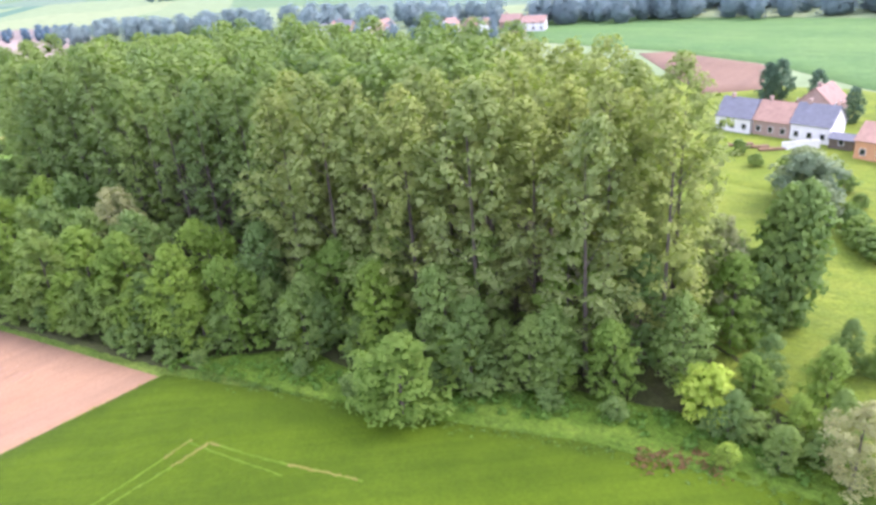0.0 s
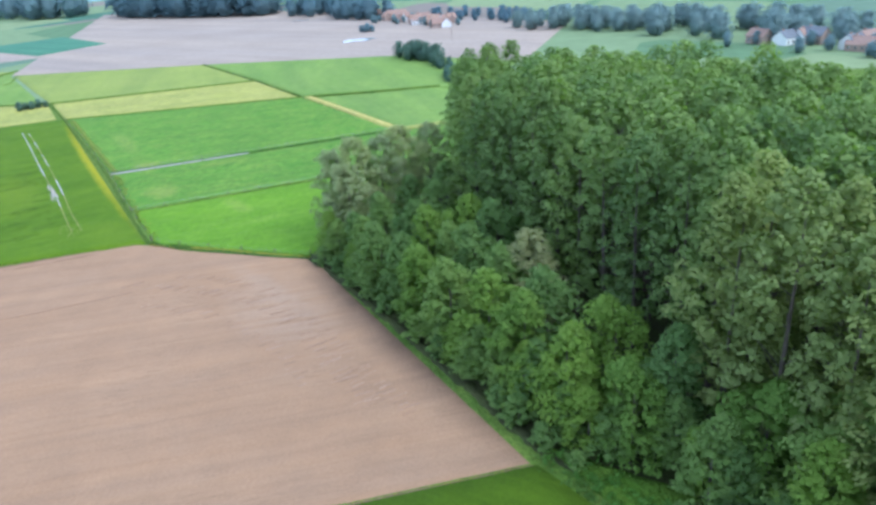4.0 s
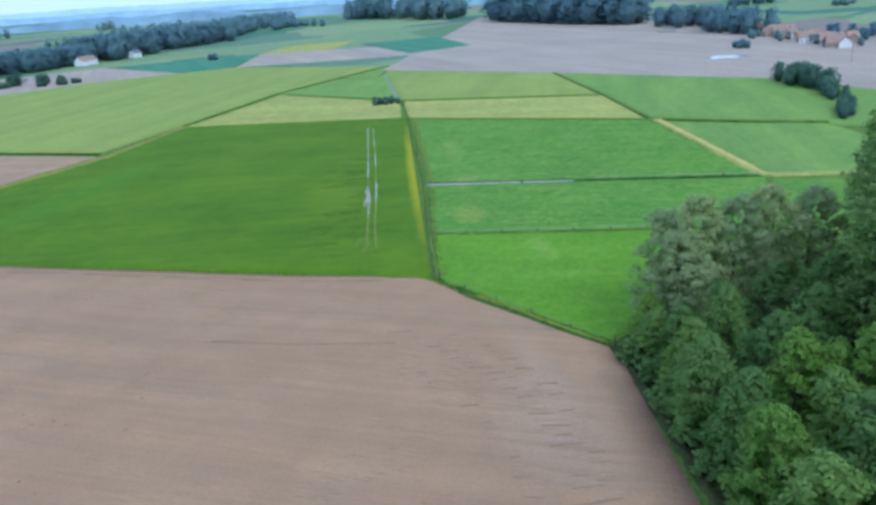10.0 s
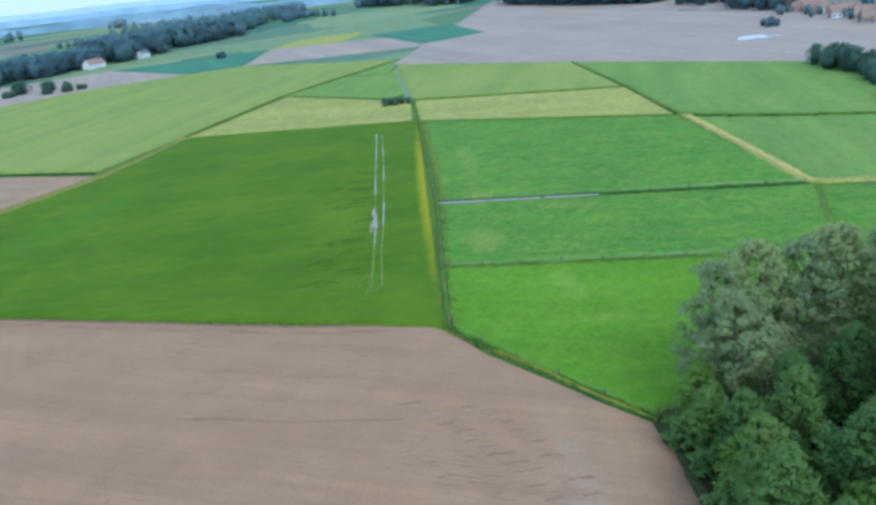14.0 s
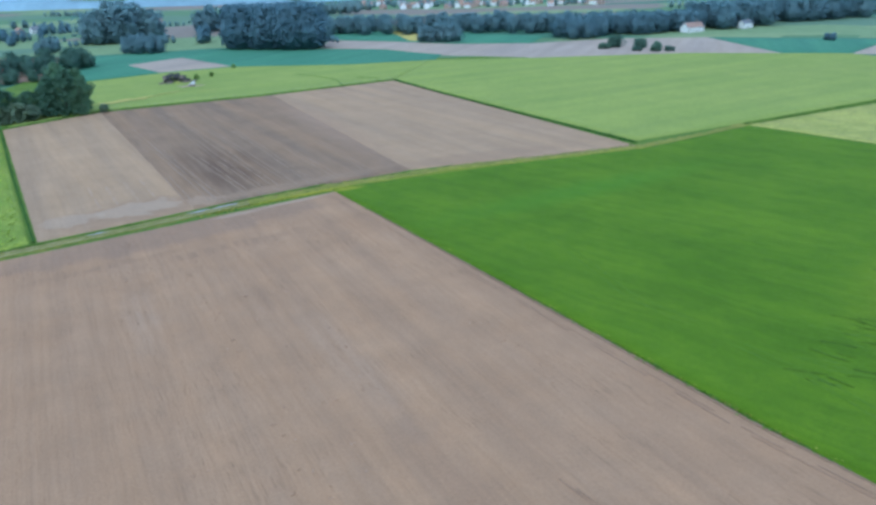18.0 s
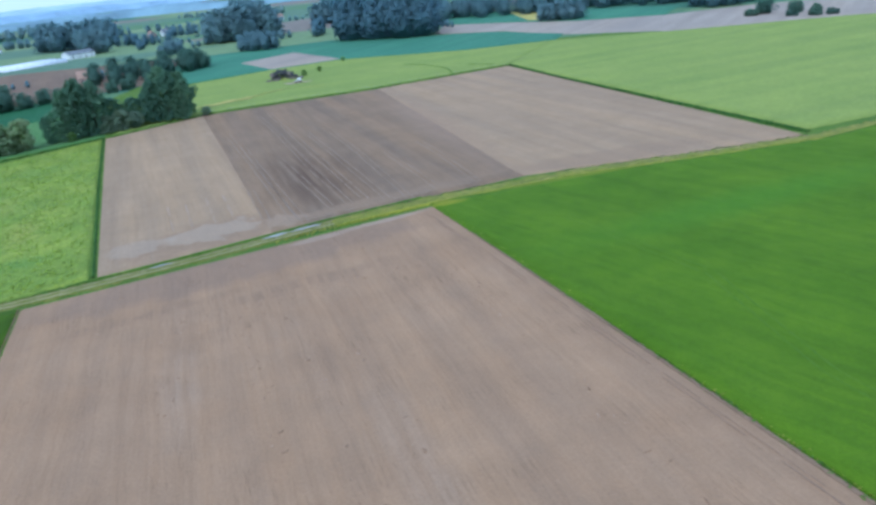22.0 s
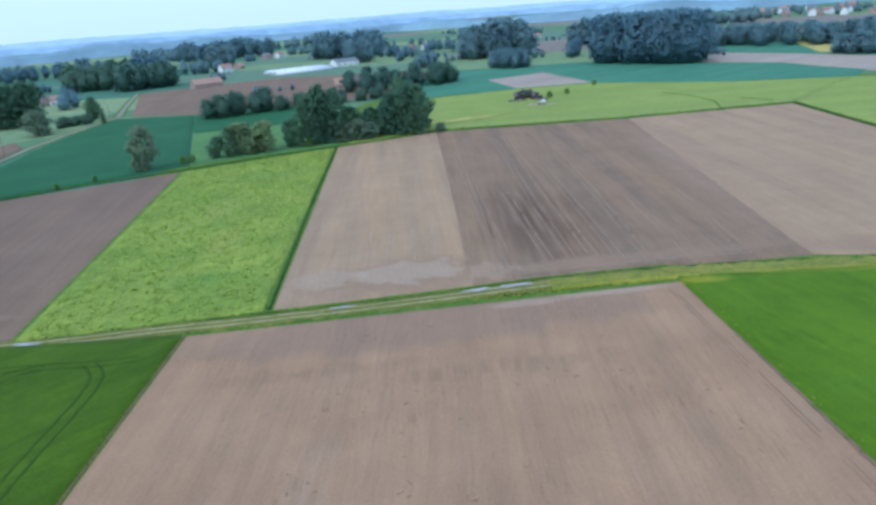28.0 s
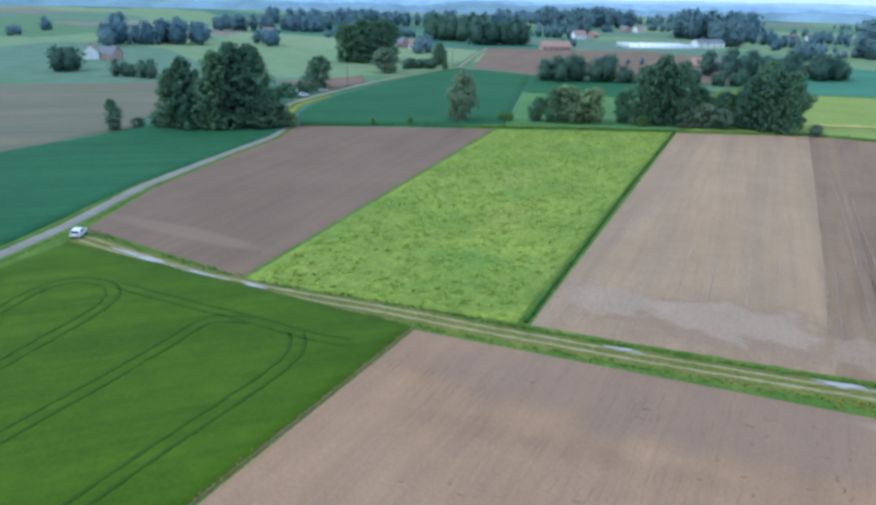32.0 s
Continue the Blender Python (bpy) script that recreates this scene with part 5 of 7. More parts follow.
# the lower trees along the wood's edge
EDGE = [(45, -28, 9, "r"), (41, -33, 12, "r"), (36, -36, 13, "r"), (30, -40, 14, "r"), (24, -45, 14, "r"), (18, -49, 15, "f"), (12, -54, 15.5, "r"), (6, -60, 16, "f"), (0, -65, 16, "f"), (-7, -70, 15, "f"),
        (-13, -77, 14, "f"), (-20, -84, 12, "r"), (-17, -90, 15, "f"), (-26, -92, 14, "f"), (-38.2, -89.6, 11.2, "w"), (-37, -99, 12, "r"), (-43, -106, 12, "r"), (-48, -111, 11, "f"), (-33, -98, 15, "r"),
        (44, -38, 14, "r"), (38, -44, 15, "r"), (32, -48, 16, "f"), (27, -53, 15, "r"), (21, -57, 17, "r"), (14, -62, 16, "r"), (50, -36, 13, "r"), (56, -41, 14, "r"), (62, -47, 15, "r"), (36, -54, 17, "f"), (46, -47, 16, "r"),
        (30, -60, 18, "r"), (-2, -76, 16, "f"), (-9, -82, 16, "r"), (5, -68, 17, "r"), (-22, -95, 17, "r"), (-30, -104, 17, "r"), (-38, -112, 17, "f"), (-44, -118, 15, "r"), (-50, -119, 12, "r"), (70, -52, 17, "r"), (80, -54, 16, "r")]
rs = rng(9)
for x, y, h, k in EDGE:
    (ROUND if k == "r" else FRESH).put(x, y, h, 15, rs, "", "trees along the wood's edge", 1.5 if k == "w" else 1.0)
for x, y, h in [(56, -26, 20), (52, -29, 18), (61, -29, 21), (66, -33, 20), (72, -37, 21), (78, -42, 20)]:
    SALLOW.put(x, y, h, 20, rs, "", "willows at the wood's corner", 1.05)
foot = resample([(47, -27), (36, -36), (21, -47), (5, -59), (-8, -70), (-18, -82), (-32, -93), (-45, -107)], 31)
for k, (x, y) in enumerate(foot):
    out = 2.4 if x > -13 else 0.6
    (ROUND if k % 3 else FRESH).put(x + rs.uniform(-1, 1.5) + 1.2 - 0.62 * out, y + rs.uniform(-2, 1) - 1.2 + 0.78 * out, rs.uniform(6.5, 10.5), 15, rs, "low green tree at the wood's foot", "trees along the wood's edge", 1.1)
for x, y, h in [(16.5, -64.5, 18), (13.5, -66.5, 14.5)]:
    TAWNY.put(x, y, h, 20, rs, "", "", 1.0)
TAWNY.put(-43.5, -131.5, 16.2, 20, rs, "pale tan willow beside the clearing", "", 0.8)
TAWNY.put(-70.5, -119.5, 10.5, 20, rs, "weeping pale willow by the stream", "", 1.2)
SALLOW.put(-73, -131, 10, 20, rs, "weeping pale willow by the stream", "", 1.2)
for x, y, h in [(-46.2, -137.4, 19.5), (-47.6, -139, 20.2), (-45.2, -139.8, 18.5)]:
    CONE.put(x, y, h, 18, rs, "", "dark trees by the clearing", 0.74)
for x, y, h in [(-56.4, -116.6, 7.2), (-54.6, -117.2, 6.2), (-62.2, -113.2, 3)]:
    GOLDEN.put(x, y, h, 8, rs, "", "golden shrubs by the stream")
for x, y, h, k in [(-47, -129.5, 13, "f"), (-46.4, -133.4, 10.5, "r"), (-42.5, -134.5, 12.5, "f"), (-59.4, -116.2, 6.4, "r"), (-65.2, -116.8, 5.6, "r"), (-57.8, -136, 7, "r"), (-60.5, -138, 6.5, "r"), (-63.5, -121, 6, "f"), (-57.5, -121.5, 7.5, "f"), (-66, -124, 7, "r"), (-62, -127, 9, "f"), (-56, -125, 8, "r"), (-69, -140, 10, "r"), (-72, -148, 11, "r"), (-66, -150, 9, "f")]:
    (ROUND if k == "r" else FRESH).put(x, y, h, 15, rs, "low green tree by the stream", "trees along the stream", 1.05)
for x, y, h in [(-57.5, -116, 3.2), (-60.5, -118, 3.5), (-64, -119, 3.6), (-67, -121, 4.2), (-31, -86, 3), (-35, -95, 3.5), (-24, -82, 2.5), (-46, -104, 3), (-40, -99, 3), (-51, -109, 3), (-14, -71, 2.5), (43, -25.5, 4), (39.5, -29, 3.6), (33, -33.5, 4), (28, -38, 4.4), (23.5, -41.6, 3.6), (15, -48.5, 4.6), (9.5, -52.6, 4), (4, -57.4, 4.8), (-6, -64.2, 4.2), (-10.5, -67.6, 3.6), (48, -27, 5), (52, -30, 6), (-3, -62, 4)]:
    SHRUB.put(x, y, h, 5, rs, "", "shrubs along the stream and wood")

for x, y, h in [(-22, -174, 10.5), (-18, -178, 10), (-27, -170, 8)]:
    PALE_BUSH.put(x, y, h, 11, rs, "", "olive garden trees by the clearing", 1.0)
for x, y, h in [(36.5, -236, 11.5), (39.5, -234, 10.5), (27, -238, 9.5), (9, -228, 9), (2, -231, 8.5), (43, -240, 8)]:
    FIELD_TREE.put(x, y, h, 18, rs, "dark garden tree behind brick houses", "garden trees behind the houses", 0.8)
for x, y, h in [(-36, -168, 4.6), (-33, -171, 4.2), (-39, -166, 4.8), (-30, -174, 3.8), (-42, -164.5, 4.6), (-27, -181, 2.8), (-12, -180, 3), (0, -186, 3), (8, -190, 3.5), (-4, -190, 2.5), (-20, -186, 4)]:
    SHRUB.put(x, y, h, 5, rs, "", "garden shrubs near the houses", 1.1)

# tall weeds and reeds at the foot of the wood
rs = rng(12)
line = resample([(-11, -69), (-22, -80), (-36, -92), (-46, -105), (-58, -114), (-70, -122)], 150) + rs.uniform(-2.2, 2.2, (150, 2))
weeds = np.concatenate([line, np.full((150, 1), 0.55)], 1)
tagged(new("tall_weeds", quads_mesh("tall_weeds", sprays(rs, weeds, rs.uniform(0.5, 1.1, 150), 26, 0.22)[0], REED)), "tall nettles and reeds beside the wood", "weeds", kind="stuff")

def tufts(label, points, width, per_metre, size, height, leaves, seed, category="grass"):
    """Ragged clumps of grass and weeds along a line."""
    r = rng(seed)
    p = np.array(points, dtype=float)
    d = np.hypot(*np.diff(p, axis=0).T).sum()
    p = resample(p, int(d * per_metre))
    g = np.gradient(p, axis=0)
    g /= np.hypot(g[:, 0], g[:, 1])[:, None] + 1e-9
    off = r.normal(size=len(p)) * width * 0.33
    c = np.stack([p[:, 0] - g[:, 1] * off, p[:, 1] + g[:, 0] * off, np.full(len(p), height * 0.45)], 1)
    keep = relief(c[:, 0], c[:, 1], 9, seed) + r.uniform(-0.9, 0.9, len(c)) > -0.35
    c = c[keep]
    q, qn = sprays(r, c, height * r.uniform(0.5, 1.2, len(c)), 7, size)
    q[..., 2] = np.maximum(q[..., 2], 0.05)
    return tagged(new("grass_tufts", quads_mesh("grass_tufts", q, leaves, qn)), label, category, kind="stuff")


SEDGE = leafy("rough_sedge", (0.070, 0.150, 0.030), (0.140, 0.235, 0.050))
STRAW = leafy("yellow_seed_heads", (0.22, 0.22, 0.045), (0.36, 0.33, 0.08))
RUST = leafy("rust_brown_stalks", (0.17, 0.095, 0.04), (0.27, 0.16, 0.07))
tufts("rough sedge and nettles along a field ditch", [(55.5, 18), (76, 34.3), (110, 60.4), (160, 102), (194, 130.5)], 1.3, 4, 0.16, 0.3, SEDGE, 601)
tufts("pale seed heads beside a field ditch", [(57, 18), (112, 60), (150, 91), (192, 126)], 2.0, 2.5, 0.18, 0.3, STRAW, 602)
tufts("rough sedge along a wet ditch", [(110.5, 61.2), (142, 4.6), (154.5, -18)], 1.3, 4, 0.2, 0.4, SEDGE, 603)
tufts("low tufts under a pasture fence", [(76, 34), (100.5, -7.8), (113, -31)], 0.9, 4, 0.16, 0.28, SEDGE, 604)
tufts("dark weeds between soil and pasture", [(47.2, -21), (49.2, -10), (51, -1), (53, 9), (55.4, 17.5)], 0.7, 6, 0.18, 0.35, SEDGE, 605)
tufts("yellow-brown weeds on the edge of bare soil", [(46.6, -21), (48.4, -11), (50, -2), (52, 9), (54.4, 18)], 0.6, 4, 0.15, 0.28, STRAW, 606)
tufts("ragged grass along the northern edge of bare soil", [(54.8, 21), (52, 28), (44.4, 42.3), (18.4, 103.2), (-8, 164.6)], 0.7, 3, 0.18, 0.3, SEDGE, 607)
tufts("pale weeds where wheat meets bare soil", [(54.8, 21.4), (52.4, 28), (44.8, 42.6), (18.8, 103.4), (-7.6, 164.8)], 0.5, 1.6, 0.16, 0.34, STRAW, 622)
tufts("grass clumps on the farm track's verge", offset_line(TRACK, 2.6)[:13], 1.1, 3, 0.16, 0.24, SEDGE, 608)
tufts("grass clumps on the farm track's other verge", offset_line(TRACK, -2.5)[:13], 0.9, 2, 0.15, 0.2, SEDGE, 609)
tufts("yellow flowering weeds along the farm track", offset_line(TRACK, -2.9)[7:13], 1.4, 4, 0.2, 0.4, STRAW, 610)
tufts("short grass down the middle of the farm track", TRACK[:10], 0.8, 3, 0.16, 0.22, STRAW, 611)
tufts("pale weeds between soil and western wheat", [(-13.8, -66.2), (-50, 29.5), (-86.5, 125.8)], 0.4, 1.3, 0.13, 0.36, STRAW, 623)
tufts("tall dark grass on a field bank", [(28.8, 380), (47, 325), (73, 255), (94, 199.5)], 1.4, 3, 0.34, 0.6, SEDGE, 612)
tufts("tall dark grass between meadow and soil", [(-77.9, 138.4), (-110, 211), (-141.8, 285.4)], 0.5, 1.8, 0.18, 0.32, SEDGE, 613)
tufts("rough grass on a bank by the cattle meadow", [(-142.5, 287), (-112, 320), (-36.5, 347.5), (28, 381)], 2.0, 3, 0.34, 0.5, SEDGE, 614)
tufts("rough grass along the hedge row", [(-224, 194), (-205, 220), (-182, 245), (-160, 270), (-142.5, 288)], 1.6, 2.5, 0.3, 0.5, SEDGE, 615)
tufts("thin hedge line beside light crops", [(145, 217.5), (229, 249.5), (300, 263)], 0.8, 1.0, 0.3, 0.5, SEDGE, 617, "hedge")
tufts("dark hedge line by the sandy path", [(234, -24), (226, 5), (221, 30)], 1.4, 2.2, 0.4, 0.8, SEDGE, 618, "hedge")
tufts("rusty dead stalks at the stream's edge", [(-56.5, -107), (-59.5, -109.5), (-62.5, -113)], 3.2, 16, 0.2, 0.6, RUST, 620, "weeds")
tufts("lush sedge between wheat and the wood", [(-12, -67), (-25, -78), (-40, -91), (-53, -103.5), (-72, -118)], 2.4, 9, 0.2, 0.4, SEDGE, 621, "weeds")

# tussocks all over the long meadow grass
TUSSOCK = leafy("tussock_grass", (0.250, 0.335, 0.060), (0.420, 0.480, 0.090), 0.8)
rs = rng(630)
PLOT = [np.array(p, dtype=float) for p in ((-114.6, 118.2), (-80, 137.6), (-142.2, 283), (-178.6, 241))]
u, v = rs.rand(2600, 1), rs.rand(2600, 1)
at = (PLOT[0] * (1 - u) + PLOT[1] * u) * (1 - v) + (PLOT[3] * (1 - u) + PLOT[2] * u) * v
at = at[relief(at[:, 0], at[:, 1], 7, 631) + rs.uniform(-0.9, 0.9, len(at)) > -0.2]
q, qn = sprays(rs, np.concatenate([at, np.full((len(at), 1), 0.32)], 1), rs.uniform(0.3, 0.8, len(at)), 8, 0.24, 1.6, 0.3)
q[..., 2] = np.maximum(q[..., 2], 0.24)
qn = qn * 0.35 + np.array([0, 0, 1.0])
qn /= np.linalg.norm(qn, axis=1)[:, None]
tagged(new("meadow_tussocks", quads_mesh("meadow_tussocks", q, TUSSOCK, qn)), "bent yellow-green tussocks in long meadow grass", "grass", kind="stuff")

# ---- trees among the western fields ----
rs = rng(15)
for x, y, h in [(-243, 159.5, 18.5), (-240.5, 163, 22), (-246, 164, 20), (-233.8, 170.5, 24), (-231.5, 174.5, 26.5), (-236, 176, 26), (-228.6, 178.6, 26), (-231, 183, 25), (-239, 173, 23)]:
    FIELD_POPLAR.put(x, y, h, 25, rs, "", "poplars beside the lane")
for x, y, h in [(-227, 186, 8), (-233, 168, 6), (-247, 158, 5), (-251, 152, 3), (-225, 190, 5), (-230, 173, 6), (-238, 163, 6), (-243, 159, 5), (-226, 181, 6), (-252, 190, 6), (-262, 200, 7), (-272, 212, 6), (-283, 225, 6), (-290, 236, 5)]:
    THICKET.put(x, y, h, 5, rs, "", "thickets beside the lane", 1.2)
FIELD_TREE.put(-249, 144, 9.5, 18, rs, "small lone tree at a field's edge", "", 0.75)
FIELD_TREE.put(-299, 250, 14.5, 18, rs, "round dark tree beside parked cars", "", 1.3)
SILVER.put(-199, 243.5, 17, 8, rs, "silvery grey-green upright tree in the hedge row", "", 0.62)
for x, y, h in [(-175, 273, 13), (-170.5, 277.5, 12.5)]:
    PALE_BUSH.put(x, y, h, 11, rs, "", "willow bushes in the hedge row", 1.0)
for x, y, h in [(-184, 265.5, 8.5), (-179.5, 269, 12)]:
    FIELD_TREE.put(x, y, h, 18, rs, "low dark tree in the hedge row", "willow bushes in the hedge row", 1.0)
for x, y, h in [(-191, 255, 3), (-212, 215, 2), (-206, 226, 2), (-155, 287, 4), (-189, 257, 3.2)]:
    SHRUB.put(x, y, h, 5, rs, "", "small shrubs in the hedge row")
for x, y, h in [(-163, 286, 11), (-158, 290, 20), (-154, 293.5, 24), (-149.5, 298, 22), (-155, 300, 22), (-131, 312.5, 18), (-124.5, 314.5, 21), (-118, 314, 17), (-127, 320, 23), (-120, 322, 20)]:
    FIELD_TREE.put(x, y, h, 18, rs, "", "tall trees at the ploughed field's corner", 0.74)
for x, y, h in [(-140, 312, 12), (-146, 309, 13), (-134, 317, 13)]:
    FIELD_TREE.put(x, y, h, 18, rs, "lower dark tree behind willow bushes", "tall trees at the ploughed field's corner", 1.2)
for x, y, h in [(-145, 299, 7.5), (-140.5, 302, 8.5), (-136, 305, 7), (-110, 318, 4)]:
    SILVER.put(x, y, h, 8, rs, "", "bushes at the ploughed field's corner", 1.0)
SILVER.put(-337.5, 319, 13.5, 8, rs, "grey-green willow beside the lane", "", 1.0)
CONIFER.put(-329, 356, 9, 12, rs)
for x, y, h in [(-398, 336, 23), (-390, 342, 26), (-394, 352, 25), (-386, 356, 26), (-392, 365, 24), (-403, 345, 22), (-360, 380, 13), (-352, 372, 12)]:
    FIELD_TREE.put(x, y, h, 18, rs, "", "large dark trees beyond the lane", 1.0)


# ---- distant woods ----
def far_crown(seed, clumps=34, per=6, size=1.05, rings=6, sides=8):
    """Leaf sprays and a trunk of a tree seen from afar, 20 m high."""
    r = rng(seed)
    v = (np.arange(clumps) + r.rand(clumps)) / clumps
    prof = np.sin(np.pi * np.minimum(0.97, 0.2 + 0.76 * v)) ** 0.6
    a = np.arange(clumps) * 2.399963 + r.uniform(-0.5, 0.5, clumps)
    k = 5.6 * prof * (0.4 + 0.6 * np.sqrt(r.rand(clumps))) * r.uniform(0.85, 1.15, clumps)
    c = np.stack([k * np.cos(a), k * np.sin(a), 20 * (0.07 + 0.9 * v)], 1)
    q, qn = sprays(r, c, 2.1 * r.uniform(0.7, 1.3, clumps), per, size)
    # an uneven inner mass of leaves behind the sprays
    vv, aa = np.linspace(0.04, 0.97, rings + 1), np.arange(sides) * 2 * np.pi / sides
    wide = 3.7 * np.sin(np.pi * np.minimum(0.99, 0.15 + 0.84 * vv)) ** 0.6
    g = np.stack([wide[:, None] * np.cos(aa), wide[:, None] * np.sin(aa), np.repeat(20 * vv[:, None], sides, 1)], 2) * r.uniform(0.74, 1.16, (rings + 1, sides, 1))
    core = np.array([[g[i, k], g[i, (k + 1) % sides], g[i + 1, (k + 1) % sides], g[i + 1, k]] for i in range(rings) for k in range(sides)])
    q = np.concatenate([q, core])
    out = np.mean(q, axis=1) - np.array([0, 0, 9.0])
    out = out / np.linalg.norm(out, axis=1)[:, None] + np.array([0, 0, 0.25])
    qn = np.concatenate([qn * 0.25, np.zeros((len(core), 3))]) + out
    qn /= np.linalg.norm(qn, axis=1)[:, None]
    stem = []
    for i in range(5):
        b, d = 2 * math.pi * i / 5, 2 * math.pi * (i + 1) / 5
        stem.append([(0.4 * math.cos(b), 0.4 * math.sin(b), -0.3), (0.4 * math.cos(d), 0.4 * math.sin(d), -0.3), (0.12 * math.cos(d), 0.12 * math.sin(d), 15), (0.12 * math.cos(b), 0.12 * math.sin(b), 15)])
    return q, np.array(stem), qn


FAR_CROWNS = [far_crown(220 + i) for i in range(6)]
FINE_CROWNS = [far_crown(240 + i, 42, 12, 0.74) for i in range(6)]


def belt(x0, y0, x1, y1, depth, height, count, seed, label, wide=1.0, leaves=None, fine=False, even=0.0):
    """A far wood or row of trees, as one object: its trunks and its leaves."""
    r = rng(seed)
    dx, dy = x1 - x0, y1 - y0
    d = math.hypot(dx, dy)
    crowns, stems, shading = [], [], []
    count = int(count * 1.35)
    wide *= 1.35
    for k in range(count):
        s, o = (k + r.uniform(0.0, 1.0)) / count, r.uniform(-0.5, 0.5) * depth
        h = height * (0.95 + 0.08 * r.rand() if even else r.uniform(0.75, 1.08)) / 20
        w = h * wide * r.uniform(0.85, 1.2)
        t = r.uniform(0, 6.28)
        m = np.array([[math.cos(t) * w, math.sin(t) * w, 0], [-math.sin(t) * w, math.cos(t) * w, 0], [0, 0, h]])
        at = np.array([x0 + dx * s - dy / d * o, y0 + dy * s + dx / d * o, 0])
        q, st, qn = (FINE_CROWNS if fine else FAR_CROWNS)[int(r.randint(6))]
        crowns.append(q @ m + at)
        stems.append(st @ m + at)
        turned = qn @ m
        shading.append(turned / np.linalg.norm(turned, axis=1)[:, None])
    top = thing("tree_belt", label, "trees", kind="stuff")
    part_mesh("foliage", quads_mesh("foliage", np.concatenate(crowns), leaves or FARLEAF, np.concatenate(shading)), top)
    part_mesh("trunks", quads_mesh("trunks", np.concatenate(stems), BARK), top)
    return top


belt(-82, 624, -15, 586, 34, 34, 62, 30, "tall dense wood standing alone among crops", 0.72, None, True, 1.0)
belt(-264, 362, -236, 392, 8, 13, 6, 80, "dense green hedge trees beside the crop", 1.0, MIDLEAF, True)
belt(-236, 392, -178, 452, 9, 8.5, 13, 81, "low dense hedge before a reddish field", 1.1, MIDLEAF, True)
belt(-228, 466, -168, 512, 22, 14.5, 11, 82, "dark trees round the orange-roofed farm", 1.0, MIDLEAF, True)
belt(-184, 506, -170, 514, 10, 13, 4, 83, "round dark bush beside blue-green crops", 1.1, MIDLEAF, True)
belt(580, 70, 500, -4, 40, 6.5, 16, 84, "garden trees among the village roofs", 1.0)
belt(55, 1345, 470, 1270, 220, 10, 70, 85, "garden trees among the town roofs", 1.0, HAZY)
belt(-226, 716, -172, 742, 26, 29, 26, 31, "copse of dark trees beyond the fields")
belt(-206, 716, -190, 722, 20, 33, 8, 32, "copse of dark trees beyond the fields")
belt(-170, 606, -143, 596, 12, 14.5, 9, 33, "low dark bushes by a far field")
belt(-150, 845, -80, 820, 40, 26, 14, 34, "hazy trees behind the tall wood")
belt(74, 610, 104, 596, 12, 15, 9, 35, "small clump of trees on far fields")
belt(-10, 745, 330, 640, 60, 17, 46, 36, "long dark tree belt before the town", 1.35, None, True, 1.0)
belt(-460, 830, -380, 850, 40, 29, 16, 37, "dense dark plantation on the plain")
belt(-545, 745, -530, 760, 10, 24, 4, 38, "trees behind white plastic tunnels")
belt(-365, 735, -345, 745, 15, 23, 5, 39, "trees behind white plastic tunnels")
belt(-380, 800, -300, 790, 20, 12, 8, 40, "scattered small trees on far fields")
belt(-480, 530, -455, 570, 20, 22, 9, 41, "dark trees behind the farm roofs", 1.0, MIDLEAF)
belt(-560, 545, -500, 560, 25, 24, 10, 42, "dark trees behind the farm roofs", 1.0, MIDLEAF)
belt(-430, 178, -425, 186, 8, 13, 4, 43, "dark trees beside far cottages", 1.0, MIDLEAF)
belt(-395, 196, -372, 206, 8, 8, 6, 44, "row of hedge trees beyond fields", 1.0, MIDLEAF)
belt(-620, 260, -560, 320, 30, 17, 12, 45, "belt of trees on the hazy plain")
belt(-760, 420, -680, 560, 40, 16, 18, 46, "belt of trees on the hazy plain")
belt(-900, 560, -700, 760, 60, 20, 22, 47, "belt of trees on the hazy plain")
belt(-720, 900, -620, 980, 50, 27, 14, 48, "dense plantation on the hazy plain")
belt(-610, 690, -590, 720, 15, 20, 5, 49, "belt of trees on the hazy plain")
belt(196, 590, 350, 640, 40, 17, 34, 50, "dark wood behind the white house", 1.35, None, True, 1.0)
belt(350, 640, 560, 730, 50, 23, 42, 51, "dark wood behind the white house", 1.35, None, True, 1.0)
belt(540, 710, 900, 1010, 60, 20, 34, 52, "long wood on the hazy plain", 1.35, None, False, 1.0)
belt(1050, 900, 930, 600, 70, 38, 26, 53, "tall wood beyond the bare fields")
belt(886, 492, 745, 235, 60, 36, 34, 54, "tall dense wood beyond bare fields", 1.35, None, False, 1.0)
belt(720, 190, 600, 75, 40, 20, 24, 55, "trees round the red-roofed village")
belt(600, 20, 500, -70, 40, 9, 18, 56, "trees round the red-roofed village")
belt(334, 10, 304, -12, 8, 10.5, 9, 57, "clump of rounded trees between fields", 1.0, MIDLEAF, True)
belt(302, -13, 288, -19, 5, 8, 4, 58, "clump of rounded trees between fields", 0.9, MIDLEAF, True)
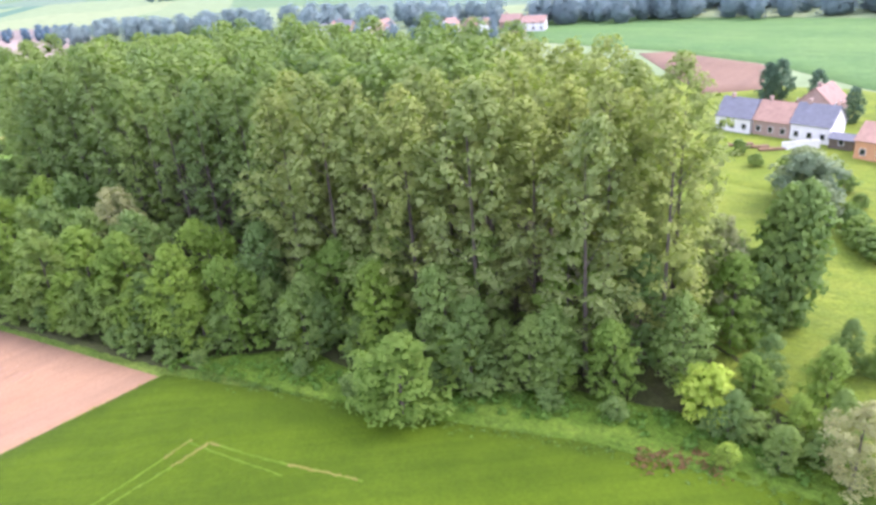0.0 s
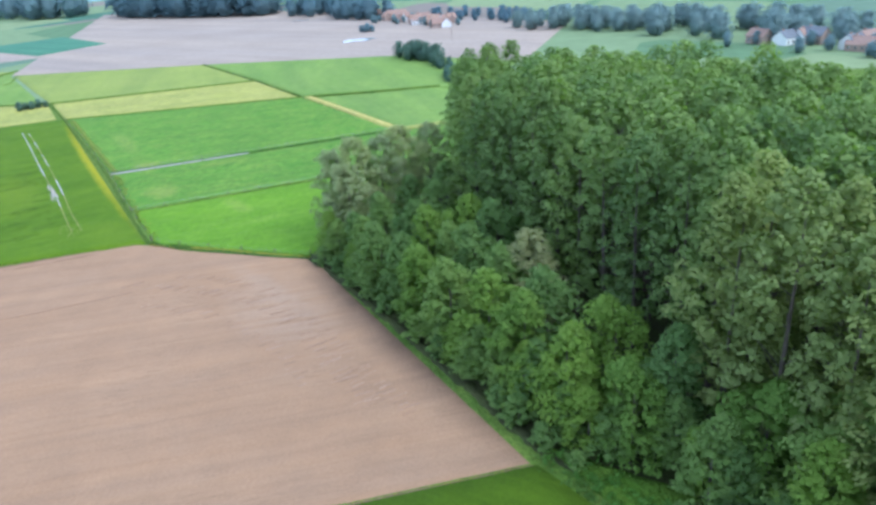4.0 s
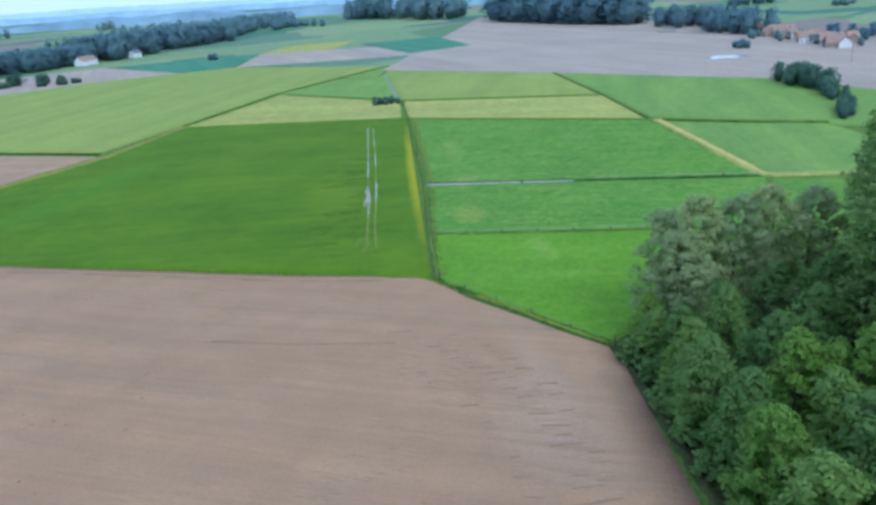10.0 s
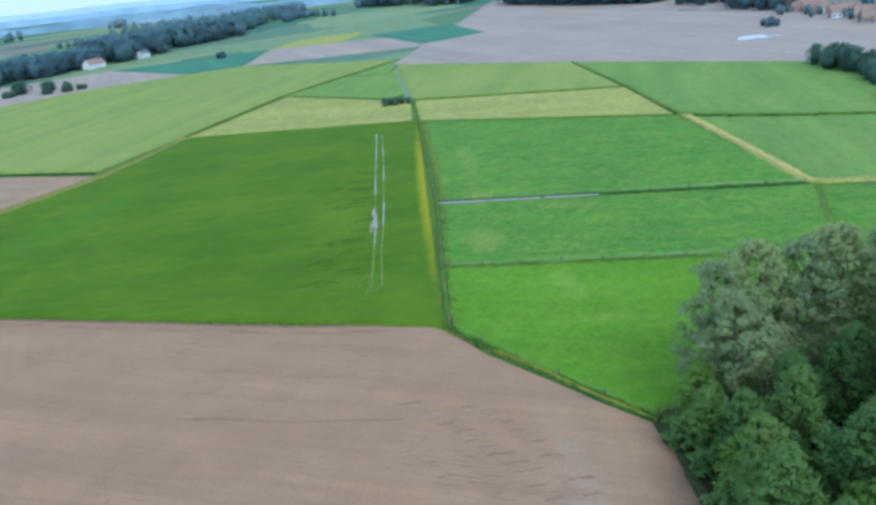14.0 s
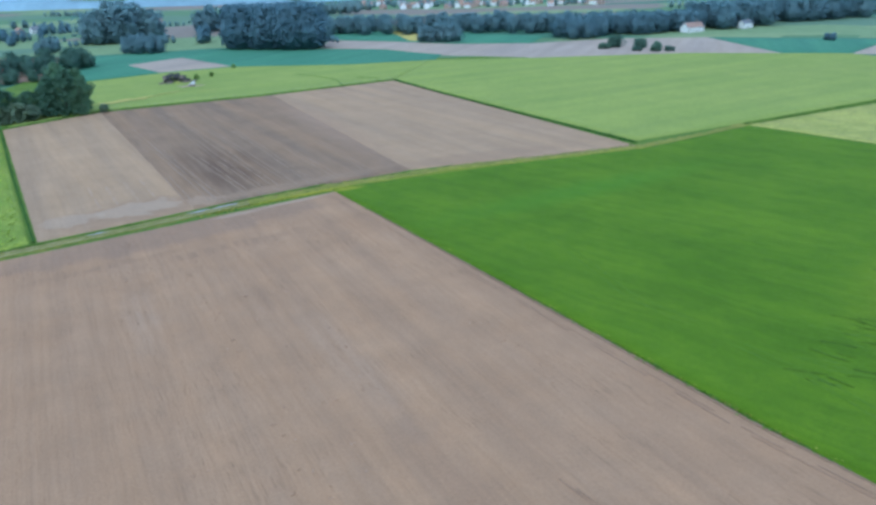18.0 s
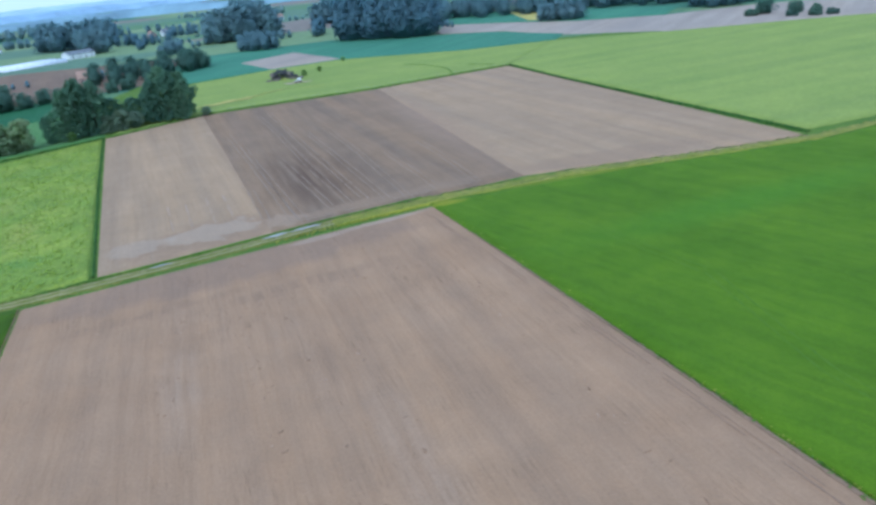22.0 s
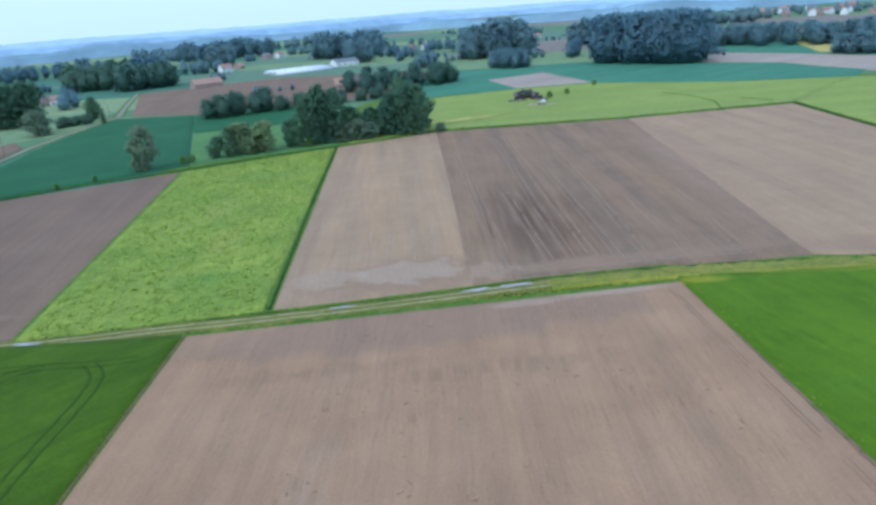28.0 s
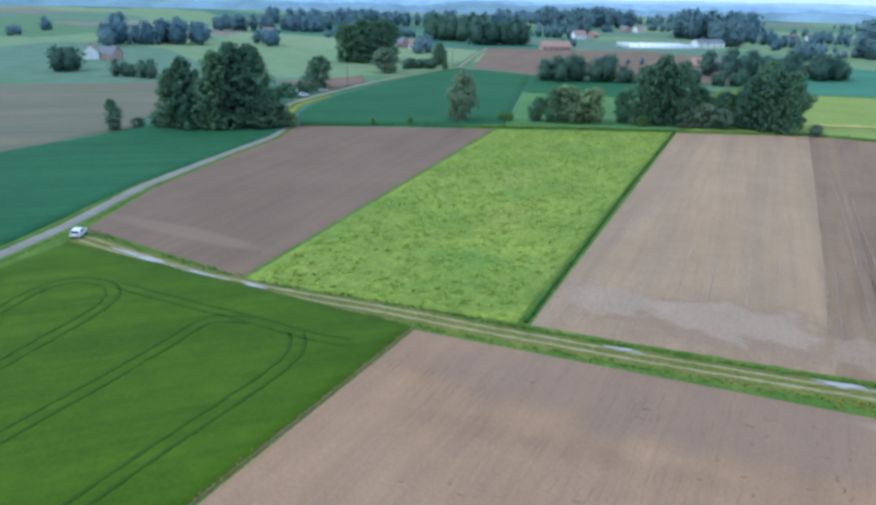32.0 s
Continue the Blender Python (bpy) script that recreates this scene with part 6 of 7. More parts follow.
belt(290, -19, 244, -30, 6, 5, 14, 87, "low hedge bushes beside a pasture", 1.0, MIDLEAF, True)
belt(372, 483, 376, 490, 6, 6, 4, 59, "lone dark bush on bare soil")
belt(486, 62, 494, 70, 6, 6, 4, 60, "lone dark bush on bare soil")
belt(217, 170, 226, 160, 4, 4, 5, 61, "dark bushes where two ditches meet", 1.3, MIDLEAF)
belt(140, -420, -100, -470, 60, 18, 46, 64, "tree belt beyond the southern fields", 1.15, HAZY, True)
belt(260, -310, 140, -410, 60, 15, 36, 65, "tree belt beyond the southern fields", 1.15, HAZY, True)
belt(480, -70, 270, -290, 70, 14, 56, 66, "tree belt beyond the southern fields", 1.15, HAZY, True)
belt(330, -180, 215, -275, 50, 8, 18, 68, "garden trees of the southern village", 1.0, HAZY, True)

for k, (x, y, h) in enumerate([(196, 494, 5), (207, 499, 9), (222, 488, 7), (232, 482, 5), (212, 470, 4), (223, 464, 5), (232, 461, 4)]):
    belt(x - 3, y + 1, x + 3, y - 1, 4, h, 4, 700 + k, "dark bushes along a grey field", 1.0, MIDLEAF, True)
belt(-347, 340, -340, 358, 4, 6, 9, 86, "row of small trees behind a lane", 0.9, MIDLEAF, True)
# scattered hedges and copses over the far plain
rs = rng(90)
COARSE = [far_crown(260 + i, 12, 4, 1.5, 4, 6) for i in range(6)]
FAR_CROWNS, near_crowns = COARSE, FAR_CROWNS
for k in range(84):
    a, d = rs.uniform(0, 6.28), rs.uniform(880, 1750)
    x, y, t = d * math.cos(a), 150 + d * math.sin(a), rs.uniform(0, 3.14)
    half = rs.uniform(15, 110)
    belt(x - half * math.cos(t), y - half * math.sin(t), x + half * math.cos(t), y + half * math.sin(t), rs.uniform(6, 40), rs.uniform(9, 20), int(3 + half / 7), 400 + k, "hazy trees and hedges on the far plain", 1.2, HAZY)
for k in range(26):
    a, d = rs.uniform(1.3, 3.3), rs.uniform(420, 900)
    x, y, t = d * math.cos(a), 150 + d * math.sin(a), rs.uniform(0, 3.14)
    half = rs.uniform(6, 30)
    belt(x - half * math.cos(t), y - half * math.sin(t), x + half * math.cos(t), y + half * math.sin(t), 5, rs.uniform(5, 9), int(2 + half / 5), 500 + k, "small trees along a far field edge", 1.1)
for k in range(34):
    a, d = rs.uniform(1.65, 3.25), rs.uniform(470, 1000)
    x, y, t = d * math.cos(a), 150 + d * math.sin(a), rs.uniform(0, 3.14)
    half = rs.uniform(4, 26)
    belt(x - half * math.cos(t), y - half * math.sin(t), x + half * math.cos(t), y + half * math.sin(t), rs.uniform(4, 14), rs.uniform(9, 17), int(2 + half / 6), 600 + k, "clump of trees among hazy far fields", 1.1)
FAR_CROWNS = near_crowns

# the horizon: low wooded country
def horizon(name, radius, low, high, seed, material, label):
    r = rng(seed)
    n = 720
    ph, V, F = r.uniform(0, 6.28, 24), [], []
    steps = r.uniform(0, 1, n)
    for i in range(n):
        a = 2 * math.pi * i / n
        k = 0.5 + 0.5 * math.sin(5 * a + ph[0]) * math.sin(13 * a + ph[1])
        h = low + (high - low) * (0.3 + 0.7 * k) * (0.8 + 0.2 * math.sin(41 * a + ph[2])) + 3 * steps[i]
        rad = radius * (1 + 0.06 * math.sin(7 * a + ph[3]))
        c, s = math.cos(a), math.sin(a)
        V += [(rad * c, 150 + rad * s, -1), ((rad + 25) * c, 150 + (rad + 25) * s, h * 0.8), ((rad + 90) * c, 150 + (rad + 90) * s, h)]
    for i in range(n):
        j = (i + 1) % n
        for k in (0, 1):
            F.append((i * 3 + k, i * 3 + k + 1, j * 3 + k + 1, j * 3 + k))
    return tagged(new(name, mesh_of(name, V, F, material)), label, "backdrop", kind="structure")


# distance haze put into the colour, paler ring by ring
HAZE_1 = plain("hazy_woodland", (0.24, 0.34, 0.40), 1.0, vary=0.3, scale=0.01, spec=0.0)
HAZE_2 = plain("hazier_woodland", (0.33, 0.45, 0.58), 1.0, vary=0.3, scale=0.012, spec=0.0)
HAZE_3 = plain("haziest_woodland", (0.44, 0.56, 0.68), 1.0, vary=0.15, scale=0.006, spec=0.0)
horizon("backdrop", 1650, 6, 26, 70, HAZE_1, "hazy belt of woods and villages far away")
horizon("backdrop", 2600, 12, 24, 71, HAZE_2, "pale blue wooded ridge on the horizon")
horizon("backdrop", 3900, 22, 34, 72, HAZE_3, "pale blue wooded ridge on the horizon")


# models that stand nowhere are taken away
for kind in (TALL, BACK, SHADY, SHADY_BACK, ROUND, FRESH, SALLOW, TAWNY, SHRUB, GOLDEN, CONE, FIELD_TREE, FIELD_POPLAR, PALE_BUSH, CONIFER, THICKET, SILVER):
    for model, used in zip(kind.models, kind.used):
        if not used:
            for ob in (*model.children_recursive, model):
                bpy.data.objects.remove(ob)


# ---- buildings ----
def gable_house(name, label, w, d, wall_h, roof_h, wall_m, roof_m, x, y, turn, windows=3, chimney=True, group="", category="house", dormers=0):
    top = thing(name, label, category, group)
    # walls with gables, as one hollow shell with thickness
    bm = bmesh.new()
    pts = [(-d / 2, 0), (d / 2, 0), (d / 2, wall_h), (0, wall_h + roof_h), (-d / 2, wall_h)]
    ends = [[bm.verts.new((sx * w / 2, p, z)) for p, z in pts] for sx in (-1, 1)]
    bm.faces.new(ends[0][::-1])
    bm.faces.new(ends[1])
    for i in range(5):
        j = (i + 1) % 5
        bm.faces.new((ends[0][i], ends[0][j], ends[1][j], ends[1][i]))
    bmesh.ops.recalc_face_normals(bm, faces=bm.faces)
    part("wall", bm, wall_m, top)
    slope = math.atan2(roof_h, d / 2)
    for sgn in (-1, 1):
        bm = bmesh.new()
        length = math.hypot(roof_h, d / 2) + 0.35
        box(bm, -w / 2 - 0.3, w / 2 + 0.3, 0, length, 0.02, 0.2)
        m = Matrix.Translation((0, 0, wall_h + roof_h)) @ Matrix.Rotation(math.pi if sgn < 0 else 0, 4, "Z") @ Matrix.Rotation(-slope, 4, "X")
        bmesh.ops.transform(bm, matrix=m, verts=bm.verts)
        part("roof", bm, roof_m, top)
    if chimney:
        bm = box(bmesh.new(), w * 0.22, w * 0.22 + 0.7, -0.4, 0.4, wall_h + roof_h * 0.6, wall_h + roof_h + 0.9)
        box(bm, w * 0.22 - 0.06, w * 0.22 + 0.76, -0.46, 0.46, wall_h + roof_h + 0.9, wall_h + roof_h + 1.02)
        part("chimney", bm, BRICK_WALL, top)
    for sgn in (-1, 1):
        for k in range(windows):
            cx = (k + 0.5) / windows * w - w / 2
            if sgn < 0 and k == windows // 2:
                bm = box(bmesh.new(), cx - 0.5, cx + 0.5, sgn * d / 2 - 0.06, sgn * d / 2 + 0.06, 0.02, 2.1)
                part("door", bm, TIMBER, top)
                continue
            for z in ([1.0] if wall_h < 4.2 else [1.0, 3.6]):
                y0 = sgn * (d / 2 + 0.02)
                bm = box(bmesh.new(), cx - 0.62, cx + 0.62, y0 - 0.05, y0 + 0.05, z - 0.08, z + 1.38)
                win = part("window", bm, FRAME_PAINT, top)
                bm = box(bmesh.new(), cx - 0.52, cx + 0.52, y0 - 0.08, y0 + 0.08, z + 0.02, z + 1.28)
                part("pane", bm, GLASS, win)
    for k in range(dormers):
        cx = (k + 0.5) / dormers * w - w / 2
        bm = box(bmesh.new(), cx - 0.5, cx + 0.5, -d * 0.34, -d * 0.22, wall_h + roof_h * 0.42, wall_h + roof_h * 0.42 + 1.0)
        part("skylight", bm, FRAME_PAINT, top)
    top.matrix_basis = pose(x, y, 0, 0, 0, turn)
    return top


# the row of houses behind the poplar wood
gable_house("terraced_house", "pale house under a blue-grey slate roof", 8.7, 8.0, 3.6, 3.8, WHITE_WALL, SLATE, 23.0, -206.6, 15)
gable_house("terraced_house", "long brick house under a red tiled roof", 8.6, 8.0, 3.6, 3.8, BRICK_WALL, ORANGE_TILE, 14.4, -209.4, 15, 3, dormers=2)
gable_house("terraced_house", "white house with a blue-grey slate roof", 8.6, 8.0, 4.0, 3.8, WHITE_WALL, SLATE, 5.8, -211.6, 15)
gable_house("brick_house", "large brick house with a red tiled roof", 9, 9, 4.2, 4.0, BRICK_WALL, RED_TILE, 17, -227, 105)
gable_house("buff_house", "pale orange house with an orange tiled roof", 10, 8, 4.0, 3.0, plain("buff_orange_render", (0.62, 0.33, 0.17), 0.8, vary=0.15), ORANGE_TILE, -12.5, -209.5, 12)
gable_house("garden_shed", "low dark shed with a flat pitch roof", 5, 3.5, 2.3, 0.8, TIMBER, SLATE, -2.6, -209.5, 15, 1, False, "", "shed")
bm = box(bmesh.new(), -4, 4, -0.12, 0.12, 0, 1.9)
tagged(part("garden_wall", bm, WHITE_WALL, None), "white rendered garden wall beside lawns", "wall").matrix_basis = pose(2.5, -202.5, 0, 0, 0, 60)
for k in range(3):
    bm = bmesh.new()
    for i in range(3):
        box(bm, i * 1.9 - 0.9, i * 1.9 + 0.9, -0.6, 0.6, 0.02, 0.5, 0.08)
    tagged(part("vegetable_bed", bm, SOIL_DARK, None), "raised garden bed of dark soil", "garden bed", "garden beds").matrix_basis = pose(11.5 - 3.4 * k, -197 - 1.0 * k, 0.08, 0, 0, 60)

# western farms
gable_house("farmhouse", "farmhouse with a bright orange tiled roof", 14, 9, 3.6, 4.2, BRICK_WALL, ORANGE_TILE, -244, 492, 30)
gable_house("farm_barn", "long low barn with orange roof tiles", 24, 10, 3.4, 3.8, BRICK_WALL, ORANGE_TILE, -398, 540, 60, 5, False, "", "barn")
rs = rng(21)
for k, (x, y) in enumerate([(-505, 700), (-512, 716), (-498, 728), (-488, 690), (-478, 448), (-470, 455), (-486, 452), (-546, 553), (-538, 560), (-488, 214), (-480, 222), (-773, 470), (-760, 486), (-742, 506), (-735, 520), (-700, 545), (-820, 640), (-640, 420), (-452, 940), (-440, 948), (-600, 640), (-590, 652), (-560, 880), (-548, 892), (-360, 905), (-345, 912), (-300, 960), (-680, 700), (-668, 712), (-820, 520), (-640, 330), (-632, 340), (-240, 1010), (-228, 1016)]):
    red = k % 3 != 1
    gable_house("cottage", "small white cottage with a red roof" if red else "small white cottage with a slate roof", rs.uniform(9, 14), rs.uniform(7.5, 9), rs.uniform(3, 4.6), rs.uniform(3, 4.2), WHITE_WALL if k % 2 else BRICK_WALL, (RED_TILE if k % 2 else ORANGE_TILE) if red else SLATE, x, y, rs.uniform(0, 180), 3, True, "cottages on the plain")
# the eastern village
for k in range(26):
    s = k / 26
    x, y = 596 - 100 * s + rs.uniform(-16, 26), 78 - 84 * s + rs.uniform(-14, 14)
    gable_house("village_house", "brick village house with a red roof" if k % 3 else "white village house with a red roof", rs.uniform(7, 12), rs.uniform(6.5, 8), rs.uniform(2.8, 4), rs.uniform(2.8, 3.8), BRICK_WALL if k % 3 else WHITE_WALL, RED_TILE if k % 2 else ORANGE_TILE, x, y, rs.choice([20, 110]) + rs.uniform(-15, 15), 3, True, "houses of the village")
for k in range(16):
    s = (k + rs.rand()) / 16
    gable_house("village_house", "brick village house with a red roof" if k % 2 else "white village house with a red roof", rs.uniform(8, 12), rs.uniform(7, 8.5), rs.uniform(3, 4.4), rs.uniform(2.8, 3.8), BRICK_WALL if k % 2 else WHITE_WALL, RED_TILE if k % 3 else SLATE, 325 - 115 * s + rs.uniform(-14, 14), -186 - 92 * s + rs.uniform(-14, 14), rs.choice([40, 130]) + rs.uniform(-12, 12), 3, True, "houses of the southern village")
for k in range(64):
    s = (k + rs.rand()) / 64
    x, y = 50 + 420 * s, 1240 - 70 * s + rs.uniform(-20, 240)
    gable_house("town_house", "white town house with a tiled roof" if k % 2 else "brick town house with a tiled roof", rs.uniform(9, 16), rs.uniform(8, 10), rs.uniform(4, 6.5), rs.uniform(3.4, 4.6), WHITE_WALL if k % 2 else BRICK_WALL, (RED_TILE, SLATE, ORANGE_TILE)[k % 3], x, y, rs.uniform(0, 180), 3, False, "houses of the town")
gable_house("white_house", "long white house before a dark wood", 22, 9, 4.2, 4.0, WHITE_WALL, RED_TILE, 322, 604, 25, 5)
gable_house("white_house", "small white house before a dark wood", 13, 8, 4.4, 2.6, WHITE_WALL, SLATE, 384, 622, 25, 3)


def tunnel(name, label, length, radius, x, y, turn):
    top = thing(name, label, "greenhouse", "plastic tunnels")
    n, V, F = 14, [], []
    for sx in (-length / 2, length / 2):
        for r in (radius, radius - 0.12):
            V += [(sx, r * math.cos(math.pi * i / n), 0.15 + r * math.sin(math.pi * i / n) * 0.8) for i in range(n + 1)]
    w = n + 1
    for i in range(n):
        F += [(i, i + 1, 2 * w + i + 1, 2 * w + i), (w + i, 3 * w + i, 3 * w + i + 1, w + i + 1), (i, w + i, w + i + 1, i + 1), (2 * w + i, 2 * w + i + 1, 3 * w + i + 1, 3 * w + i)]
    part_mesh("sheet", mesh_of("sheet", V, F, PLASTIC, True), top)
    bm = bmesh.new()
    for s in (-1, 1):
        box(bm, -length / 2, length / 2, s * radius - 0.15, s * radius + 0.15, 0, 0.25)
    part("footing", bm, CONCRETE, top)
    for sx in (-1, 1):
        bm = box(bmesh.new(), sx * length / 2 - 0.05, sx * length / 2 + 0.05, -1.3, 1.3, 0, 2.5)
        part("door", bm, FRAME_PAINT, top)
    for k in range(int(length / 6)):
        bx = -length / 2 + 3 + k * 6
        bm = bmesh.new()
        for i in range(n):
            a, b = math.pi * i / n, math.pi * (i + 1) / n
            box(bm, bx - 0.06, bx + 0.06, *sorted((radius * 1.012 * math.cos(a), radius * 1.012 * math.cos(b))), *sorted((0.15 + radius * 0.81 * math.sin(a), 0.19 + radius * 0.81 * math.sin(b))))
        part("hoop", bm, WIRE, top)
    top.matrix_basis = pose(x, y, 0, 0, 0, turn)


for k in range(4):
    tunnel("plastic_tunnel", "long white plastic tunnel beside the farm", 60, 3.9, -390 + 8.0 * k * 0.84, 664 - 8.0 * k * 0.55, 57)
gable_house("packing_shed", "white metal shed beside plastic tunnels", 26, 14, 4.5, 2.6, WHITE_WALL, SLATE, -355, 706, 57, 4, False, "", "shed")


def cattle_shed():
    """A shed whose roof has slumped to one end, with hay spilling out of it."""
    top = thing("cattle_shed", "collapsing black timber shed spilling old hay", "shed")
    rs = rng(33)

    def ridge(x):
        return 4.9 - 0.05 * (x + 1.5) ** 2 + 0.25 * math.sin(1.7 * x)

    for k in range(15):
        x = -6.6 + k * 0.94
        for y in (-3.2, 3.2):
            if y < 0 and k in (5, 6, 7, 11):
                continue
            bm = box(bmesh.new(), -0.42, 0.42, -0.05, 0.05, 0, max(0.7, ridge(x) * rs.uniform(0.42, 0.62)))
            bmesh.ops.transform(bm, matrix=pose(x, y, 0, rs.uniform(-9, 9), rs.uniform(-6, 6), rs.uniform(-5, 5)), verts=bm.verts)
            part("board", bm, BLACK_WOOD, top)
    for x in (-7.0, 6.9):
        for k in range(7):
            bm = box(bmesh.new(), -0.05, 0.05, -0.45, 0.45, 0, rs.uniform(0.9, 2.2))
            bmesh.ops.transform(bm, matrix=pose(x, -2.9 + k * 0.97, 0, rs.uniform(-6, 6), rs.uniform(-12, 12), 0), verts=bm.verts)
            part("board", bm, BLACK_WOOD, top)
    for sgn in (0, 180):
        for k in range(8):
            x = -6.6 + k * 1.88
            bm = box(bmesh.new(), -1.02, 1.02, 0, 3.9, 0, 0.09)
            bmesh.ops.transform(bm, matrix=pose(x, 0, ridge(x), -27 + rs.uniform(-7, 5), rs.uniform(-5, 5), sgn + rs.uniform(-6, 6)), verts=bm.verts)
            part("roof_sheet", bm, TIMBER if (k + sgn) % 5 == 0 else BLACK_WOOD, top)
    for x in (-7, -2.3, 2.3, 6.8):
        bm = box(bmesh.new(), x - 0.12, x + 0.12, -3.5, -3.25, 0, 2.0)
        part("post", bm, TIMBER, top)
    top.matrix_basis = pose(-95, 413, 0.1, 0, 0, 12)
    # loose hay and broken boards round the shed
    for k in range(5):
        bm = bmesh.new()
        bmesh.ops.create_icosphere(bm, subdivisions=3, radius=1.0)
        for v in bm.verts:
            v.co *= 1 + 0.16 * math.sin(5 * v.co.x + k) * math.sin(4 * v.co.y + 2 * k) + rs.uniform(-0.05, 0.05)
            v.co.z = max(v.co.z, -0.15)
        heap = part("hay", bm, HAY if k == 2 else TIMBER, None)
        tagged(heap, "slumped heap of old hay beside the shed", "hay", kind="stuff")
        heap.matrix_basis = Matrix.LocRotScale((-102 + 4.2 * k, 405.5 + 0.9 * k, 0.3), Euler((0, 0, k)), (1.8 + 0.3 * (k % 3), 1.3, 0.8 + 0.2 * (k % 2)))


cattle_shed()
rs = rng(34)
for x, y, h in [(-84.5, 417, 3.6), (-78, 431, 3), (-69, 469, 3)]:
    SHRUB.put(x, y, h, 5, rs, "", "shrubs by the cattle shed")
trough = thing("feed_trailer", "pale feed trailer standing on trampled earth", "trailer")
part("bed", box(bmesh.new(), -1.8, 1.8, -1.0, 1.0, 0.75, 1.5, 0.06), CONCRETE, trough)
part("cover", box(bmesh.new(), -0.2, 1.8, -1.02, 1.02, 1.52, 2.3, 0.15), PLASTIC, trough)
for sx in (-1, 1):
    for sy in (-1, 1):
        bm = bmesh.new()
        bmesh.ops.create_cone(bm, cap_ends=True, segments=16, radius1=0.4, radius2=0.4, depth=0.25, matrix=pose(sx * 1.1, sy * 1.0, 0.4, 90, 0, 0))
        part("wheel", bm, TYRE, trough)
trough.matrix_basis = pose(-83, 391, 0.1, 0, 0, 10)
tagged(new("trampled_earth", pool("trampled_earth", -84, 391, 6, 3, 10, MUD, 0.33, 91)), "trampled bare earth round a feed trailer", "bare ground", kind="structure")
for k, (x, y, a, b, turn) in enumerate([(-113, 345, 9, 2.0, 25), (-101, 357, 9, 1.7, 45), (-91, 369, 8, 1.4, 40), (-106, 351, 6, 2.6, 10), (-72, 372, 6, 0.9, 15), (-122, 339, 5, 1.5, 30)]):
    tagged(new("worn_grass", pool("worn_grass", x, y, a, b, turn, HAY if k % 3 else SAND, 0.33 + 0.004 * k, 92 + k, 0.6)), "worn yellow grass in the cattle meadow", "bare ground", kind="structure")


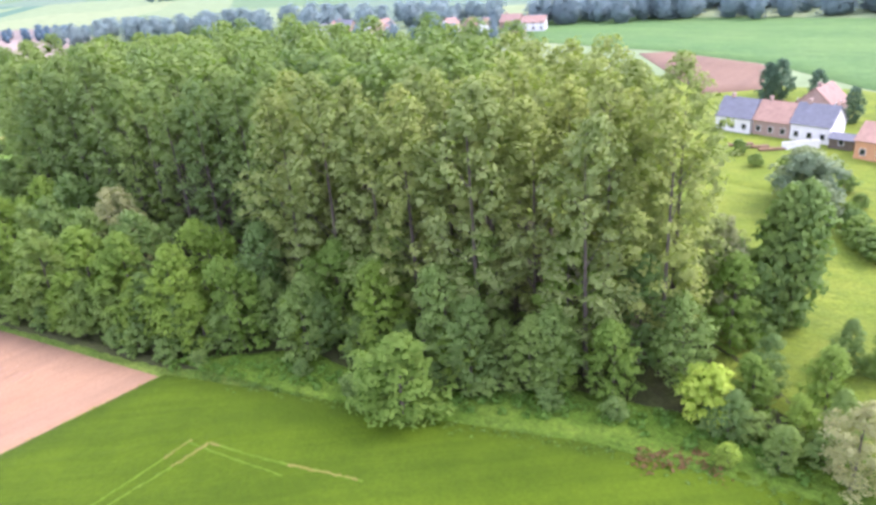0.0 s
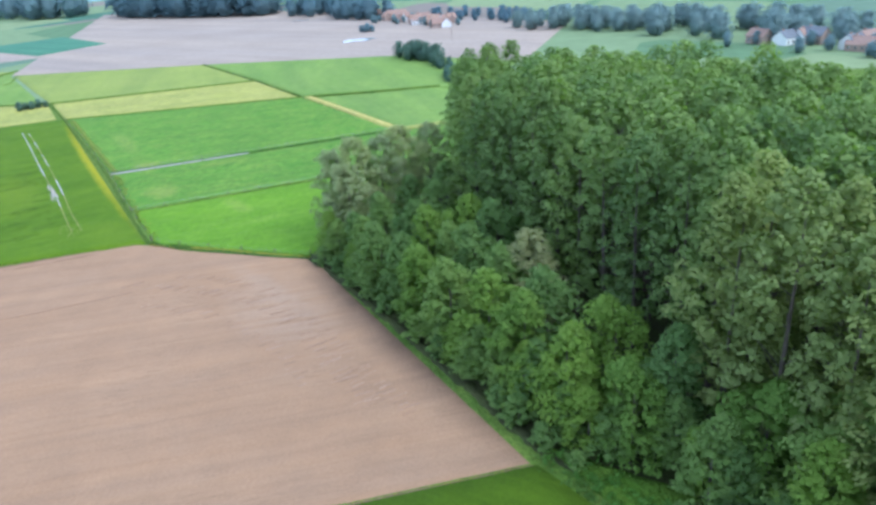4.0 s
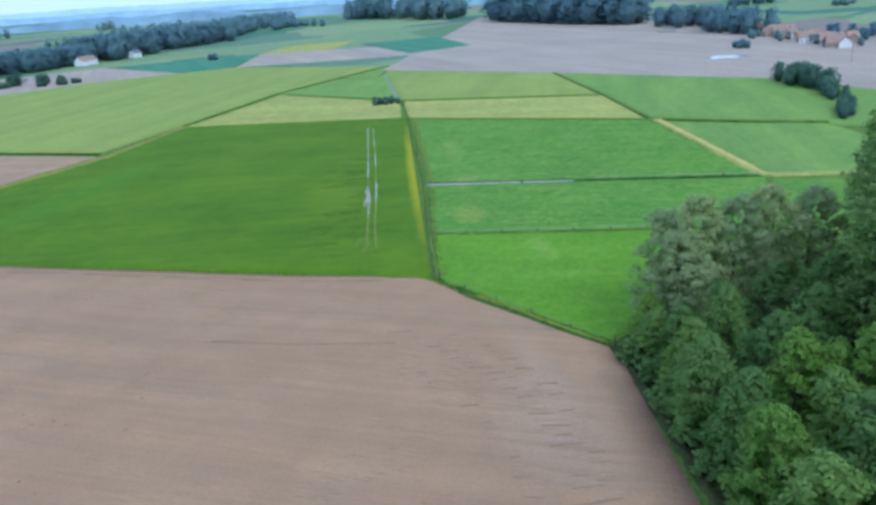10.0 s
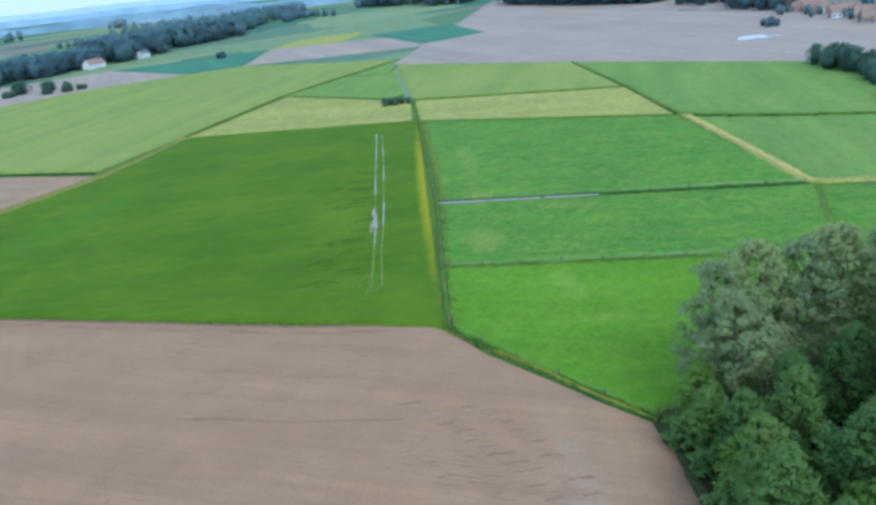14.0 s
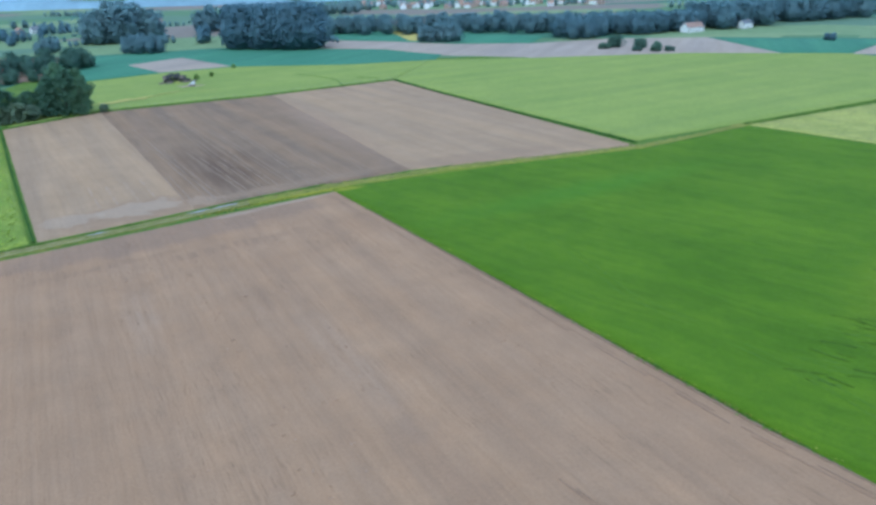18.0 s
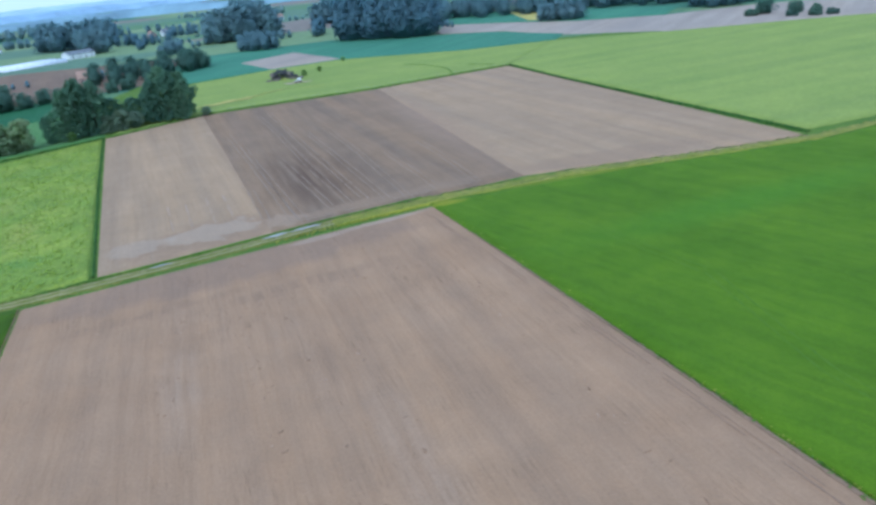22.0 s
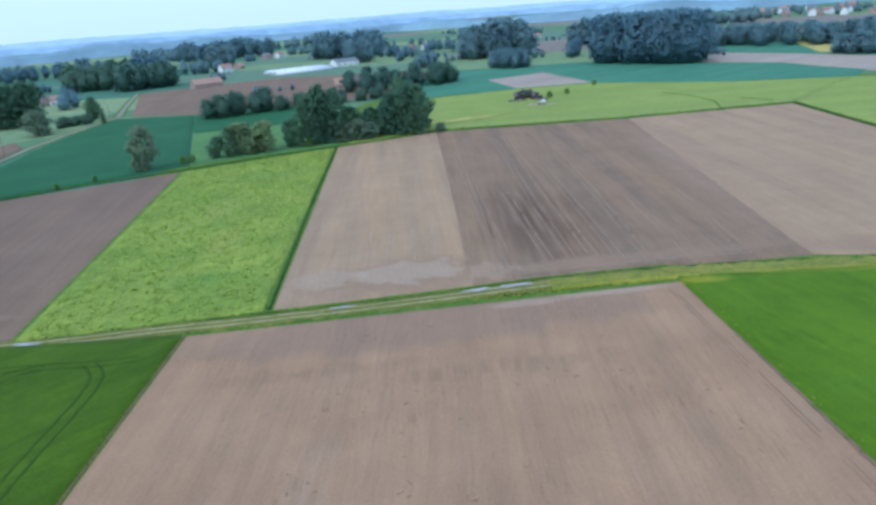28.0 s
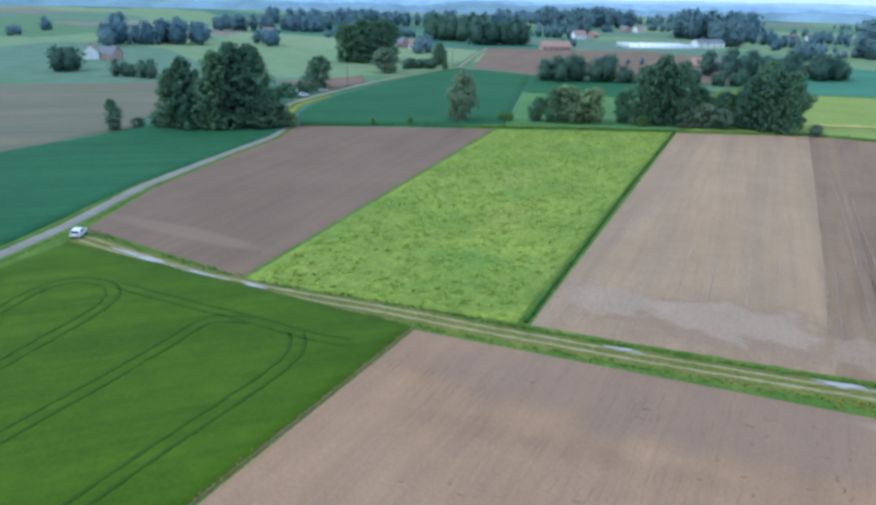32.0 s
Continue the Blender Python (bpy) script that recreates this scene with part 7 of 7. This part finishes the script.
# ---- vehicles ----
def car(name, label, paint, x, y, turn, estate=False, z=0.13):
    top = thing(name, label, "car")
    L = 4.2
    prof = [(-2.1, 0.42), (-2.08, 0.85), (-1.95, 1.0), (-1.55 if not estate else -1.9, 1.42), (0.35, 1.46), (1.05, 0.98), (1.95, 0.82), (2.1, 0.6), (2.08, 0.35), (-2.0, 0.3)]
    bm = bmesh.new()
    rows = []
    for yy, inset in ((-0.86, 0.1), (-0.8, 0.0), (0.8, 0.0), (0.86, 0.1)):
        tight = 0.93 if abs(yy) > 0.83 else 1.0
        rows.append([bm.verts.new((px * tight, yy * (0.82 if pz > 1.1 else 1.0), 0.3 + (pz - 0.3) * (0.98 if abs(yy) > 0.83 else 1.0))) for px, pz in prof])
    for a, b in zip(rows, rows[1:]):
        for i in range(len(prof)):
            j = (i + 1) % len(prof)
            bm.faces.new((a[i], a[j], b[j], b[i]))
    bm.faces.new(rows[0])
    bm.faces.new(rows[-1][::-1])
    bmesh.ops.recalc_face_normals(bm, faces=bm.faces)
    part("body", bm, paint, top)
    for sy in (-1, 1):
        bm = bmesh.new()
        q = [(-1.45, 1.02), (-1.25, 1.34), (0.25, 1.37), (0.8, 1.02)]
        f = [bm.verts.new((px, sy * (0.872 if pz < 1.1 else 0.725), pz)) for px, pz in q]
        g = [bm.verts.new((px, sy * (0.84 if pz < 1.1 else 0.69), pz)) for px, pz in q]
        bm.faces.new(f)
        bm.faces.new(g[::-1])
        for i in range(4):
            bm.faces.new((f[i], f[(i + 1) % 4], g[(i + 1) % 4], g[i]))
        bmesh.ops.recalc_face_normals(bm, faces=bm.faces)
        part("side_window", bm, GLASS, top)
        for sx in (-1, 1):
            bm = bmesh.new()
            bmesh.ops.create_cone(bm, cap_ends=True, segments=20, radius1=0.32, radius2=0.32, depth=0.22, matrix=pose(sx * 1.3, sy * 0.78, 0.32, 90, 0, 0))
            wheel_part = part("wheel", bm, TYRE, top)
            bm = bmesh.new()
            bmesh.ops.create_cone(bm, cap_ends=True, segments=16, radius1=0.2, radius2=0.18, depth=0.05, matrix=pose(sx * 1.3, sy * 0.9, 0.32, 90, 0, 0))
            part("rim", bm, RIM, wheel_part)
        bm = box(bmesh.new(), 1.93, 2.06, sy * 0.62 - 0.17, sy * 0.62 + 0.17, 0.62, 0.76, 0.02)
        part("headlight", bm, RIM, top)
        bm = box(bmesh.new(), -2.1, -1.98, sy * 0.68 - 0.1, sy * 0.68 + 0.1, 0.72, 0.98, 0.02)
        part("tail_light", bm, LAMP_RED, top)
    bm = bmesh.new()
    v = [bm.verts.new(c) for c in ((0.42, -0.64, 1.445), (0.42, 0.64, 1.445), (1.04, 0.74, 1.02), (1.04, -0.74, 1.02))]
    bm.faces.new(v)
    bmesh.ops.solidify(bm, geom=bm.faces[:], thickness=-0.03)
    part("windscreen", bm, GLASS, top)
    bx = -1.57 if not estate else -1.91
    bm = bmesh.new()
    v = [bm.verts.new(c) for c in ((bx - 0.03, -0.6, 1.38), (bx - 0.03, 0.6, 1.38), (-1.97, 0.7, 1.04), (-1.97, -0.7, 1.04))]
    bm.faces.new(v)
    bmesh.ops.solidify(bm, geom=bm.faces[:], thickness=0.03)
    part("rear_window", bm, GLASS, top)
    part("bumper", box(bmesh.new(), -2.16, -2.02, -0.8, 0.8, 0.34, 0.56, 0.03), TYRE, top)
    top.matrix_basis = pose(x, y, z, 0, 0, turn)
    return top


car("parked_car", "small white hatchback parked beside the lane", CAR_WHITE, -151.5, 104.2, 146)
car("parked_car", "white estate car parked by the lane", CAR_WHITE, -280.5, 231.5, 60, True)
car("parked_car", "silver car parked beside a dark tree", CAR_GREY, -287.5, 245.5, 60)


caravan = thing("caravan", "white caravan standing beside hedge bushes", "caravan")
bm = box(bmesh.new(), -2.6, 2.6, -1.1, 1.1, 0.55, 2.55, 0.22)
part("body", bm, CAR_WHITE, caravan)
for x, w in ((-1.6, 0.55), (0.1, 0.6), (1.7, 0.5)):
    for y in (-1.1, 1.1):
        part("window", box(bmesh.new(), x - w, x + w, y - 0.02, y + 0.02, 1.45, 2.05), GLASS, caravan)
for y in (-1.0, 1.0):
    bm = bmesh.new()
    bmesh.ops.create_cone(bm, cap_ends=True, segments=16, radius1=0.34, radius2=0.34, depth=0.2, matrix=pose(0, y, 0.34, 90, 0, 0))
    part("wheel", bm, TYRE, caravan)
part("drawbar", box(bmesh.new(), 2.5, 3.7, -0.06, 0.06, 0.5, 0.6), WIRE, caravan)
part("jockey_wheel", box(bmesh.new(), 3.5, 3.6, -0.05, 0.05, 0, 0.6), TYRE, caravan)
caravan.matrix_basis = pose(-289, 230.5, 0.02, 0, 0, 64)
for x, y, h in [(-287.5, 236.5, 3), (-293, 239.5, 3.6), (-284.5, 225, 2.6), (-292, 246, 3), (-290.5, 226, 3.4)]:
    THICKET.put(x, y, h, 5, rs, "low dark bush near parked cars", "bushes near parked cars", 1.2)


# ---- fences and poles ----
POST = mesh_of("post", [(x, y, z) for z in (-0.2, 1.15, 1.22) for x, y in (((-0.06, -0.06), (0.06, -0.06), (0.06, 0.06), (-0.06, 0.06)) if z < 1.2 else ((-0.03, -0.03), (0.03, -0.03), (0.03, 0.03), (-0.03, 0.03)))],
               [(0, 1, 5, 4), (1, 2, 6, 5), (2, 3, 7, 6), (3, 0, 4, 7), (4, 5, 9, 8), (5, 6, 10, 9), (6, 7, 11, 10), (7, 4, 8, 11), (8, 9, 10, 11), (3, 2, 1, 0)], TIMBER)


def fence(label, points, gap, seed, group="pasture fences"):
    r = rng(seed)
    top = thing("wire_fence", label, "fence", group)
    d = np.hypot(*np.diff(np.array(points, dtype=float), axis=0).T).sum()
    p = resample(points, max(2, int(d / gap)))
    for x, y in p:
        ob = part_mesh("post", POST, top)
        ob.matrix_basis = pose(x, y, 0.1, r.uniform(-5, 5), r.uniform(-5, 5), r.uniform(0, 90)) @ Matrix.Diagonal((1.3, 1.3, r.uniform(0.9, 1.2), 1))
    for z in (0.55, 0.95):
        V, F = [], []
        for x, y in p:
            V += [(x - 0.012, y, z + 0.1), (x + 0.012, y, z + 0.1), (x, y + 0.012, z + 0.122)]
        for i in range(len(p) - 1):
            for k in range(3):
                F.append((i * 3 + k, i * 3 + (k + 1) % 3, i * 3 + 3 + (k + 1) % 3, i * 3 + 3 + k))
        part_mesh("wire", mesh_of("wire", V, F, WIRE), top)


fence("weathered post and wire fence beside bare soil", [(56, 18), (52.5, 6), (50.5, -4), (48.5, -14), (47.5, -21)], 6.5, 1)
fence("weathered post and wire fence across pasture", [(76, 34), (100.5, -7.8), (112, -28)], 7, 2)
fence("weathered post and wire fence along a ditch", [(110.8, 61), (142.5, 4.2), (155, -18)], 8, 3)
fence("weathered post and wire fence beside wheat", [(57, 18.5), (77, 34.8), (111, 61), (160, 101), (193, 130)], 8, 4)
fence("weathered post and wire fence by a cattle meadow", [(-112, 322.5), (-75, 336), (-37, 349.5), (28, 383)], 9, 5)


def pole(x, y, h):
    top = thing("utility_pole", "wooden utility pole standing by the lane", "pole", "utility poles")
    bm = bmesh.new()
    bmesh.ops.create_cone(bm, cap_ends=True, segments=10, radius1=0.14, radius2=0.09, depth=h, matrix=Matrix.Translation((0, 0, h / 2)))
    part("shaft", bm, TIMBER, top)
    part("crossarm", box(bmesh.new(), -0.7, 0.7, -0.06, 0.06, h - 0.6, h - 0.48), TIMBER, top)
    for sx in (-0.6, 0, 0.6):
        part("insulator", box(bmesh.new(), sx - 0.05, sx + 0.05, -0.05, 0.05, h - 0.48, h - 0.25, 0.02), FRAME_PAINT, top)
    top.matrix_basis = pose(x, y, 0, 0, 0, 40)


pole(-298, 266, 9)
pole(-340, 372, 9)
pole(411, -10, 10)
